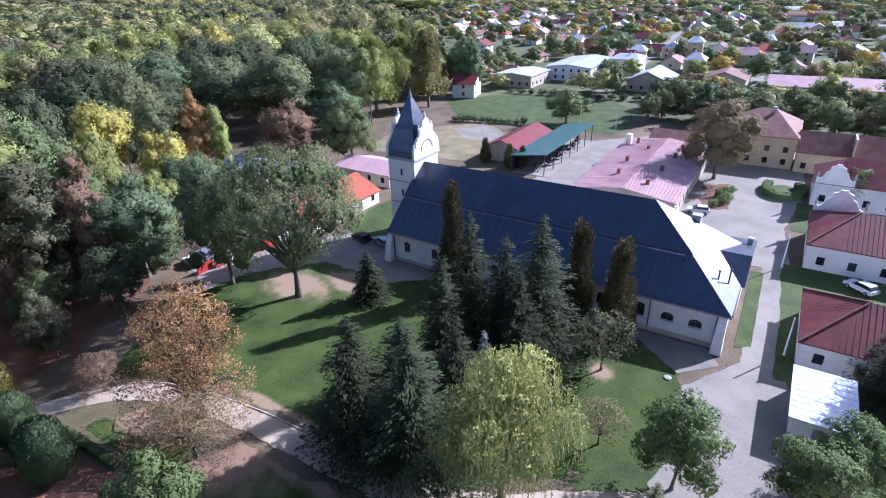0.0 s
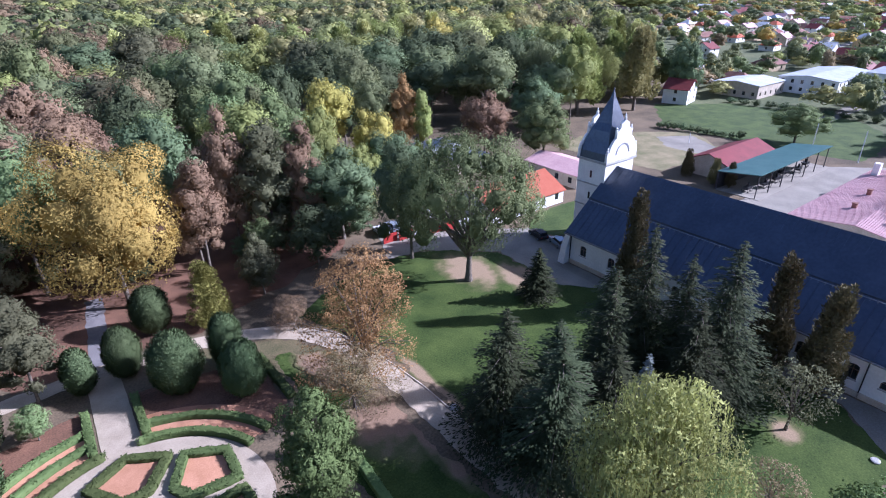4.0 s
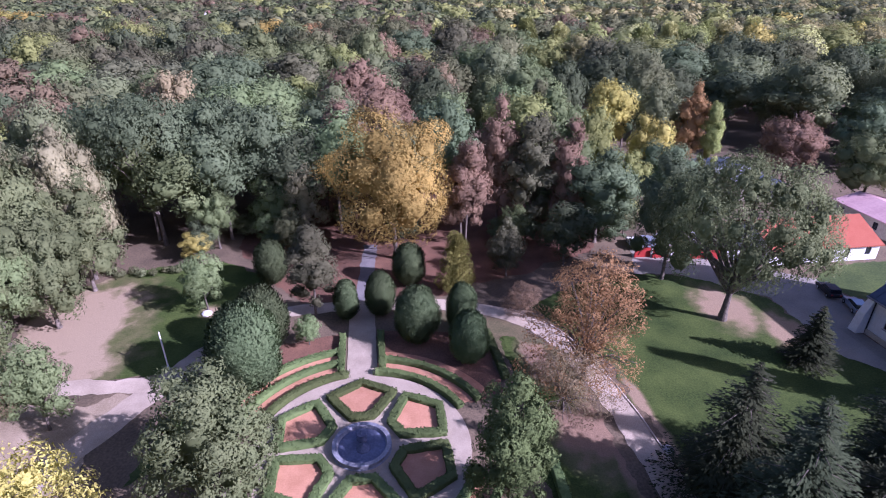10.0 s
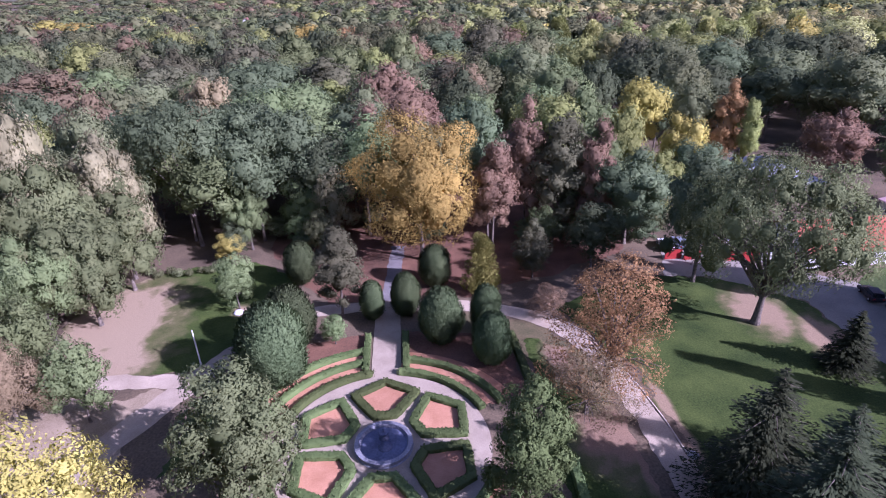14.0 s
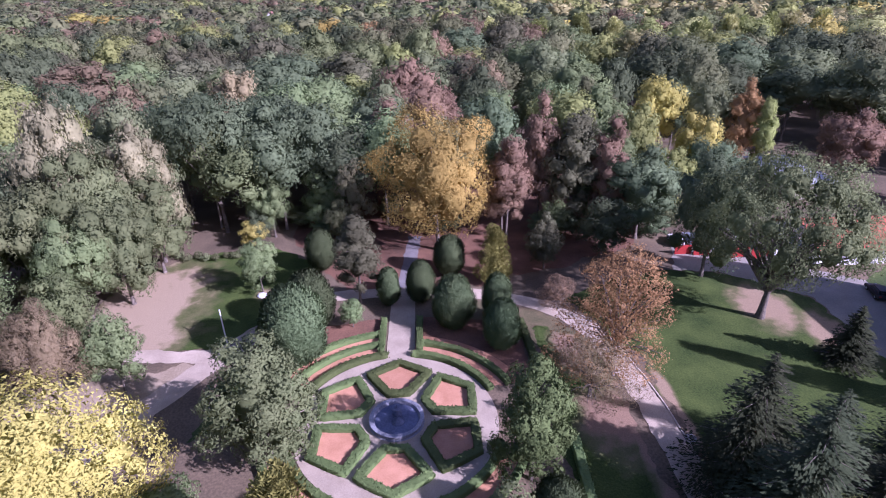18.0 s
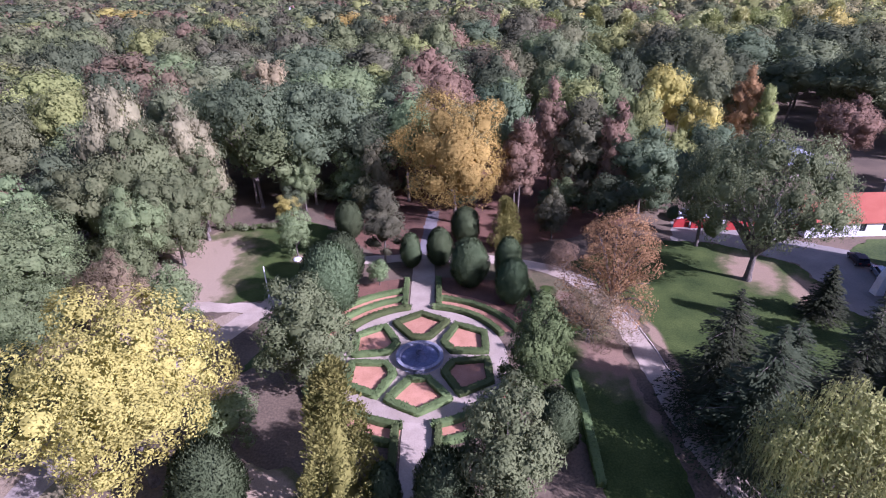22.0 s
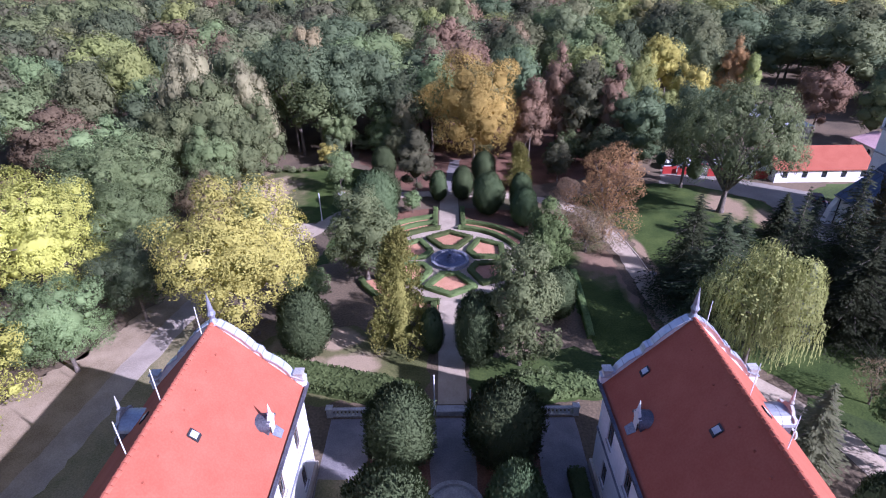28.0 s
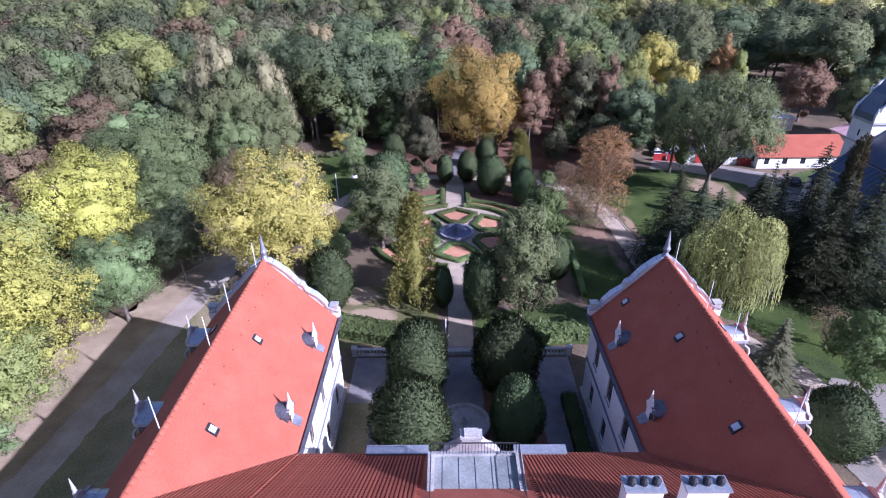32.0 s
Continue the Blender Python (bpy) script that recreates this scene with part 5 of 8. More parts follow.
for form, colour, x, y, h, w in (
    ("wood", "pink", 0, 91, 26.5, 17), ("narrow", "pink", 5.5, 69, 24.5, 11), ("narrow", "pink", -2.5, 61, 22, 11), ("narrow", "pink", 9, 77, 22, 10), ("narrow", "pink", 25.4, 51.6, 23.8, 8), ("narrow", "grey", 31.0, 48.5, 22.4, 10), ("narrow", "pink", 36.5, 46, 21, 7),
    ("narrow", "pink", 18.6, 46.5, 19, 7.5), ("wood", "dark", -39, 118, 25, 20), ("wood", "green", -19.5, 88, 25, 17), ("wood", "olive", 25, 118, 24.5, 19), ("wood", "dark", 16.5, 62, 24, 13), ("wood", "green", 45, 104, 25, 18), ("wood", "dark", 55, 103, 24, 11),
    ("wood", "yellow", 58.5, 82, 23, 12), ("broad", "yellow", 59.5, 62, 18.5, 11), ("wood", "lime", 46.5, 60, 21, 9), ("wood", "olive", 70, 80, 22.5, 12), ("narrow", "rust", 76, 75, 21.5, 8), ("narrow", "lime", 79.5, 72, 19, 5.5), ("broad", "lime", 50, 52, 15, 10),
    ("broad", "pink", 98, 69, 16.4, 14), ("wood", "dark", 106, 105, 22, 20), ("weeping", "olive", 121, 104, 22, 19), ("wood", "dark", 90, 112, 22, 18), ("poplar", "poplar", 37, 224, 27, 17), ("poplar", "lime", 78, 226, 27, 18), ("poplar", "poplar", 94, 224, 26, 17), ("poplar", "lime", 118, 190, 27, 15),
    ("poplar", "poplar", 130, 190, 27, 15), ("poplar", "lime", 160, 212, 27, 15), ("poplar", "poplar", 172, 216, 27, 15), ("poplar", "poplar", 192, 224, 27, 17), ("poplar", "lime", 60, 232, 26, 17), ("poplar", "lime", 142, 204, 26, 15), ("wood", "dark", 74, 121, 24.5, 21), ("wood", "green", 67, 189, 25, 24), ("wood", "dark", 22, 204, 25, 24),
    ("wood", "lime", -102, 94, 24.5, 20), ("wood", "yellow", -262, 420, 26, 40), ("wood", "gold", -232, 416, 25, 38), ("wood", "yellow", -129, 348, 25, 13), ("wood", "gold", -48, 296, 25, 26), ("wood", "rust", -26, 294, 24, 22), ("wood", "pink", 10, 194, 24.5, 13), ("wood", "lime", -6, 162, 23.5, 14), ("wood", "dark", -37, 136, 24.5, 19),
    ("wood", "green", -76, 113, 24.5, 20), ("wood", "olive", -57, 98, 24.5, 17), ("wood", "green", -48, 101, 25.5, 16), ("small", "cream", -9, 50, 15.5, 8), ("broad", "cream", -52, 36, 29.5, 11.5), ("broad", "olive", -46.5, 48, 27, 13), ("broad", "cream", -42, 41, 24, 11), ("high", "dark", -35, 53, 26, 18), ("high", "dark", -26, 60, 24, 15), ("wood", "green", -16.5, 66, 23, 15),
    ("broad", "green", -25, 50, 13, 8), ("wood", "green", -27, 78, 25, 16), ("broad", "green", -15, 54, 15, 10), ("small", "dark", 33.4, 36, 11, 9),
    ("broad", "olive", -55.6, 45, 22, 15), ("broad", "dark", -60, 34, 20, 15), ("broad", "green", -62, 20, 18, 16), ("small", "green", -42, 14, 12, 8), ("broad", "brown", -78, 31, 18, 17), ("great", "green", -53, 7, 20, 19), ("great", "lemon", -54, -12, 20, 16),
    ("great", "yellow", -25.2, -18.2, 20.8, 17.5), ("great", "dark", -41, -15, 13, 10), ("great", "green", -44.5, -25, 12.6, 11), ("great", "lemon", -49, -38, 19, 18), ("broad", "lime", -60, -26, 18, 16), ("broad", "green", -57, -45, 17, 14), ("great", "lemon", -62, -50, 17, 15), ("great", "lime", -50, -52, 14, 13), ("great", "lime", -45.5, -46.5, 15, 12), ("small", "green", -45.5, -49.5, 7, 7), ("great", "lemon", -57, -58, 15, 14), ("small", "dark", -46.5, -55, 6, 7), ("great", "green", -48, -2, 15, 12), ("broad", "ash", -41, 27, 17, 12), ("broad", "ash", -40.5, 37, 18, 12), ("broad", "ash", -47, 31, 23, 14), ("broad", "green", -45, 23, 16, 10), ("broad", "ash", -52, 27, 20, 14), ("broad", "pink", -68, -16, 15, 16),
    # The dark tree at (122, 74) is added to shade the clearing north-west.
    ("poplar", "poplar", 251.6, 172, 25, 15), ("poplar", "poplar", 238, 124.5, 25, 15), ("poplar", "poplar", 226, 112, 24, 13), ("poplar", "lime", 246, 140, 25, 14), ("poplar", "poplar", 214, 106, 23, 12), ("poplar", "lime", 258, 156, 24, 14), ("poplar", "lime", 228, 132, 25, 13), ("broad", "dark", 222, 88, 20, 14), ("broad", "green", 105, 54, 16, 14), ("broad", "dark", 122, 74, 17, 15),
    ("poplar", "lime", 206, 112, 23, 12), ("broad", "olive", -66, -30, 17, 14), ("broad", "brown", -72, 2, 16, 13),
    ("broad", "dark", 134, 118, 20, 17), ("broad", "dark", 60, 56, 15, 13), ("poplar", "lime", 155, 86, 28, 17), ("poplar", "poplar", 175, 77, 26.5, 15), ("weeping", "olive", 146, 97, 25, 17), ("broad", "olive", 118, 92, 26, 20), ("broad", "dark", 206, 77, 21, 13), ("wood", "lime", 100, 200, 27, 24), ("wood", "poplar", 122, 208, 27, 24), ("wood", "lime", 145, 206, 28, 24), ("wood", "poplar", 172, 168, 28, 24), ("wood", "lime", 196, 178, 28, 25), ("wood", "yellow", 220, 190, 27, 22), ("wood", "poplar", 82, 160, 26, 20), ("wood", "lime", 108, 158, 26, 22), ("broad", "dark", 140, 92, 17, 16), ("weeping", "willow", 184, 98, 20, 20), ("broad", "green", 128, 78, 13, 13), ("broad", "dark", 124, 98, 18, 15), ("poplar", "lime", 194, 92, 24, 13), ("poplar", "poplar", 204, 96, 25, 14), ("broad", "dark", 214, 88, 17, 12), ("wood", "dark", 190, 118, 20, 16), ("wood", "green", 200, 96, 20, 15),
):
    plant("wood" if form == "broad" and y > 80 else form, colour, x, y, h, w, where="by the wood")
    NAMED_AT.append((x, y, w))
er = np.random.default_rng(61)
for i in range(15):
    x, y = -50 + i * 3.3, 55 + 11 * (i % 2) + er.uniform(-2, 2)
    plant("wood", ("dark", "green", "dark", "dark", "green")[i % 5], x, y, er.uniform(20, 25), er.uniform(13, 16.5), "trees of the wood", "at the edge of the wood")
    NAMED_AT.append((x, y, 10))
# garden trees between the yard and the town
for i in range(46):
    x, y = er.uniform(174, 236), er.uniform(-112, 4)
    if 236 < x or (x < 178 and y > -46) or (x < 218 and y > 0):
        continue
    plant("broad" if i % 3 else "small", ("dark", "green", "olive", "green", "brown", "dark", "gold")[i % 7], x, y, er.uniform(5, 10), er.uniform(6, 13), "garden trees", "behind the yard")


# ---- the wood ----
def in_wood(x, y):
    if y > 960 or y < -75 or x < -560 or x > 830:
        return False
    if x < -49 and y < 60:
        return y > -75 and not (y < 18 and x > -58 and y > 11)
    if -45 < x < 52 and y < 52 + 3 * math.sin(x * 0.3):
        return False
    if abs(x - (1.6 + max(0, y - 50) * 0.02)) < 3.5 and y < 95:
        return False
    if 19 < x < 30 and 55 < y < 80:
        return False
    if x >= 52 and y < 60 + 0.12 * (x - 52):
        return False
    if 73 < x < 114 and y < 99:
        return False
    if x > 190 and y < 84 + (x - 190) * 0.85:
        return False
    return not (x <= -45 and y < 44 and x > -49)


GROVES = (("green", "dark", "olive", "dark", "grey"), ("dark", "green", "olive", "green", "lime"), ("olive", "green", "brown", "dark", "grey"), ("green", "olive", "lime", "dark", "green"), ("olive", "grey", "green", "brown", "dark"))


def palette(x, y, r):
    """Autumn shades that change from grove to grove."""
    v = math.sin(x * 0.031 + 1.3 + 0.8 * math.sin(y * 0.02)) + math.sin(y * 0.027 + 0.6 + 0.9 * math.sin(x * 0.017))
    g = GROVES[int((v + 2) * 1.249)]
    q = r.random()
    if x > 70 and y > 150:
        if math.sin(x * 0.02 + y * 0.011) > -0.15:
            g = ("poplar", "lime", "olive")
        elif q > 0.97:
            return "yellow"
    elif x > 30 and y < 130:
        g = ("green", "lime", "olive") if v > -0.6 else ("green", "dark", "olive")
    elif y > 230 and math.sin(x * 0.024 + 2 * math.sin(y * 0.009)) > 0.86:
        g = ("brown", "olive", "olive")
    return g[int(len(g) * r.random() ** 1.35)]


wr = np.random.default_rng(21)
near_trees, far_trees = [], []


def grow(step, y0, y1, spread):
    """Trees on a loosened grid over the wood between two lines."""
    for gy in np.arange(y0, y1, step):
        for gx in np.arange(-560, 830, step):
            x, y = gx + wr.uniform(-0.34, 0.34) * step, gy + wr.uniform(-0.34, 0.34) * step
            if not in_wood(x, y) or any((x - a) ** 2 + (y - b) ** 2 < (0.45 * w + 3.5) ** 2 for a, b, w in NAMED_AT):
                continue
            if y > 0 and not (-1.0 * (y + 75) - 30 < x - 1 < 1.6 * (y + 42) + 40):
                continue
            if y <= 0 and x < -105:
                continue
            w = step * wr.uniform(*spread)
            h = min(wr.uniform(18, 28), 11 + w)
            (near_trees if y < 150 and x < 170 and x > -110 else far_trees).append((x, y, h, w))


grow(12.6, -72, 112, (0.85, 1.25))
grow(17.5, 112, 320, (0.95, 1.35))
grow(23.0, 320, 960, (1.0, 1.4))
near_trees.sort(key=lambda q: q[1] + 0.3 * abs(q[0]))
for x, y, h, w in near_trees[:250]:
    plant("wood", palette(x, y, wr), x, y, h, w, "trees of the wood", "in the wood")
far_trees += near_trees[250:]

# the far wood, one continuous canopy
SHADES = ("dark", "green", "olive", "lime", "yellow", "brown", "rust", "grey", "gold", "poplar", "pink")
far_templates = []
for s in range(8):
    V, F, C, R = billow(200 + s, 20, 15, 6, 18, 2600, 0.52, 0.4, 6, 0.68, nu=6, nv=4)
    far_templates.append((V, F, SOFT[0]))
Vs, Fs, Ss, Ns, base = [], [], [], [], 0
faint = []
for s in range(4):
    V, F, C, R = billow(240 + s, 20, 16, 6, 8, 150, 1.5, 0.5, 3, 0.74, nu=5, nv=4, centre=False)
    faint.append((V, F, SOFT[0]))
for x, y, h, w in far_trees:
    V, F, soft = far_templates[wr.integers(8)] if y < 300 and x < 300 else faint[wr.integers(4)]
    a = wr.uniform(0, 6.28)
    k = w / 15
    Rm = np.array([[math.cos(a) * k, -math.sin(a) * k, 0], [math.sin(a) * k, math.cos(a) * k, 0], [0, 0, h / 20]])
    Vs.append(V @ Rm.T + [x, y, 0])
    Ns.append(soft @ np.array([[math.cos(a), math.sin(a), 0], [-math.sin(a), math.cos(a), 0], [0, 0, 1]]))
    Fs.append(F + base)
    base += len(V)
    Ss.append(np.full(len(F), SHADES.index(palette(x, y, wr))))
for i in range(1500):
    dist, az = 850 + 4600 * wr.random() ** 1.6, math.radians(wr.uniform(-54, 62) if i < 1600 else wr.uniform(-54, 0))
    x, y = dist * math.sin(az), dist * math.cos(az)
    if y < 84 + (x - 190) * 0.62 or in_wood(x, y):
        continue
    V, F, soft = faint[wr.integers(4)]
    Ns.append(soft)
    k = wr.uniform(2.0, 3.0) * (1 + dist / 4000)
    Vs.append(V * [k, k, wr.uniform(0.9, 1.5)] + [x, y, 0])
    Fs.append(F + base)
    base += len(V)
    Ss.append(np.full(len(F), SHADES.index(palette(x, y, wr))))
tagged(new("far_wood", fast_mesh("far_wood", np.concatenate(Vs), np.concatenate(Fs), [LEAF[k] for k in SHADES], slots=np.concatenate(Ss), normals=np.concatenate(Ns))), "dense mixed wood in early autumn colours", "wood", kind="stuff")

# low growth along the edge of the wood
ur = np.random.default_rng(33)
for i in range(46):
    x = -44 + i * 2.15
    y = 50 + 5 * math.sin(i * 0.7) + ur.uniform(-2, 5)
    if abs(x - 2) < 4 or x < -27 or 8 < x < 24 or any((x - a) ** 2 + (y - b) ** 2 < 9 for a, b, w in NAMED_AT):
        continue
    plant("small", ("dark", "green", "dark", "olive")[i % 4], x, y, ur.uniform(4, 9), ur.uniform(4, 7), "undergrowth", "at the edge of the wood")


# ---- church ----
def gable_roof(bm, x0, y0, x1, y1, z, rise, along="y", over=0.4, thick=0.18):
    """Two tilted slabs over a rectangle."""
    if along == "y":
        m = (x0 + x1) / 2
        k = rise / (m - x0)
        for a in (x0 - over, x1 + over):
            slab(bm, [(a, y0 - over, z - k * over), (a, y1 + over, z - k * over), (m, y1 + over, z + rise), (m, y0 - over, z + rise)], thick)
    else:
        m = (y0 + y1) / 2
        k = rise / (m - y0)
        for a in (y0 - over, y1 + over):
            slab(bm, [(x0 - over, a, z - k * over), (x1 + over, a, z - k * over), (x1 + over, m, z + rise), (x0 - over, m, z + rise)], thick)


church = thing("church", "white church with a blue-grey sheet roof and a west tower", "church")
bm = bmesh.new()
holes = [(y - 0.6, y + 0.6, 2.0, 3.8) for y in (9, 3.5, -2, -7.5, -13, -18.5, -24)] + [(-33.6, -32, 2.2, 3.4), (-37, -35.4, 2.2, 3.4), (-29.9, -28.7, 1.9, 3.9)]
wall(bm, "x", 67.5, 0.5, -39.4, 12.3, 0.7, 5.3, holes)
box(bm, 68.0, -39.4, 0.7, 88.5, -38.9, 5.3)
box(bm, 88.0, -38.9, 0.7, 88.5, 12.3, 5.3)
box(bm, 68.0, 11.8, 0.7, 88.0, 12.3, 5.3)
part("nave_wall", bm, M_WHITE, church, "white rendered wall")
part("plinth", boxes((67.3, -39.6, 0, 88.7, -38.8, 0.7), (67.3, -38.8, 0, 68.0, 12.5, 0.7), (88.0, -38.8, 0, 88.7, 12.5, 0.7), (68, 11.8, 0, 88, 12.5, 0.7)), M_PLINTH, church)
for a in holes:
    window(church, "x", 67.5, 1, *a)
    c, r0 = (a[0] + a[1]) / 2, (a[1] - a[0]) / 2
    bm = bmesh.new()
    for s in (-1, 1):
        arc = [(c + s * r0 * math.cos(q * math.pi / 12), a[3] - r0 * 0.7 + r0 * 0.7 * math.sin(q * math.pi / 12)) for q in range(7)] + [(c + s * r0, a[3])]
        loft(bm, [[(x, u, z) for u, z in arc] for x in (67.52, 67.6)])
    part("window_arch", bm, M_WHITE, church)
bm = bmesh.new()
R0, R1 = (78.0, -27.3, 14.5), (78.0, 12.6, 14.5)
st = 72.74
slab(bm, [(67.1, -40.0, 5.3), (67.1, 12.7, 5.3), (st, 12.7, 10.05), (st, -33.6, 10.05)], 0.2)
part("roof_lower_west", bm, M_BLUEROOF, church, "blue-grey standing-seam sheet")
bm = bmesh.new()
slab(bm, [(st - 0.3, -33.9, 10.0), (st - 0.3, 12.7, 10.0), R1, R0], 0.2)
part("roof_upper_west", bm, M_BLUEROOF, church)
bm = bmesh.new()
slab(bm, [(88.9, 12.7, 5.3), (88.9, -40.0, 5.3), R0, R1], 0.2)
part("roof_east", bm, M_BLUEROOF, church)
bm = bmesh.new()
slab(bm, [(67.1, -40.0, 5.3), (88.9, -40.0, 5.3), R0], 0.2)
part("roof_hip", bm, M_BLUEROOF, church)
bm = bmesh.new()
for i in range(60):
    y = -33 + i * 0.76
    box(bm, st - 0.9, y, 9.55, st - 0.86, y + 0.04, 9.95)
box(bm, st - 0.9, -33, 9.85, st - 0.86, 12.3, 9.9)
part("snow_guard", bm, M_ZINC, church)
for i in range(44):
    y = -39 + i * 1.18
    x1 = 78.0 if y > -27.3 else 67.1 + (y + 40) / 12.7 * 10.9
    z1 = 5.3 + (x1 - 67.1) * 0.844
    bm = bmesh.new()
    slab(bm, [(67.1, y, 5.36), (67.1, y + 0.05, 5.36), (x1, y + 0.05, z1 + 0.08), (x1, y, z1 + 0.08)], 0.05)
    part("roof_seam", bm, M_BLUEROOF, church)
part("gutter", boxes((66.9, -40.1, 5.0, 67.08, 12.8, 5.2)), M_COPPER, church)
for y in (11.5, -30.6, -38.6):
    part("downpipe", boxes((67.3, y, 0.1, 67.42, y + 0.12, 5.1)), M_DARK, church)
for y in (12.2, -39.2):
    bm = bmesh.new()
    loft(bm, [[(66.0, y - 0.6, 0), (68, y - 0.6, 0), (68, y + 0.7, 0), (66.0, y + 0.7, 0)], [(66.5, y - 0.5, 3), (68, y - 0.5, 3), (68, y + 0.6, 3), (66.5, y + 0.6, 3)], [(67.3, y - 0.45, 4.9), (68, y - 0.45, 4.9), (68, y + 0.55, 4.9), (67.3, y + 0.55, 4.9)]])
    part("buttress", bm, M_WHITE, church)
# low cross wing on the south end
bm = bmesh.new()
loft(bm, [[(76.3, y, 0), (91.2, y, 0), (91.2, y, 5.2), (80.0, y, 7.6), (76.3, y, 5.4)] for y in (-40.1, -33.5)])
part("porch_wall", bm, M_WHITE, church)
bm = bmesh.new()
slab(bm, [(80.0, -33.0, 7.9), (80.0, -40.5, 7.9), (91.8, -40.5, 5.3), (91.8, -33.0, 5.3)], 0.2)
slab(bm, [(80.0, -40.5, 7.9), (80.0, -33.0, 7.9), (75.7, -37.2, 5.3), (75.7, -40.5, 5.3)], 0.2)
part("porch_roof", bm, M_BLUEROOF, church)
part("chimney", boxes((82.2, -33.0, 8, 83.2, -31.9, 11.4), (82.05, -33.15, 11.4, 83.35, -31.75, 11.55)), M_STONE, church)
part("porch_chimney", boxes((88.2, -40.0, 5, 88.9, -39.3, 6.9), (88.1, -40.1, 6.9, 89, -39.2, 7.05)), M_STONE, church)
for x, y in ((72.5, -37.4), (73.6, -38.6)):
    bm = bmesh.new()
    lathe(bm, [(0.09, 4), (0.09, 8.3), (0.16, 8.32), (0.16, 8.45), (0.02, 8.5)], x, y, 8)
    part("vent_pipe", bm, M_DARK, church)
# tower
tx0, tx1, ty0, ty1 = 75.0, 82.4, 12.1, 17.7
tower = part("tower", boxes((tx0, ty0, 0, tx1, ty1, 15.2)), M_WHITE, church, "square white tower")
part("cornice", boxes((tx0 - 0.3, ty0 - 0.3, 15.2, tx1 + 0.3, ty1 + 0.3, 15.6), (tx0 - 0.15, ty0 - 0.15, 11.2, tx1 + 0.15, ty1 + 0.15, 11.4), (tx0 - 0.15, ty0 - 0.15, 7.2, tx1 + 0.15, ty1 + 0.15, 7.4)), M_STONE, tower)
for z in (8.6, 12.4):
    part("slit_window", boxes((tx0 - 0.02, 14.7, z, tx0 + 0.1, 15.1, z + 1.2)), M_GLASS, tower)
prof = [(-3.1, 15.6), (-3.1, 17.0), (-2.7, 17.2), (-2.5, 18.2), (-2.0, 19.0), (-1.6, 19.3), (-1.5, 20.2), (-0.9, 20.9), (-0.8, 21.6), (0, 22.2), (0.8, 21.6), (0.9, 20.9), (1.5, 20.2), (1.6, 19.3), (2.0, 19.0), (2.5, 18.2), (2.7, 17.2), (3.1, 17.0), (3.1, 15.6)]
cx, cy = (tx0 + tx1) / 2, (ty0 + ty1) / 2
for y0 in (ty0 - 0.25, ty1 - 0.2):
    bm = bmesh.new()
    a = [bm.verts.new((cx + u * 1.26, y0, z)) for u, z in prof]
    b = [bm.verts.new((cx + u * 1.26, y0 + 0.45, z)) for u, z in prof]
    bm.faces.new(a)
    bm.faces.new(b[::-1])
    for i in range(len(prof)):
        j = (i + 1) % len(prof)
        bm.faces.new((a[i], b[i], b[j], a[j]))
    part("scrolled_gable", bm, M_WHITE, tower, "white curved baroque gable")
    bm = bmesh.new()
    yf = y0 - 0.07 if y0 < cy else y0 + 0.44
    loft(bm, [[(cx + r * math.cos(t), y, 16.6 + r * math.sin(t)) for r, y in ((1.55, yf), (1.8, yf), (1.8, yf + 0.08), (1.55, yf + 0.08))] for t in [i * math.pi / 12 for i in range(13)]])
    part("arch_moulding", bm, M_RIM, tower)
    for u, z in ((-2.9, 17.0), (2.9, 17.0), (0, 22.1), (-1.55, 20.1), (1.55, 20.1)):
        bm = bmesh.new()
        lathe(bm, [(0.22, z), (0.22, z + 0.5), (0.1, z + 0.6), (0.16, z + 0.85), (0.02, z + 1.1)], cx + u * 1.26, y0 + 0.22, 8)
        part("finial", bm, M_WHITE, tower)
bm = bmesh.new()


def sq(hw, z):
    wx = hw * (1.27 if z < 21 else 1.1)
    return [(cx - wx, cy - hw, z), (cx + wx, cy - hw, z), (cx + wx, cy + hw, z), (cx - wx, cy + hw, z)]


loft(bm, [sq(3.0, 15.6), sq(2.85, 16.8), sq(2.3, 18.6), sq(1.9, 20.2), sq(1.55, 21.4)])
part("tower_roof", bm, M_BLUEROOF, tower, "bell-shaped blue-grey sheet roof")
bm = bmesh.new()
loft(bm, [sq(1.55, 21.4), sq(1.0, 23.2), sq(0.35, 25.1), sq(0.04, 26.6)])
part("spire", bm, M_BLUEROOF, tower)
bm = bmesh.new()
lathe(bm, [(0.04, 26.5), (0.2, 26.7), (0.04, 26.9), (0.03, 27.8)], cx, cy, 8)
part("spire_cross", bm, M_DARK, tower)

# ---- manor ----
manor = thing("manor_house", "white baroque manor house with red tiled roofs on two wings", "manor house")


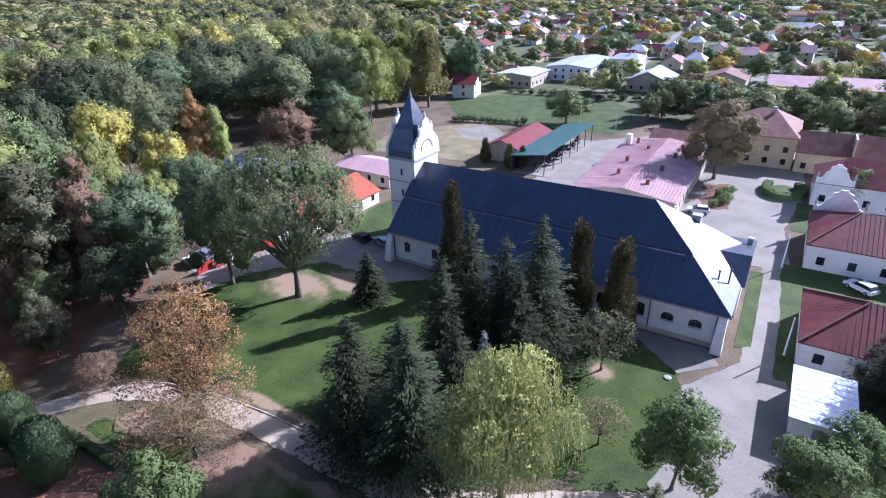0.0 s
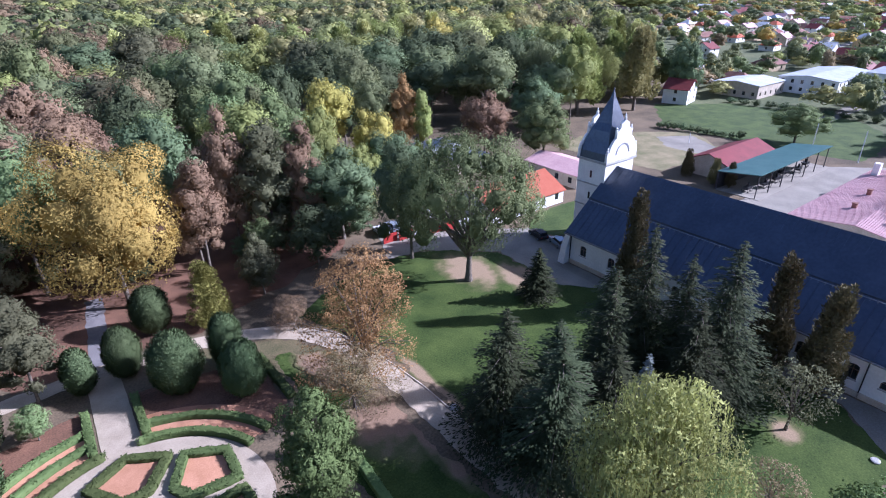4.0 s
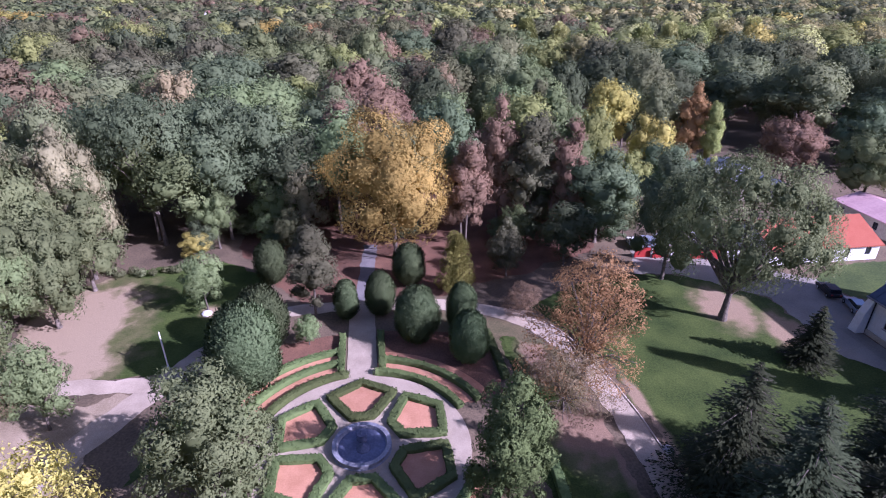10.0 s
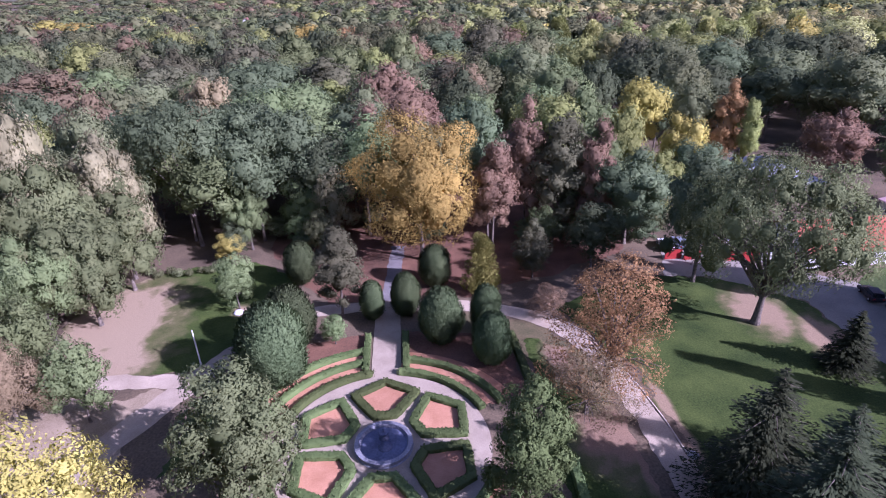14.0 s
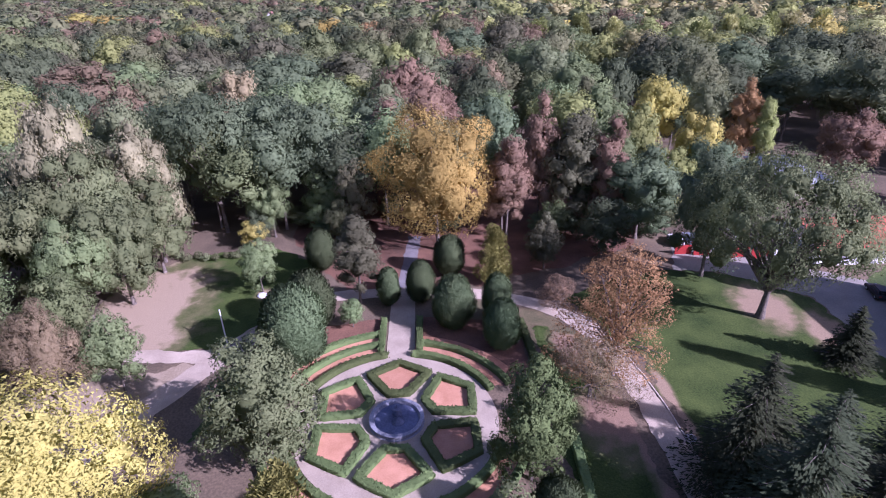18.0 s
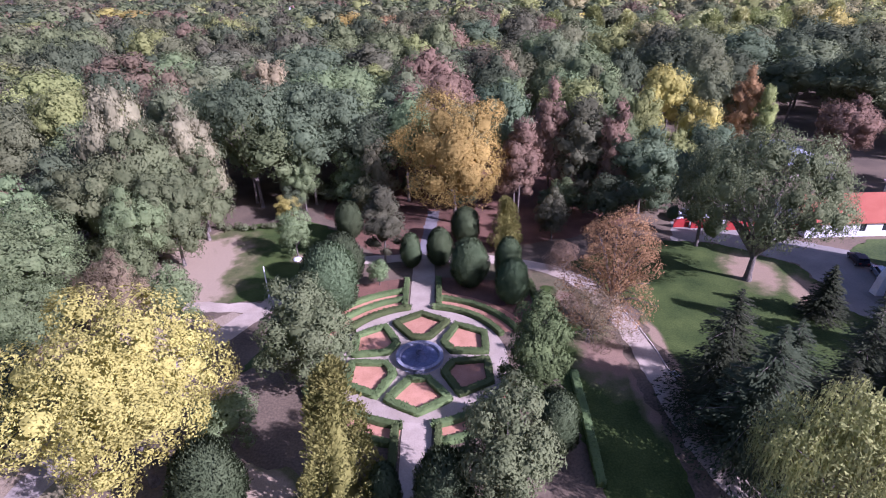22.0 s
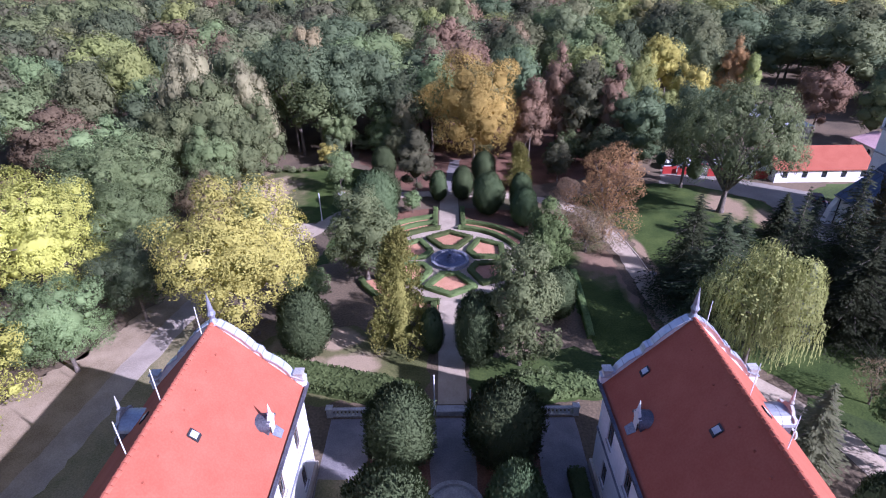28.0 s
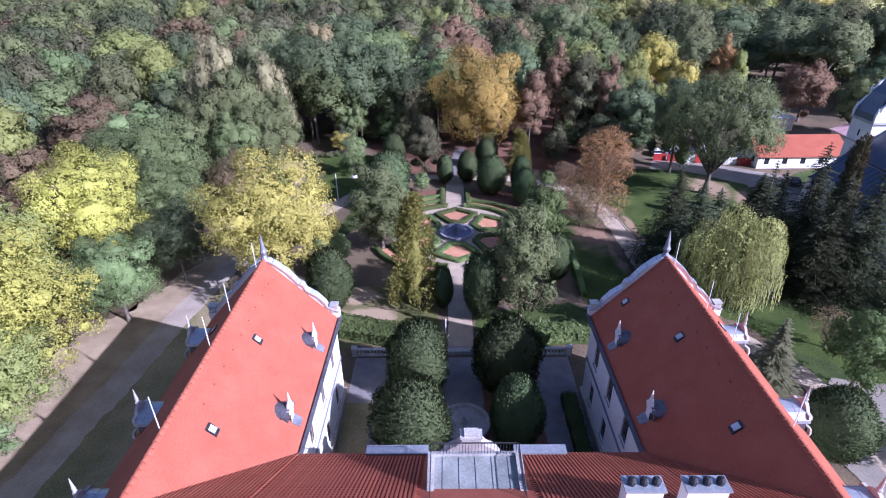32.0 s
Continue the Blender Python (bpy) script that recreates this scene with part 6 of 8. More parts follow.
def wing(s):
    """One wing; s = -1 west, +1 east. Its inner wall faces the courtyard."""
    xi, xo, xr = 13.1 * s, 25.1 * s, 19.1 * s
    z_e, z_r = 11.0, 17.4
    y0, y1 = -57.0, -39.2
    holes_up = [(y - 0.65, y + 0.65, 6.4, 9.0) for y in (-42.3, -47.0, -51.7)]
    holes_lo = [(y - 0.6, y + 0.6, 1.6, 4.0) for y in (-42.3, -47.0, -51.7)]
    bm = bmesh.new()
    wall(bm, "x", xi, 0.5 * s, y0, y1, 0.9, z_e, holes_up + holes_lo)
    part("inner_wall", bm, M_WHITE, manor, "white courtyard wall with two rows of windows")
    for q in holes_up + holes_lo:
        window(manor, "x", xi, s, *q)
    bm = bmesh.new()
    wall(bm, "x", xo, -0.5 * s, -72.0, y1, 0.0, z_e, [(y - 0.65, y + 0.65, 6.4, 9.0) for y in (-43, -49, -55, -61)])
    part("outer_wall", bm, M_WHITE, manor)
    for y in (-43, -49, -55, -61):
        window(manor, "x", xo, -s, y - 0.65, y + 0.65, 6.4, 9.0)
    a, b = sorted((xi + 0.5 * s, xo - 0.5 * s))
    bm = bmesh.new()
    gh = [(u - 0.65, u + 0.65, z, z + 2.5) for u in (xr - 3.4, xr, xr + 3.4) for z in (1.6, 6.4)]
    wall(bm, "y", y1, -0.5, a, b, 0, z_e, gh)
    part("gable_wall", bm, M_WHITE, manor)
    for q in gh:
        window(manor, "y", y1, -1, *q)
    a, b = sorted((xi - 0.25 * s, xi + 0.1 * s))
    part("plinth", boxes((a, y0, 0, b, y1 + 0.2, 0.9)), M_PLINTH, manor)
    a, b = sorted((xi - 0.06 * s, xi + 0.02 * s))
    part("string_course", boxes((a, y0, 5.0, b, y1 + 0.1, 5.35)), M_COPPER, manor)
    # roof slopes
    k = (z_r - z_e) / 6.0
    for side, x_e in (("inner", xi - 0.45 * s), ("outer", xo + 0.45 * s)):
        bm = bmesh.new()
        ze = z_e - 0.45 * k + 0.15
        if side == "inner":
            pts = [(x_e, y1 - 0.3, ze), (x_e, y0 - 0.4, ze), (xr, y0 - 9.0, z_r + 0.15), (xr, y1 - 0.3, z_r + 0.15)]
        else:
            pts = [(x_e, y1 - 0.3, ze), (x_e, -72.0, ze), (xr, -72.0, z_r + 0.15), (xr, y1 - 0.3, z_r + 0.15)]
        slab(bm, pts, 0.15)
        part("roof_" + side, bm, M_TILE, manor, "orange-red flat-tile roof slope")
    bm = bmesh.new()
    q = [(0.2 * math.cos(t), 0.08 + 0.2 * math.sin(t)) for t in [j * math.pi / 5 for j in range(6)]]
    loft(bm, [[(u, 0, z) for u, z in q], [(u, -0.46, z + 0.03) for u, z in q]])
    tile = part("ridge_tile", bm, M_TILE, manor)
    tile.location = (xr, y1 - 0.5, z_r)
    for i in range(1, 54):
        ob = new("ridge_tile", tile.data)
        ob.parent, ob.location = manor, (xr, y1 - 0.5 - i * 0.5, z_r)
    a, b = sorted((xi - 0.75 * s, xi - 0.5 * s))
    part("gutter", boxes((a, y0, z_e - 0.35, b, y1, z_e - 0.1)), M_LEAD, manor)
    a, b = sorted((xi - 0.5 * s, xi + 0.05 * s))
    part("eaves_cornice", boxes((a, y0, z_e - 0.6, b, y1, z_e - 0.38)), M_WHITE, manor)
    # scrolled gable above the roof
    half = [(6.6, z_e - 0.3), (6.6, 12.3), (5.5, 12.4), (5.3, 13.0), (4.6, 13.9), (3.6, 14.4), (3.4, 15.2), (2.9, 15.3), (2.7, 15.7), (2.1, 16.6), (1.2, 17.35), (0.4, 17.7)]
    half = [half[0]] + [(u, 0.6 * z + 0.4 * (z_r - u * k)) for u, z in half[1:]]
    prof = half + [(-u, z) for u, z in half[::-1]]
    bm = bmesh.new()
    a = [bm.verts.new((xr + u, y1 - 0.45, z)) for u, z in prof]
    b = [bm.verts.new((xr + u, y1 + 0.05, z)) for u, z in prof]
    bm.faces.new(a)
    bm.faces.new(b[::-1])
    for i in range(len(prof)):
        j = (i + 1) % len(prof)
        bm.faces.new((a[i], b[i], b[j], a[j]))
    part("scrolled_gable", bm, M_WHITE, manor, "white curved baroque gable")
    bm = bmesh.new()
    loft(bm, [[(xr + u, y1 - 0.6, z + 0.1), (xr + u, y1 + 0.2, z + 0.1), (xr + u, y1 + 0.2, z - 0.03), (xr + u, y1 - 0.6, z - 0.03)] for u, z in prof[1:-1]])
    part("gable_capping", bm, M_SHEET, manor, "pale grey zinc capping")
    for (u0, z0), (u1, z1) in zip(prof[3:-4], prof[4:-3]):
        bm = bmesh.new()
        um, zm, l_ = (u0 + u1) / 2, (z0 + z1) / 2, math.hypot(u1 - u0, z1 - z0)
        tx, tz = (u1 - u0) / l_ * 0.03, (z1 - z0) / l_ * 0.03
        loft(bm, [[(xr + um + q_ * tx, y_, zm + q_ * tz + h_) for q_, h_ in ((-1, 0.06), (1, 0.06), (1, 0.15), (-1, 0.15))] for y_ in (y1 - 0.62, y1 + 0.22)])
        part("capping_seam", bm, M_ZINC, manor)
    for u in (6.1, -6.1):
        part("gable_pedestal", boxes((xr + u - 0.34, y1 - 0.55, 11.5, xr + u + 0.34, y1 + 0.15, 12.2), (xr + u - 0.41, y1 - 0.62, 12.2, xr + u + 0.41, y1 + 0.22, 12.32)), M_STONE, manor)
    bm = bmesh.new()
    lathe(bm, [(0.45, 17.35), (0.3, 17.7), (0.2, 17.9), (0.36, 18.3), (0.24, 18.6), (0.14, 19.4), (0.02, 20.2)], xr, y1 - 0.2, 10)
    part("gable_finial", bm, M_COPPER, manor)
    # lucarnes with curved heads
    for side, ys in ((1, (-45.2, -54.0)), (-1, (-44.8, -54.2, -62.0))):
        for yd in ys:
            xe = xi if side == 1 else xo
            out = -s if side == 1 else s
            d = new("lucarne")
            d.parent = manor
            big = 1.4 if side == 1 else 1.9
            deep = 0.55 if side == 1 else 0.1
            xf = xe - out * deep
            zb = z_e + deep * k - 0.25
            xb = xf - out * (1.45 if side == 1 else 1.9) * big
            prof2 = [(0.55 * big, 0), (0.55 * big, 0.75 * big)] + [(0.55 * big * math.cos(t), (0.75 + 0.35 * math.sin(t)) * big) for t in [j * math.pi / 8 for j in range(1, 8)]] + [(-0.55 * big, 0.75 * big), (-0.55 * big, 0)]
            bm = bmesh.new()
            loft(bm, [[(xf - out * 0.1, yd + u, zb + z) for u, z in prof2], [(xb, yd + u, zb + z) for u, z in prof2]])
            part("lucarne_body", bm, M_LEAD, d, "dark cheeks of a roof window")
            arc = [(0.63 * big * math.cos(t), (0.72 + 0.42 * math.sin(t)) * big) for t in [j * math.pi / 10 for j in range(11)]]
            arc = arc + [(u * 0.93, z - 0.06) for u, z in arc[::-1]]
            bm = bmesh.new()
            loft(bm, [[(xf + out * 0.06, yd + u, zb + z) for u, z in arc], [(xb, yd + u, zb + z) for u, z in arc]])
            part("lucarne_hood", bm, M_LEAD if side == 1 else M_ZINC, d, "curved sheet-metal hood")
            for j in range(1, 4):
                xj = xf + (xb - xf) * j / 4
                bm = bmesh.new()
                loft(bm, [[(xj + w_, yd + u * 1.02, zb + z + 0.02) for u, z in arc[:11]] + [(xj + w_, yd + u * 0.99, zb + z - 0.02) for u, z in arc[10::-1]] for w_ in (-0.03, 0.03)])
                part("hood_seam", bm, M_LEAD if side == 1 else M_ZINC, d)
            narrow = 0.62 if side == 1 else 0.9
            front = [(0.5, 0), (0.36, 0.3), (0.42, 0.7), (0.7, 0.92), (0.62, 1.06), (0.4, 1.08), (0.3, 1.24), (0.16, 1.34), (0, 1.36)]
            front = [(u * big * narrow, z * big) for u, z in front]
            front = front + [(-u, z) for u, z in front[-2::-1]]
            bm = bmesh.new()
            loft(bm, [[(xf + out * 0.08, yd + u, zb + z) for u, z in front], [(xf - out * 0.16, yd + u, zb + z) for u, z in front]])
            part("lucarne_front", bm, M_WHITE if side == 1 else M_STONE, d, "small scrolled gable")
            bm = bmesh.new()
            lathe(bm, [(0.13, zb + 1.3 * big), (0.2, zb + 1.42 * big), (0.11, zb + 1.52 * big), (0.13, zb + 1.6 * big), (0.02, zb + 2.1 * big)], xf, yd, 8)
            part("lucarne_finial", bm, M_WHITE if side == 1 else M_STONE, d)
            if side == 1:
                bm = bmesh.new()
                slab(bm, [(xf + out * 0.08, yd - 0.5, zb + 0.34), (xe + out * 0.1, yd - 0.4, z_e + 0.2), (xe + out * 0.1, yd + 0.4, z_e + 0.2), (xf + out * 0.08, yd + 0.5, zb + 0.34)], 0.05)
                part("lucarne_apron", bm, M_COPPER, d, "dull sheet-metal apron below a roof window")
            else:
                for v in (-0.8, 0.8):
                    bm = bmesh.new()
                    curl = [(0.05, 0.9), (0.45, 0.55), (0.6, 0.05), (0.42, -0.5), (0.3, -1.1), (0.45, -1.6), (0.4, -2.1), (0.12, -2.3)]
                    loft(bm, [[(xf + out * (u + w_), yd + v + y_, zb + z) for w_, y_ in ((-0.1, -0.12), (0.1, -0.12), (0.1, 0.12), (-0.1, 0.12))] for u, z in curl])
                    part("scroll_bracket", bm, M_STONE, d, "curved stone bracket", True)
            a, b = sorted((xf + out * 0.02, xf + out * 0.05))
            part("lucarne_window", boxes((a, yd - 0.32 * big, zb + 0.2, b, yd + 0.32 * big, zb + 0.85 * big)), M_GLASS, d)
    for yk, dx in ((-49.2, 2.0), (-58.8, 1.95), (-47.0, -2.6)) + (((-41.3, 3.8),) if s > 0 else ()):
        xs_ = xr - s * dx
        zz = z_r - abs(dx) * k + 0.18
        sl = new("skylight")
        sl.parent = manor
        bm = bmesh.new()
        g = s * k * 0.28 * (1 if dx > 0 else -1)
        slab(bm, [(xs_ - 0.28, yk - 0.32, zz - g + 0.12), (xs_ + 0.28, yk - 0.32, zz + g + 0.12), (xs_ + 0.28, yk + 0.32, zz + g + 0.12), (xs_ - 0.28, yk + 0.32, zz - g + 0.12)], 0.15)
        part("skylight_frame", bm, M_DARK, sl)
        bm = bmesh.new()
        slab(bm, [(xs_ - 0.2, yk - 0.25, zz - g * 0.6 + 0.15), (xs_ + 0.2, yk - 0.25, zz + g * 0.6 + 0.15), (xs_ + 0.2, yk + 0.25, zz + g * 0.6 + 0.15), (xs_ - 0.2, yk + 0.25, zz - g * 0.6 + 0.15)], 0.03)
        part("skylight_pane", bm, M_GREYROOF, sl)
    for i in range(9):
        zz = z_r - 1.0 * k
        part("vent_tile", boxes((xr - s * 1.0 - 0.09, -42.3 - i * 1.9, zz + 0.1, xr - s * 1.0 + 0.09, -42.16 - i * 1.9, zz + 0.2)), M_TILE, manor)
    for yk in (-41.0, -48.0, -52.4, -60.5):
        bm = bmesh.new()
        lathe(bm, [(0.04, z_r), (0.03, z_r + 2.6), (0.01, z_r + 2.7)], xr + s * 0.3, yk, 6)
        part("lightning_rod", bm, M_PIPE, manor)


wing(-1)
wing(1)
# main range across the back of the court
bm = bmesh.new()
wall(bm, "y", -57.0, -0.5, -13.1, 13.1, 0.0, 11.0, [(u - 0.7, u + 0.7, z, z + 2.5) for u in (-10, -6.2, 6.2, 10) for z in (1.6, 6.4)])
box(bm, -24.6, -72.0, 0, 24.6, -71.5, 11.0)
part("main_wall", bm, M_WHITE, manor)
for u in (-10, -6.2, 6.2, 10):
    for z in (1.6, 6.4):
        window(manor, "y", -57.0, -1, u - 0.7, u + 0.7, z, z + 2.5)
k = 6.4 / 7.2
bm = bmesh.new()
slab(bm, [(-12.7, -56.6, 10.7), (12.7, -56.6, 10.7), (19.0, -66.0, 17.4), (-19.0, -66.0, 17.4)], 0.15)
part("main_roof_front", bm, M_TILE, manor, "red pantile roof slope")
bm = bmesh.new()
slab(bm, [(-24.0, -72.4, 10.7), (24.0, -72.4, 10.7), (19.0, -66.0, 17.4), (-19.0, -66.0, 17.4)], 0.15)
part("main_roof_back", bm, M_TILE, manor)
# pantile rolls on the front slope
bm = bmesh.new()
slab(bm, [(0, -56.7, 10.86), (0.14, -56.7, 10.86), (0.14, -66.0, 17.48), (0, -66.0, 17.48)], 0.06)
roll = part("pantile_roll", bm, M_TILE, manor)
roll.location = (-12.4, 0, 0)
for i in range(1, 100):
    if abs(-12.4 + i * 0.25) > 3.5:
        ob = new("pantile_roll", roll.data)
        ob.parent, ob.location = manor, (-12.4 + i * 0.25, 0, 0)
for s in (-1, 1):
    for i in range(26):
        u0 = 12.6 + i * 0.25
        y_a = -56.8 - (u0 - 12.7) * 1.48
        if y_a < -65.4:
            break
        z_a = 10.85 - (y_a + 56.7) * 0.712
        a, b = sorted((s * u0, s * (u0 + 0.12)))
        bm = bmesh.new()
        slab(bm, [(a, y_a, z_a + 0.05), (b, y_a, z_a + 0.05), (b, -66.0, 17.52), (a, -66.0, 17.52)], 0.08)
        part("pantile_roll", bm, M_TILE, manor)
bm = bmesh.new()
slab(bm, [(0, 0, 0.02), (1, 0, 0.02), (1, -0.05, 0.075), (0, -0.05, 0.075)], 0.05)
course = part("tile_course", bm, M_TILE, manor)
course.location, course.scale = (-12.6, -56.95, 10.98), (9.3, 1, 1)
for i in range(1, 27):
    yc = -56.95 - i * 0.34
    zc = 10.98 - (yc + 56.95) * 0.712
    wide = 12.6 + (i * 0.34) * 0.66
    for x0, x1 in ((-wide, -3.3), (3.3, wide)):
        ob = new("tile_course", course.data)
        ob.parent, ob.location, ob.scale = manor, (x0, yc, zc), (x1 - x0, 1, 1)
for a, b in ((-7.6, -3.1), (3.1, 6.9)):
    part("roof_parapet", boxes((a, -57.1, 10.4, b, -56.5, 11.2), (a, -57.2, 11.2, b, -56.4, 11.35)), M_ZINC, manor)
part("roof_deck", boxes((-2.5, -70, 15.3, 2.5, -61.0, 15.5)), M_DECK, manor, "pale sheet-metal roof terrace")
part("deck_wall", boxes((-2.9, -70, 12, -2.5, -61.0, 15.75), (2.5, -70, 12, 2.9, -61.0, 15.75), (-2.9, -61.0, 12, 2.9, -60.7, 15.6)), M_STONE, manor)
bm = bmesh.new()
for i in range(27):
    x = -2.55 + i * 0.196
    box(bm, x, -60.9, 15.6, x + 0.03, -60.87, 16.5)
box(bm, -2.6, -60.92, 16.5, 2.6, -60.86, 16.56)
for x in (-2.72, 2.68):
    for i in range(40):
        box(bm, x, -61.0 - i * 0.2, 15.75, x + 0.03, -60.97 - i * 0.2, 16.5)
    box(bm, x, -69, 16.5, x + 0.04, -60.9, 16.55)
part("deck_railing", bm, M_DARK, manor, "thin dark iron railing")
bm = bmesh.new()
for i in range(5):
    x = -2.0 + i * 1.0
    box(bm, x, -69.8, 15.5, x + 0.03, -61.1, 15.54)
part("deck_seams", bm, M_ZINC, manor)
half = [(2.6, 9.5), (2.6, 10.4), (2.2, 10.6), (1.9, 11.1), (1.5, 11.5), (1.1, 11.7), (0.7, 12.2), (0.65, 12.5)]
prof = half + [(-u, z) for u, z in half[::-1]]
bm = bmesh.new()
loft(bm, [[(u, -56.9, z) for u, z in prof], [(u, -56.2, z) for u, z in prof]])
part("pediment", bm, M_STONE, manor, "grey scrolled central pediment")
part("pediment_cap", boxes((-0.8, -57.0, 12.5, 0.8, -56.1, 12.65), (-0.5, -56.9, 12.65, 0.5, -56.2, 12.85)), M_STONE, manor)
for x0, x1 in ((7.4, 9.3), (10.5, 12.6)):
    c = part("chimney", boxes((x0, -66.2, 14, x1, -65.4, 18.9)), M_WHITE, manor, "white chimney with a sheet cap")
    part("chimney_cap", boxes((x0 - 0.1, -66.3, 18.9, x1 + 0.1, -65.3, 19.02)), M_ZINC, c)
    for i in range(3):
        bm = bmesh.new()
        lathe(bm, [(0.2, 19.02), (0.24, 19.3), (0.1, 19.5)], x0 + (x1 - x0) * (i + 0.5) / 3, -65.8, 10)
        part("chimney_pot", bm, M_DARK, c)

# ---- balustrade ----
bal = thing("balustrade", "grey stone balustrade along the terrace edge", "balustrade")
for a, b in ((-13.0, -2.2), (2.2, 13.0)):
    part("coping", boxes((a, -32.7, 0.86, b, -32.3, 1.02)), M_STONE, bal)
    part("base_course", boxes((a, -32.7, 0, b, -32.3, 0.18)), M_STONE, bal)
    n = int((b - a) / 0.42)
    for i in range(n):
        x = a + 0.2 + i * 0.42
        bm = bmesh.new()
        lathe(bm, [(0.1, 0.18), (0.06, 0.3), (0.13, 0.52), (0.06, 0.76), (0.1, 0.86)], x, -32.5, 8)
        part("baluster", bm, M_STONE, bal)
    for x in (a, b):
        part("pier", boxes((x - 0.3, -32.8, 0, x + 0.3, -32.2, 1.15), (x - 0.36, -32.86, 1.15, x + 0.36, -32.14, 1.28)), M_STONE, bal)
for x in (-1.9, 1.9):
    p = thing("flag_pole", "white painted metal pole at the terrace steps", "pole", at=(x, -31.6, 0))
    bm = bmesh.new()
    lathe(bm, [(0.08, 0), (0.07, 4.6 if x < 0 else 2.6), (0.1, 4.65 if x < 0 else 2.65), (0.02, 4.75 if x < 0 else 2.75)], sides=8)
    part("shaft", bm, M_PIPE, p)
    part("foot", boxes((-0.15, -0.15, 0, 0.15, 0.15, 0.1)), M_STONE, p)
st_ = thing("terrace_steps", "shallow grey stone steps at the terrace edge", "steps")
for i in range(4):
    part("step", boxes((-1.7, -32.6 + i * 0.34, 0, 1.7, -32.6 + (i + 1) * 0.34 - 0.004, 0.6 - 0.15 * i)), M_STONE, st_)
pole = thing("lamp_post", "white painted pole on the lawn", "pole", at=(-23.4, 15.7, 0))
bm = bmesh.new()
lathe(bm, [(0.13, 0), (0.12, 0.6), (0.09, 0.65), (0.08, 5.4), (0.03, 5.5)], sides=10)
part("shaft", bm, M_PIPE, pole)
part("foot", boxes((-0.2, -0.2, 0, 0.2, 0.2, 0.12)), M_STONE, pole)
stn = thing("white_stone", "pale boulder on the lawn", "stone", at=(-21.9, 28.0, 0))
bm = bmesh.new()
lathe(bm, [(0.7, 0), (0.75, 0.2), (0.5, 0.4), (0.1, 0.46)], sides=9)
part("boulder", bm, M_PIPE, stn)
for x, y, r in ((30.7, -4.3, 0.55), (58.6, -35.2, 0.42), (50.4, -40.6, 0.3)):
    m = thing("manhole", "round grey concrete manhole cover in the grass", "manhole cover", "manhole covers", at=(x, y, 0))
    bm = bmesh.new()
    lathe(bm, [(r, 0), (r, 0.16), (r * 0.85, 0.18)], sides=20)
    part("ring", bm, M_STONE, m)
    bm = bmesh.new()
    lathe(bm, [(r * 0.8, 0.1), (r * 0.78, 0.2)], sides=20)
    part("cover", bm, M_STONE, m)


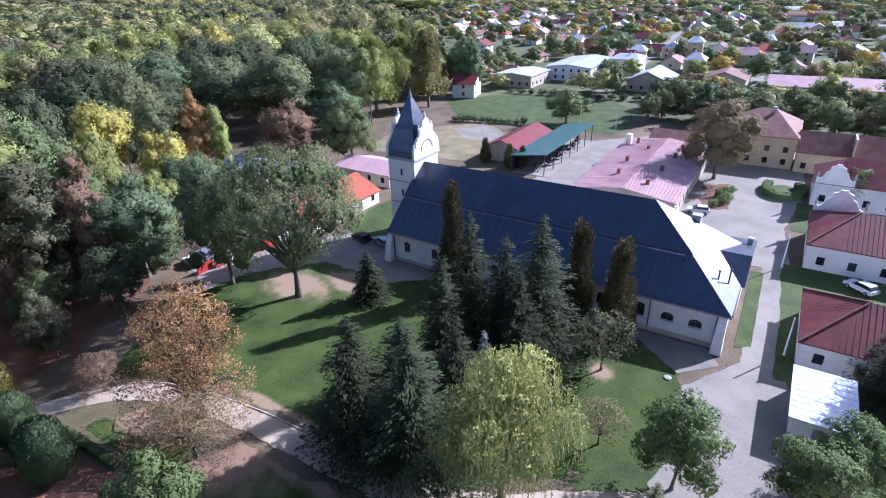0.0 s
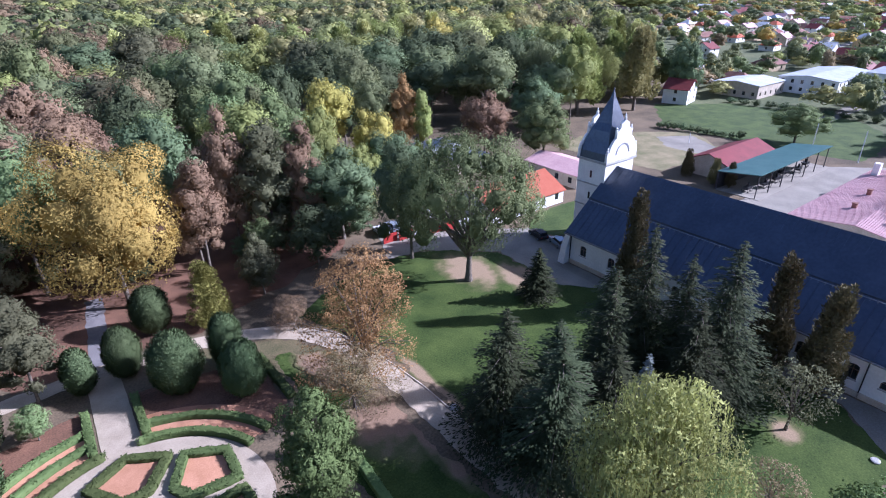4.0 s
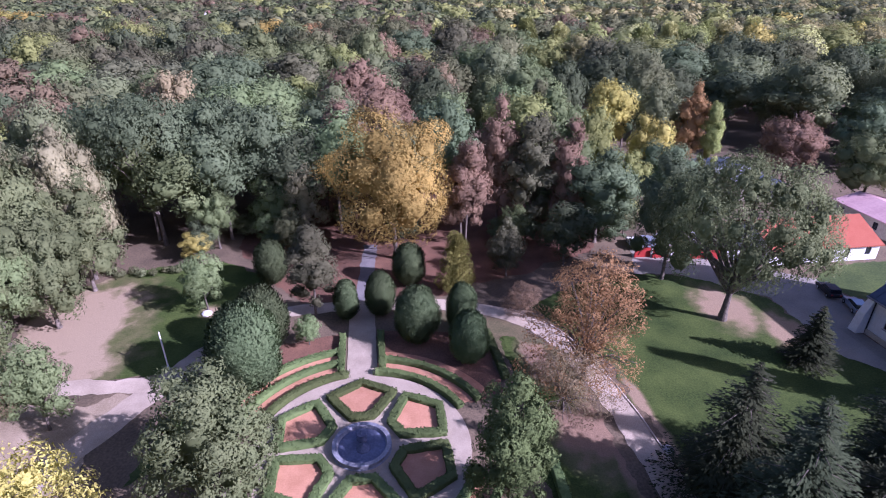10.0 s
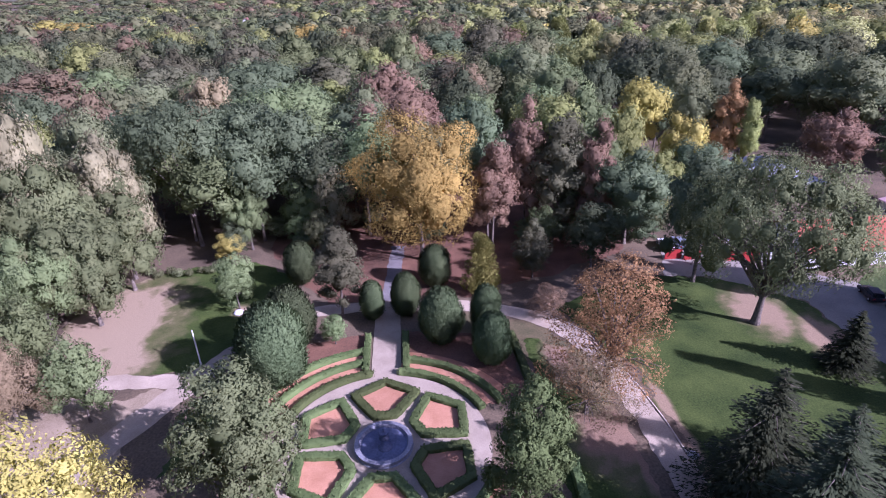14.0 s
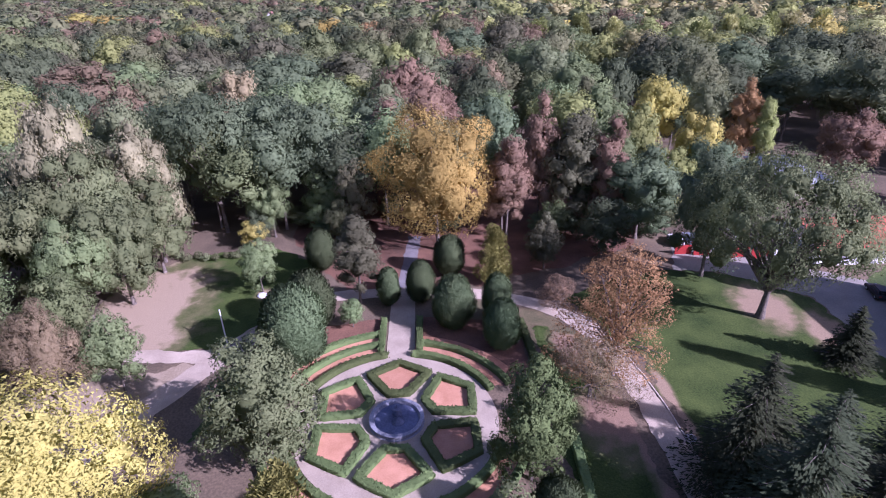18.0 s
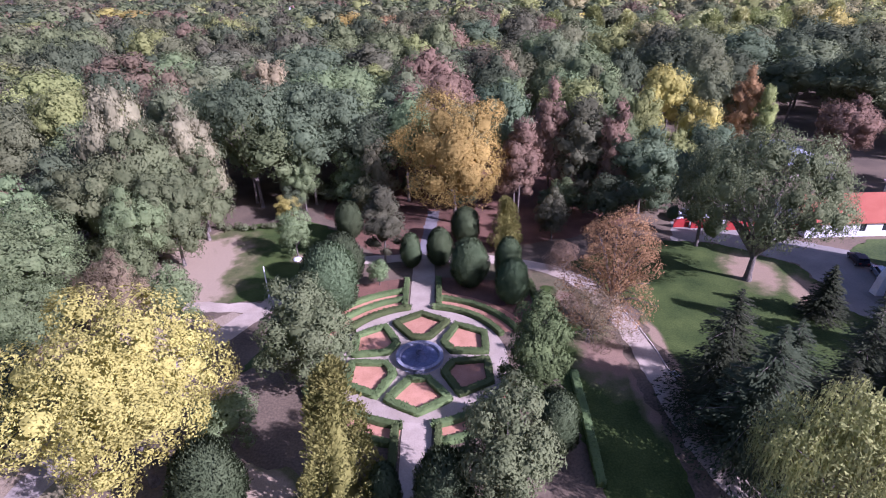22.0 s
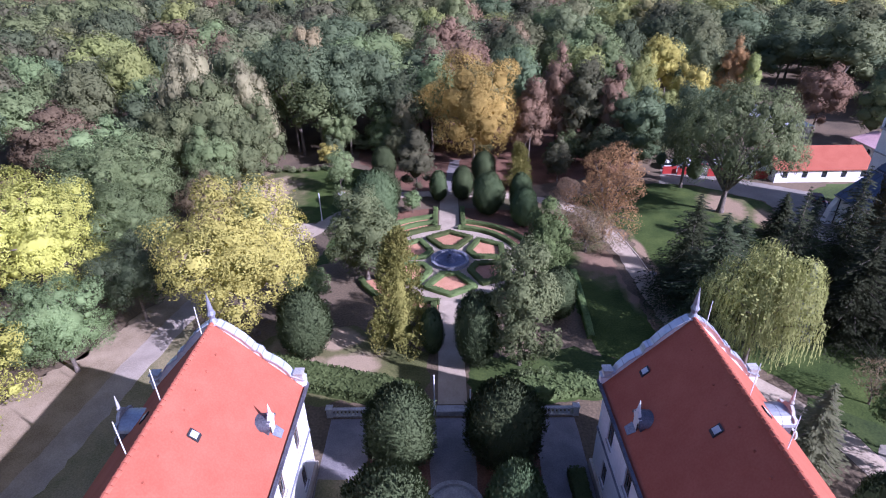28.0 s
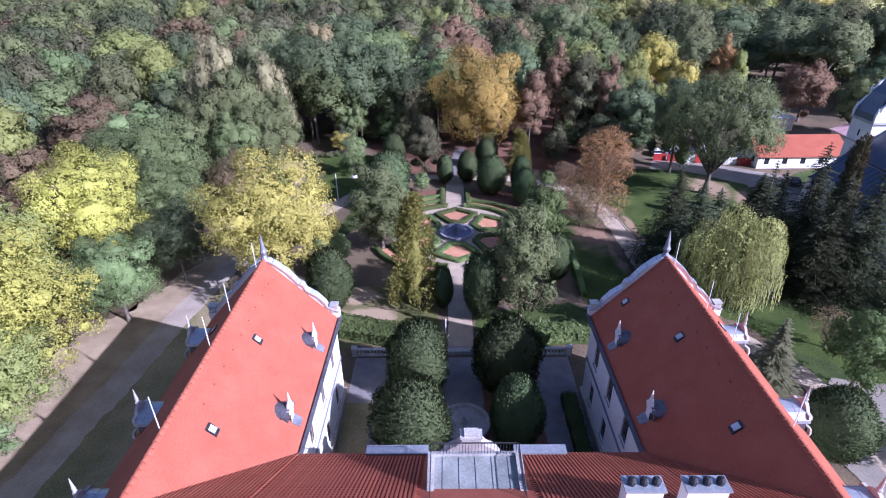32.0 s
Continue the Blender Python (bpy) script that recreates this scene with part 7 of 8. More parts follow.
# ---- houses ----
def house(label, x0, y0, x1, y1, eave, rise, along, wall_mat, roof_mat, hip=0.0, at=(0, 0, 0), turn=0, name="house", storeys=1, group="", win=True, chimney=True, over=0.4):
    """A house with walls, a gabled or hipped roof, windows on its long sides and a chimney."""
    h = thing(name, label, "house", group, at=at, turn=turn)
    t = 0.35
    gap = 5.2 if group else 3.6
    n_win = {"x": max(1, int((x1 - x0) / gap)), "y": max(1, int((y1 - y0) / gap))}
    zs = [1.0 + 2.9 * s for s in range(storeys)]

    def row(a, b, n):
        return [(a + (b - a) * (i + 0.5) / n - 0.55, a + (b - a) * (i + 0.5) / n + 0.55, z, z + 1.4) for i in range(n) for z in zs] if win else []
    hx, hy = row(x0, x1, n_win["x"]), row(y0, y1, n_win["y"])
    bm = bmesh.new()
    wall(bm, "y", y0, t, x0, x1, 0, eave, hx)
    wall(bm, "y", y1, -t, x0, x1, 0, eave, hx)
    wall(bm, "x", x0, t, y0 + t, y1 - t, 0, eave, hy)
    wall(bm, "x", x1, -t, y0 + t, y1 - t, 0, eave, hy)
    if not hip:
        if along == "y":
            m = (x0 + x1) / 2
            for y in (y0, y1 - t):
                loft(bm, [[(x0, q, eave), (x1, q, eave), (m, q, eave + rise - 0.2)] for q in (y, y + t)])
        else:
            m = (y0 + y1) / 2
            for x in (x0, x1 - t):
                loft(bm, [[(q, y0, eave), (q, y1, eave), (q, m, eave + rise - 0.2)] for q in (x, x + t)])
    part("wall", bm, wall_mat, h)
    if win:
        for ax, hs, lo, hi in (("y", hx, y0, y1), ("x", hy, x0, x1)):
            for q in hs:
                for face, s in ((lo, 1), (hi, -1)):
                    bm = bmesh.new()
                    a, b = sorted((face + s * 0.1, face + s * 0.16))
                    if ax == "y":
                        box(bm, q[0], a, q[2], q[1], b, q[3])
                    else:
                        box(bm, a, q[0], q[2], b, q[1], q[3])
                    part("window", bm, M_GLASS, h)
    o = over
    if hip:
        z = eave + 0.1
        if along == "y":
            m = (x0 + x1) / 2
            A, B = (m, y0 + hip, z + rise), (m, y1 - hip, z + rise)
            c = [(x0 - o, y0 - o, z), (x1 + o, y0 - o, z), (x1 + o, y1 + o, z), (x0 - o, y1 + o, z)]
            panels = [[c[0], c[1], A], [c[1], c[2], B, A], [c[2], c[3], B], [c[3], c[0], A, B]]
        else:
            m = (y0 + y1) / 2
            A, B = (x0 + hip, m, z + rise), (x1 - hip, m, z + rise)
            c = [(x0 - o, y0 - o, z), (x1 + o, y0 - o, z), (x1 + o, y1 + o, z), (x0 - o, y1 + o, z)]
            panels = [[c[0], c[1], B, A], [c[1], c[2], B], [c[2], c[3], A, B], [c[3], c[0], A]]
        for p in panels:
            bm = bmesh.new()
            slab(bm, p, 0.15)
            part("roof", bm, roof_mat, h)
    else:
        bm = bmesh.new()
        gable_roof(bm, x0, y0, x1, y1, eave + 0.1, rise, along, o)
        part("roof", bm, roof_mat, h)
    if chimney:
        cx_, cy_ = x0 + (x1 - x0) * 0.42, y0 + (y1 - y0) * 0.4
        part("chimney", boxes((cx_ - 0.35, cy_ - 0.35, eave, cx_ + 0.35, cy_ + 0.35, eave + rise + 0.7), (cx_ - 0.42, cy_ - 0.42, eave + rise + 0.7, cx_ + 0.42, cy_ + 0.42, eave + rise + 0.82)), M_STONE, h)
    return h


def curled_gable(h, x, half_w, yc, z0, z1):
    """A curved parapet gable in the plane of x."""
    k = (z1 - z0)
    prof = [(1, 0), (1, 0.35), (0.92, 0.4), (0.85, 0.3), (0.7, 0.38), (0.55, 0.62), (0.42, 0.68), (0.38, 0.85), (0.2, 0.9), (0.12, 1.0), (0, 0.97)]
    prof = prof + [(-u, v) for u, v in prof[-2::-1]]
    bm = bmesh.new()
    loft(bm, [[(q, yc + u * half_w, z0 + v * k) for u, v in prof] for q in (x, x + 0.4)])
    part("curled_gable", bm, M_WHITE, h, "white curved parapet gable")
    for u in (-0.95, 0.95):
        bm = bmesh.new()
        lathe(bm, [(0.22, z0 + 0.36 * k), (0.22, z0 + 0.5 * k), (0.1, z0 + 0.52 * k), (0.18, z0 + 0.58 * k), (0.02, z0 + 0.64 * k)], x + 0.2, yc + u * half_w, 8)
        part("finial", bm, M_STONE, h)


def ribs(h, x0, x1, y_front, y_back, eave, rise, hip):
    """Raised rows of tiles down the slopes of a hipped roof, and round tiles on its hips."""
    m = (x0 + x1) / 2
    zt, ze = eave + 0.14 + rise, eave + 0.14
    for i in range(1, 40):
        y = y_front - i * 0.62
        if y < y_back:
            break
        t = min(1.0, (y_front - y) / hip)
        bm = bmesh.new()
        slab(bm, [(x0 - 0.38, y, ze), (x0 - 0.38, y + 0.12, ze), (x0 + (m - x0) * t, y + 0.12, ze + rise * t), (x0 + (m - x0) * t, y, ze + rise * t)], 0.08)
        part("tile_ridge", bm, M_TILE2, h)
    n = int((x1 - x0) / 0.62)
    for i in range(1, n):
        x = x0 + i * 0.62
        t = min(1.0, 2 * min(x - x0, x1 - x) / (x1 - x0))
        bm = bmesh.new()
        slab(bm, [(x, y_front + 0.38, ze), (x + 0.12, y_front + 0.38, ze), (x + 0.12, y_front - hip * t, ze + rise * t), (x, y_front - hip * t, ze + rise * t)], 0.08)
        part("tile_ridge", bm, M_TILE2, h)
    for xe in (x0 - 0.35, x1 + 0.35):
        P = Vector((xe, y_front + 0.35, ze + 0.02))
        Q = Vector((m, y_front - hip, zt + 0.02))
        d = (Q - P).normalized()
        side = d.cross(Vector((0, 0, 1))).normalized() * 0.16
        up = Vector((0, 0, 0.14))
        bm = bmesh.new()
        loft(bm, [[p - side, p - side * 0.6 + up, p + side * 0.6 + up, p + side] for p in (P, Q)])
        part("hip_ridge", bm, M_BROWNROOF, h)


h = house("white single-storey gatehouse with a dark red tiled roof", 97, -76, 112, -47.4, 4.2, 3.6, "y", M_WHITE, M_TILE2, 6, name="gatehouse", chimney=False)
curled_gable(h, 112.0, 3.8, -51.2, 4.0, 8.9)
ribs(h, 97, 112, -47.4, -72, 4.2, 3.6, 6)
h = house("low white house with a red hipped tile roof", 68.6, -64, 82, -47.6, 3.5, 3.5, "y", M_WHITE, M_TILE2, 6, name="lodge")
ribs(h, 68.6, 82, -47.6, -60, 3.5, 3.5, 6)
h = house("white outbuilding with a curled gable and dark red roof", 128, -80, 140, -47.4, 4.8, 4.0, "y", M_WHITE, M_TILE2, 5, name="outbuilding", chimney=False)
curled_gable(h, 127.6, 3.2, -50.6, 4.4, 9.0)
house("pale yellow two-storey house with a brown hipped roof", 151, -43, 171, -27.5, 7.4, 4.6, "y", M_YELLOW, M_BROWNROOF, 6, name="yellow_house", storeys=2)
h = house("long pale yellow wing with a red-brown tiled roof", 150, -120, 161, -43.4, 5.0, 3.6, "y", M_YELLOW, M_BROWNROOF, 0, name="yellow_wing")
for y in (-54, -66, -80):
    part("fire_wall", boxes((149.6, y - 0.2, 5, 155.5, y + 0.2, 8.9)), M_PLINTH, h)
h = house("long low building with a faded pink sheet roof", 106.5, -25.6, 147.5, -5.2, 3.7, 1.5, "x", M_PLINTH, M_PINKROOF, 0, name="workshop", chimney=False)
for x, y in ((112, -19), (116, -12), (122, -19.5), (126, -11), (133, -20), (137, -13), (141, -20), (143, -9)):
    part("roof_vent", boxes((x - 0.35, y - 0.35, 4.3, x + 0.35, y + 0.35, 5.7), (x - 0.45, y - 0.45, 5.7, x + 0.45, y + 0.45, 5.8)), M_BROWNROOF, h)
part("chimney", boxes((142, -7.4, 4, 143.4, -6.2, 6.6)), M_WHITE, h)
for i in range(68):
    x = 106.4 + i * 0.61
    bm = bmesh.new()
    for y, m in ((-26.0, -15.4), (-4.8, -15.4)):
        slab(bm, [(x, y, 3.8), (x + 0.09, y, 3.8), (x + 0.09, m, 5.37), (x, m, 5.37)], 0.06)
    part("roof_rib", bm, M_PINKROOF, h)
shed = thing("shed", "small white flat-roofed shed with a metal sheet roof", "shed")
part("wall", boxes((55.2, -52.6, 0, 63.7, -47.5, 2.75)), M_WHITE, shed)
bm = bmesh.new()
slab(bm, [(54.8, -53.0, 2.95), (64.1, -53.0, 3.1), (64.1, -47.1, 3.1), (54.8, -47.1, 2.95)], 0.15)
part("roof", bm, M_SHEET, shed, "bright metal sheet with seams")
for i in range(9):
    x = 55.6 + i * 1.0
    part("roof_seam", boxes((x, -52.9, 2.97, x + 0.04, -47.2, 2.988 + 0.0161 * i)), M_SHEET, shed)
part("door", boxes((55.16, -50.6, 0.05, 55.22, -49.4, 2.1)), M_ZINC, shed)
shelter = thing("machine_shelter", "open shelter with a green sheet roof on steel posts", "shelter")
bm = bmesh.new()
slab(bm, [(119.6, 6.2, 5.4), (155.2, 6.2, 5.4), (155.2, 15.4, 4.2), (119.6, 15.4, 4.2)], 0.15)
part("roof", bm, M_GREENROOF, shelter)
for i in range(7):
    x = 120 + i * 5.7
    part("post", boxes((x, 6.6, 0, x + 0.18, 6.78, 5.3)), M_DARK, shelter)
    bm = bmesh.new()
    slab(bm, [(x, 6.7, 5.2), (x + 0.12, 6.7, 5.2), (x + 0.12, 15.0, 4.1), (x, 15.0, 4.1)], 0.3)
    part("rafter", bm, M_DARK, shelter)
# Near-black wall and grey floor: the shade under the roof, put into colour.
part("back_wall", boxes((119.6, 15.0, 0, 155.2, 15.3, 4.0)), M_DARK, shelter)
part("floor_slab", boxes((119.4, 5.4, 0, 155.4, 15.0, 0.12)), M_ASPHALT, shelter)
r7 = np.random.default_rng(77)
for i in range(6):
    c = thing("farm_implement", "dark farm implement with spoked wheels under the shelter", "implement", "implements", at=(123 + i * 5.6, 9.2 + r7.uniform(-1, 1), 0.12), turn=r7.uniform(-30, 30))
    part("chassis", boxes((-1.2, -0.5, 0.7, 1.2, 0.5, 1.2), (-0.2, -0.2, 1.2, 0.2, 0.2, 2.1)), M_DARK, c)
    for s in (-0.8, 0.8):
        for u in (-0.6, 0.6):
            bm = bmesh.new()
            for k in range(16):
                a0, a1 = k * math.pi / 8, (k + 1) * math.pi / 8
                box(bm, s + 0.6 * math.cos(a0) - 0.06, u - 0.05, 0.66 + 0.6 * math.sin(a0) - 0.06, s + 0.6 * math.cos(a0) + 0.06, u + 0.05, 0.66 + 0.6 * math.sin(a0) + 0.06)
            part("wheel", bm, M_DARK, c)
house("low barn with a bright red sheet roof", 126, 15.8, 148, 26.5, 3.4, 2.2, "x", M_PLINTH, M_REDROOF, 0, name="barn", chimney=False, win=False)
house("low white house with a red tiled roof beside the car park", 67.5, 31.2, 87.5, 43.5, 2.9, 2.9, "x", M_WHITE, M_TILE, 0, name="small_house", chimney=False)
house("long low building with a faded pinkish roof", 95.5, 34.5, 106, 50.5, 3.2, 1.4, "y", M_PLINTH, M_PINKROOF, 0, name="storehouse", chimney=False)
house("low hall with a pale grey hipped roof behind trees", 81.5, 60, 91.5, 80, 3.4, 1.5, "y", M_PLINTH, M_GREYROOF, 4, name="hall", chimney=False, win=False)
wl = thing("red_wall", "red-painted boarding along the car park", "fence")
for i in range(7):
    part("board", boxes((46.5 + i * 3.0, 37.0 - i * 0.6, 0, 49.4 + i * 3.0, 37.15 - i * 0.6, 1.7)), M_RED if i % 3 != 2 else M_WHITE, wl)
house("brick store with a brown roof behind the pink workshop", 151, -22, 160, -10, 3.4, 2.2, "y", M_PLINTH, M_BROWNROOF, 0, name="brick_store", chimney=False)

house("tall white building with a dark roof above the wood", -113, 400, -105, 409, 20, 5, "y", M_WHITE, M_BROWNROOF, 0, name="white_building", storeys=4, chimney=False)
# town beyond the yard
house("large white hall with a pale flat-pitched roof", 250, 40, 288, 62, 6, 1.2, "x", M_WHITE, M_GREYROOF, 0, name="factory_hall", storeys=2, chimney=False)
house("grey hall with a pale sheet roof", 226, 58, 247, 76, 5, 1.0, "x", M_PLINTH, M_GREYROOF, 0, name="factory_hall", chimney=False)
house("grey-roofed barn with a light stripe", 236, 4, 256, 20, 4.5, 3.5, "x", M_PLINTH, M_GREYROOF, 0, name="grey_barn", chimney=False)
for y0, y1 in ((-66, -30), (-110, -70)):
    house("long hall with a faded red-brown roof", 240, y0, 256, y1, 5, 2.6, "y", M_PLINTH, M_PINKROOF, 0, name="long_hall", chimney=False)
house("reddish barn beside the rubble heaps", 252, -22, 268, -6, 4.2, 2.8, "x", M_PLINTH, M_BROWNROOF, 0, name="red_barn", chimney=False)
house("white two-storey town house", 276, 26, 290, 40, 7, 2, "y", M_WHITE, M_GREYROOF, 3, name="town_house", storeys=2)
roofs = (M_TILE2, M_BROWNROOF, M_GREYROOF, M_PINKROOF, M_TILE, M_BROWNROOF, M_GREYROOF, M_TILE2)
walls = (M_WHITE, M_YELLOW, M_WHITE, M_PLINTH, M_WHITE, M_WHITE, M_YELLOW, M_PLINTH)
words = ("dark red", "brown", "pale grey", "faded pink", "orange-red", "brown", "pale grey", "dark red")
proto = []
for i in range(8):
    a, b = 5.5 + 0.6 * (i % 3), 4.5 + 0.5 * (i % 2)
    proto.append(house(f"small town house with a {words[i]} roof", -a, -b, a, b, 3.2 if i % 3 else 5.6, 3.0, "x" if i % 2 else "y", walls[i], roofs[i], 3.0 if i in (1, 4, 6) else 0, name="town_house", storeys=1 if i % 3 else 2, group="houses of the town", over=0.5))
tr = np.random.default_rng(5)
spots = []
for gx in np.arange(205, 640, 24):
    for gy in np.arange(-170, 330, 19):
        x, y = gx + tr.uniform(-7, 7), gy + tr.uniform(-5, 5)
        if y > 70 + (x - 190) * 0.62 or y < -0.3 * x - 20 or tr.random() < 0.42:
            continue
        if x < 295 and -118 < y < 74:
            continue
        spots.append((x, y))
for i, (x, y) in enumerate(spots[:230]):
    m = pose(x, y, 0, 0, 0, tr.choice([0, 90, 180]) + tr.normal(0, 6))
    if i < 8:
        proto[i].matrix_basis = m
    else:
        copy_thing(proto[i % 8], m)
garden_templates = []
for i in range(3):
    V, F, C, R = billow(260 + i, 20, 15, 3, 12, 700, 0.9, 0.44, 5, 0.66, nu=6, nv=4)
    garden_templates.append((V, F, SOFT[0]))
Vs, Fs, Ss, Ns, base = [], [], [], [], 0
for i in range(4600):
    x, y = 192 + 1500 * tr.random() ** 1.7, tr.uniform(-400, 900)
    if y > 78 + (x - 190) * 0.75 or y < -0.3 * x - 40 or (x < 218 and 0 < y < 80) or any(abs(x - a) < 7 and abs(y - b) < 6.5 for a, b in spots):
        continue
    if 220 < x < 295 and (38 < y < 80 or 0 < y < 24 or -112 < y < -28 and 236 < x < 260 or -24 < y < -4 and 250 < x < 270):
        continue
    V, F, soft = garden_templates[tr.integers(3)] if x < 340 else faint[tr.integers(4)]
    far_off = 1 + max(0, x - 500) / 500
    k, kz = tr.uniform(0.4, 1.0) * far_off, tr.uniform(0.3, 0.7)
    Vs.append(V * [k, k, kz] - [0, 0, 1.2 * kz] + [x, y, 0])
    Fs.append(F + base)
    base += len(V)
    Ns.append(soft)
    # Mostly olive and lime, their own tone, also paler to stand for haze.
    Ss.append(np.full(len(F), tr.choice([0, 1, 1, 2, 2, 2, 2, 3, 3, 5, 8, 9])))
tagged(new("town_trees", fast_mesh("town_trees", np.concatenate(Vs), np.concatenate(Fs), [LEAF[k] for k in SHADES], slots=np.concatenate(Ss), normals=np.concatenate(Ns))), "garden trees and shrubs between the town houses", "trees", kind="stuff")
patch("town_ground", [(196, 14), (196, 72), (420, 240), (900, 500), (2400, 1400), (2400, -900), (200, -200), (172, -90), (172, -46)], 0.02, M_GARDEN, "gardens and grass between the town houses", "ground", 0.5, 8)
# the rest of the town, houses too far off to tell apart
Vs, Fs, Ss, base = [], [], [], 0
for i in range(620):
    x, y = 630 + 900 * tr.random(), tr.uniform(-420, 760)
    if y > 60 + (x - 190) * 0.62 or y < -0.3 * x - 20:
        continue
    w, l, e_, h_ = tr.uniform(4, 6), tr.uniform(6, 10), tr.uniform(3, 5), tr.uniform(3, 4)
    turn = tr.choice([0, math.pi / 2]) + tr.normal(0, 0.1)
    cs, sn = math.cos(turn), math.sin(turn)
    V = np.array([(-w, -l, 0), (w, -l, 0), (w, l, 0), (-w, l, 0), (-w, -l, e_), (w, -l, e_), (w, l, e_), (-w, l, e_), (0, -l, e_ + h_), (0, l, e_ + h_),
                  (-w - 0.5, -l - 0.4, e_ - 0.2), (-w - 0.5, l + 0.4, e_ - 0.2), (w + 0.5, l + 0.4, e_ - 0.2), (w + 0.5, -l - 0.4, e_ - 0.2), (0, -l - 0.4, e_ + h_ + 0.15), (0, l + 0.4, e_ + h_ + 0.15)])
    Vs.append(np.stack([V[:, 0] * cs - V[:, 1] * sn + x, V[:, 0] * sn + V[:, 1] * cs + y, V[:, 2]], 1))
    Fs.append(np.array([(0, 1, 5, 4), (1, 2, 6, 5), (2, 3, 7, 6), (3, 0, 4, 7), (4, 5, 8, 8), (6, 7, 9, 9), (10, 14, 15, 11), (14, 13, 12, 15)]) + base)
    base += 16
    Ss.append([tr.integers(2)] * 6 + [2 + tr.integers(4)] * 2)
Fs = np.concatenate(Fs)
Ss = np.concatenate(Ss)
Fs = np.concatenate([Fs[:, [0, 1, 2]], Fs[:, [0, 2, 3]]])
Ss = np.concatenate([Ss, Ss])
live = (Fs[:, 0] != Fs[:, 1]) & (Fs[:, 1] != Fs[:, 2]) & (Fs[:, 0] != Fs[:, 2])
tagged(new("far_town", fast_mesh("far_town", np.concatenate(Vs), Fs[live], [M_WHITE, M_YELLOW, M_BROWNROOF, M_GREYROOF, M_TILE2, M_BROWNROOF], slots=Ss[live])), "pale gabled houses of the far town", "houses", kind="stuff")
for y in (-120, -28, 27, 90):
    strip("street", [(200, y), (330, y + 8), (640, y + 40)], 5, 0.05, M_ASPHALT, "grey town street", "road")


# ---- bushes, hedges, cars, poles ----
def bush_row(points, r0, label, colour="green", h=1.6):
    for x, y in points:
        plant("bush", colour, x, y, h * r7.uniform(0.8, 1.25), r0 * r7.uniform(0.8, 1.2), "bushes", label)


bush_row([(160 + i * 0.5, 56 - i * 2.3) for i in range(11)], 3.2, "in the hedge by the meadow", "dark", 2.2)
bush_row([(217 - i * 0.3, 6 + i * 4.6) for i in range(13)], 4.0, "in the hedge behind the meadow", "dark", 2.4)
bush_row([(-40 + i * 1.7, 41.5 + r7.uniform(-0.8, 0.8)) for i in range(8)], 1.9, "beside the clearing", "olive", 1.3)
bush_row([(118 + i * 2.2, -31 - (i % 3)) for i in range(6)], 2.4, "in the yard bed", "green", 1.8)
hedge([(-21.6, -25.4), (-16.2, -27.2), (-10.5, -28.8), (-4.4, -30.6)], 3.4, 1.5, False, "broad dense clipped hedge below the terrace", 0.42)
hedge([(5.6, -29.6), (9.5, -29.4), (14, -28.8), (20, -29.4)], 2.6, 1.3, False, "broad clipped hedge below the terrace", 0.4)
bush_row([(8.5 + i * 1.9, -27.4 + r7.uniform(-0.6, 0.6)) for i in range(5)], 2.4, "on the terrace bank", "green", 1.5)
hedge([(134 + 5.5 * math.cos(a * 0.26), -42.5 + 3.4 * math.sin(a * 0.26)) for a in range(4, 22)], 1.6, 1.3, False, "curved clipped hedge round a grass island")
patch("grass_oval", [(134 + 4.6 * math.cos(a * 0.42), -42.5 + 2.7 * math.sin(a * 0.42)) for a in range(15)], 0.07, M_LAWN, "small oval lawn in the yard", "lawn", 0.1)
patch("yard_bed", [(116, -29), (131, -27.5), (134, -32), (118, -34)], 0.07, M_LITTER, "planted bed in the yard", "lawn", 0.4)


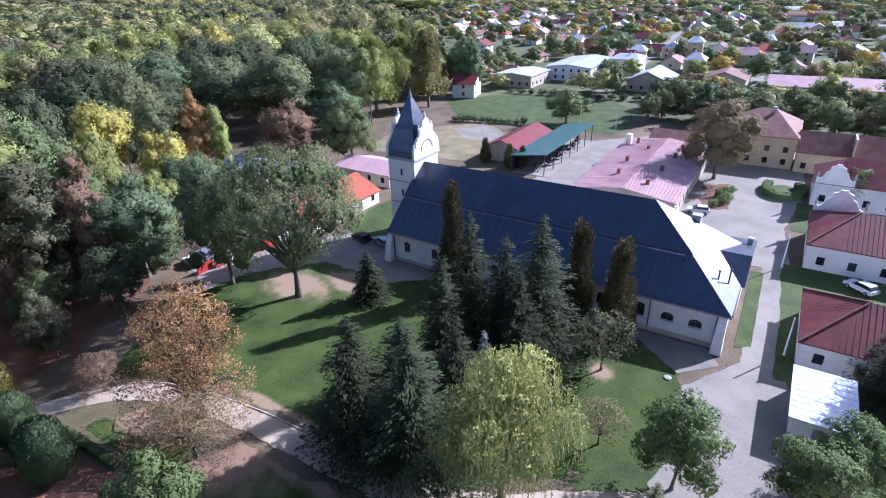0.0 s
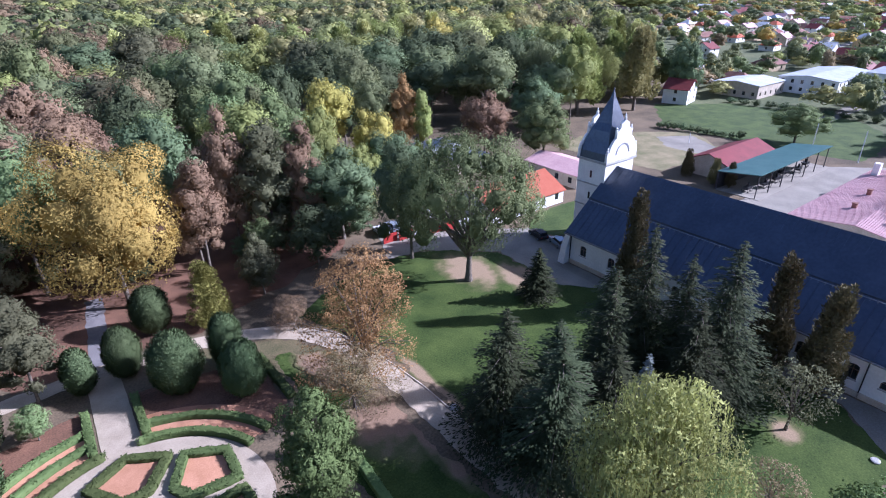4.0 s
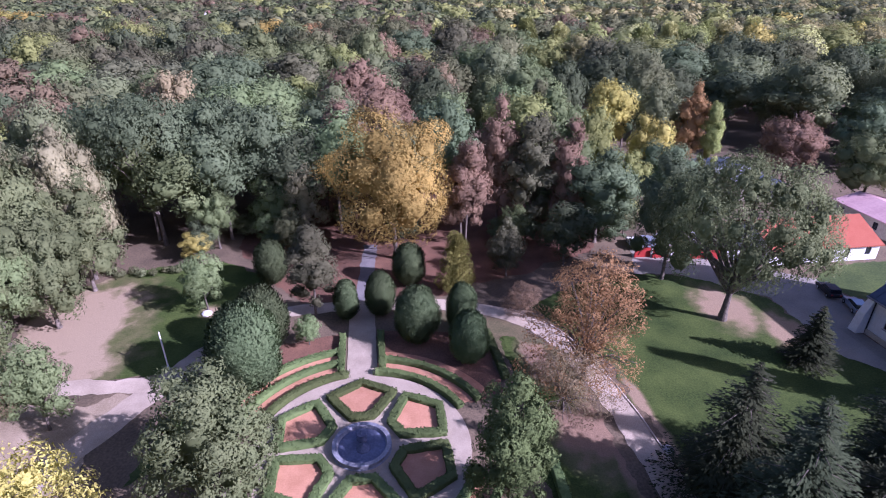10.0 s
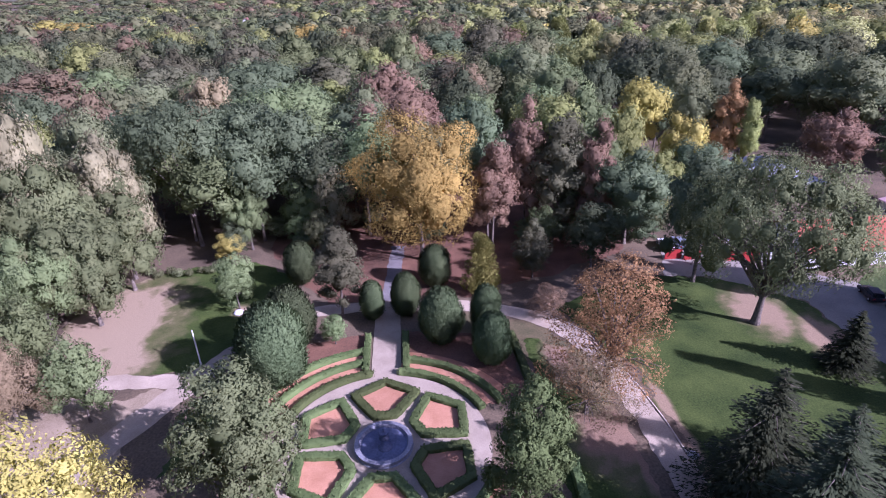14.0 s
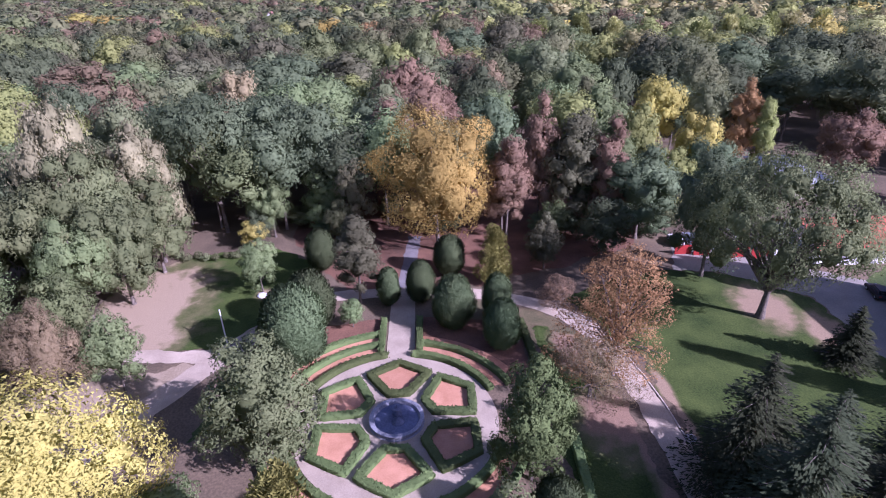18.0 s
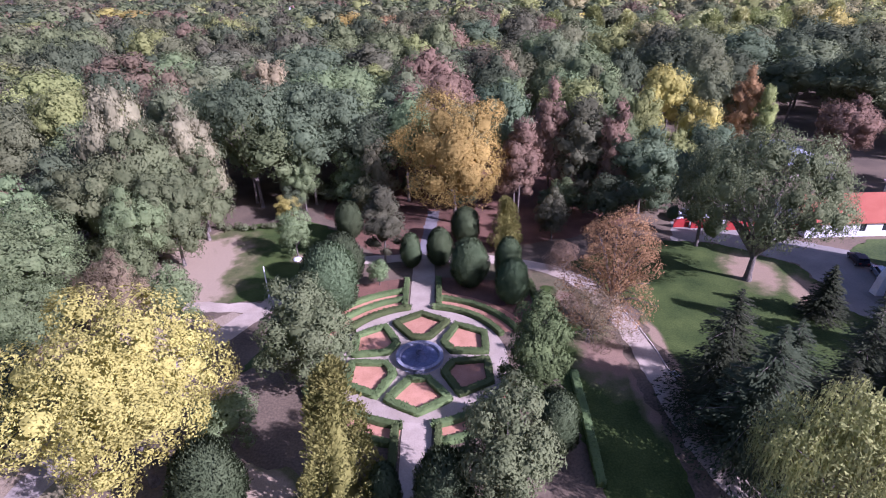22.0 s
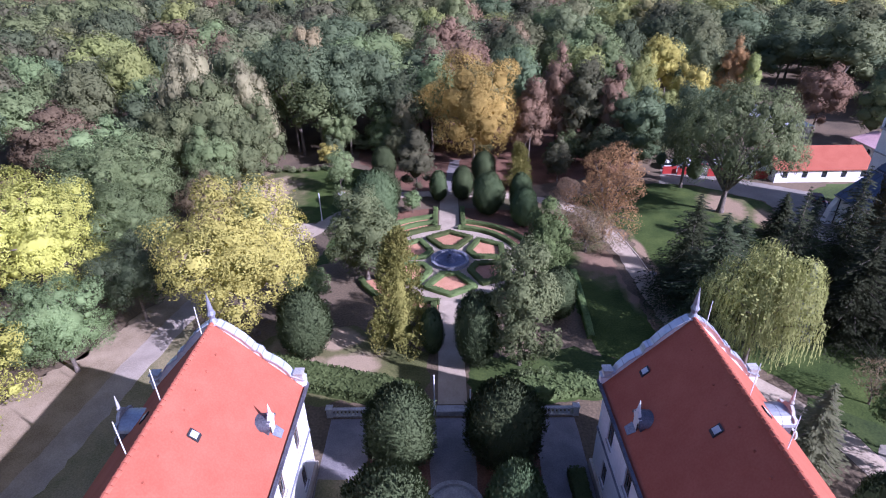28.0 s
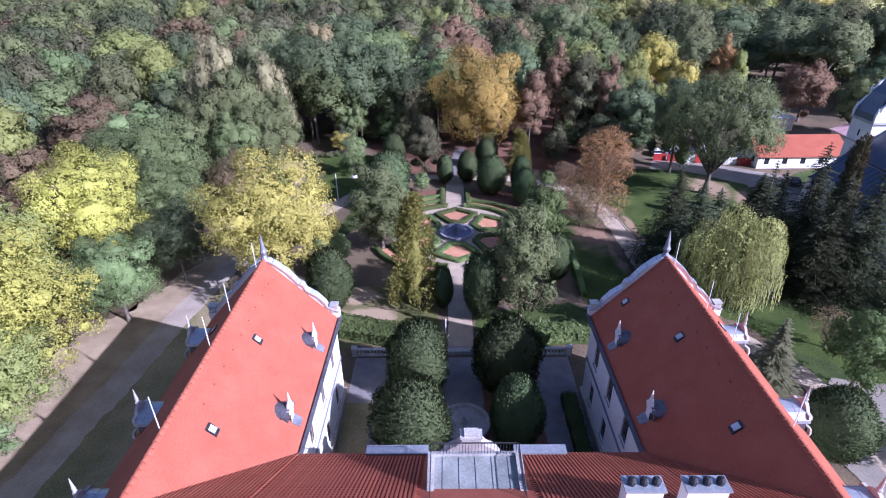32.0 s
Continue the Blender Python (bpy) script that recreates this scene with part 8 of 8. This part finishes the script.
def car(x, y, turn, paint, label):
    c = thing("car", label, "car", at=(x, y, 0.05), turn=turn)
    bm = bmesh.new()
    ring = lambda w, z, pts: [(px, w, z) for px, z in pts]
    side = [(-2.15, 0.35), (-2.2, 0.75), (-2.1, 0.98), (-1.1, 1.02), (0.9, 1.0), (1.9, 0.88), (2.15, 0.68), (2.15, 0.35)]
    loft(bm, [[(px, -0.82, z) for px, z in side], [(px * 1.0, -0.88, z * 0.98) for px, z in side], [(px, 0.88, z * 0.98) for px, z in side], [(px, 0.82, z) for px, z in side]])
    part("body", bm, paint, c)
    bm = bmesh.new()
    cab = [(-2.0, 1.0), (-1.7, 1.42), (-1.2, 1.5), (0.1, 1.47), (0.95, 1.0)]
    loft(bm, [[(px, -0.78, z) for px, z in cab], [(px, 0.78, z) for px, z in cab]])
    part("cabin", bm, M_GLASS, c, "dark glazed cabin")
    part("roof", boxes((-1.72, -0.7, 1.44, 0.15, 0.7, 1.54)), paint, c)
    for a in (-0.8, 0.8):
        for b in (-1.35, 1.35):
            bm = bmesh.new()
            loft(bm, [[(b + 0.31 * math.cos(q * math.pi / 7), a + s, 0.31 + 0.31 * math.sin(q * math.pi / 7)) for q in range(14)] for s in (-0.1, 0.1)])
            w = part("wheel", bm, M_RUBBER, c)
            bm = bmesh.new()
            loft(bm, [[(b + 0.18 * math.cos(q * math.pi / 5), a + s * 0.9, 0.31 + 0.18 * math.sin(q * math.pi / 5)) for q in range(10)] for s in (-0.12, 0.12)])
            part("rim", bm, M_ZINC, w)
    for a in (-0.6, 0.6):
        part("headlight", boxes((2.1, a - 0.17, 0.62, 2.18, a + 0.17, 0.76)), M_GREYROOF, c)
        part("tail_light", boxes((-2.22, a - 0.15, 0.7, -2.14, a + 0.15, 0.86)), M_RED, c)


car(113.2, -28.9, 100, M_CAR, "white estate car parked in the asphalt yard")
car(93.0, -54.8, 50, M_CAR, "white hatchback parked beside the gatehouse")
car(70.9, 17.3, 70, M_BLUECAR, "silver-blue car parked by the church tower")
car(70.5, 21.8, 75, M_DARK, "black car parked by the church tower")
for i in range(5):
    car(48.5 + i * 2.9, 41.5 + i * 0.4, 85, (M_CAR, M_BLUECAR, M_CAR, M_DARK, M_CAR)[i], "parked car under trees at the car park")
for x, y, h_ in ((95.5, -44.6, 6.0), (70.2, -46.4, 5.5), (165, 14, 8), (165, 3, 8), (150, 40, 3)):
    p = thing("utility_pole", "slender pale utility pole beside the drive", "pole", "utility poles", at=(x, y, 0))
    bm = bmesh.new()
    lathe(bm, [(0.12, 0), (0.08, h_), (0.02, h_ + 0.1)], sides=8)
    part("shaft", bm, M_PIPE, p)
    part("foot", boxes((-0.2, -0.2, 0, 0.2, 0.2, 0.15)), M_STONE, p)
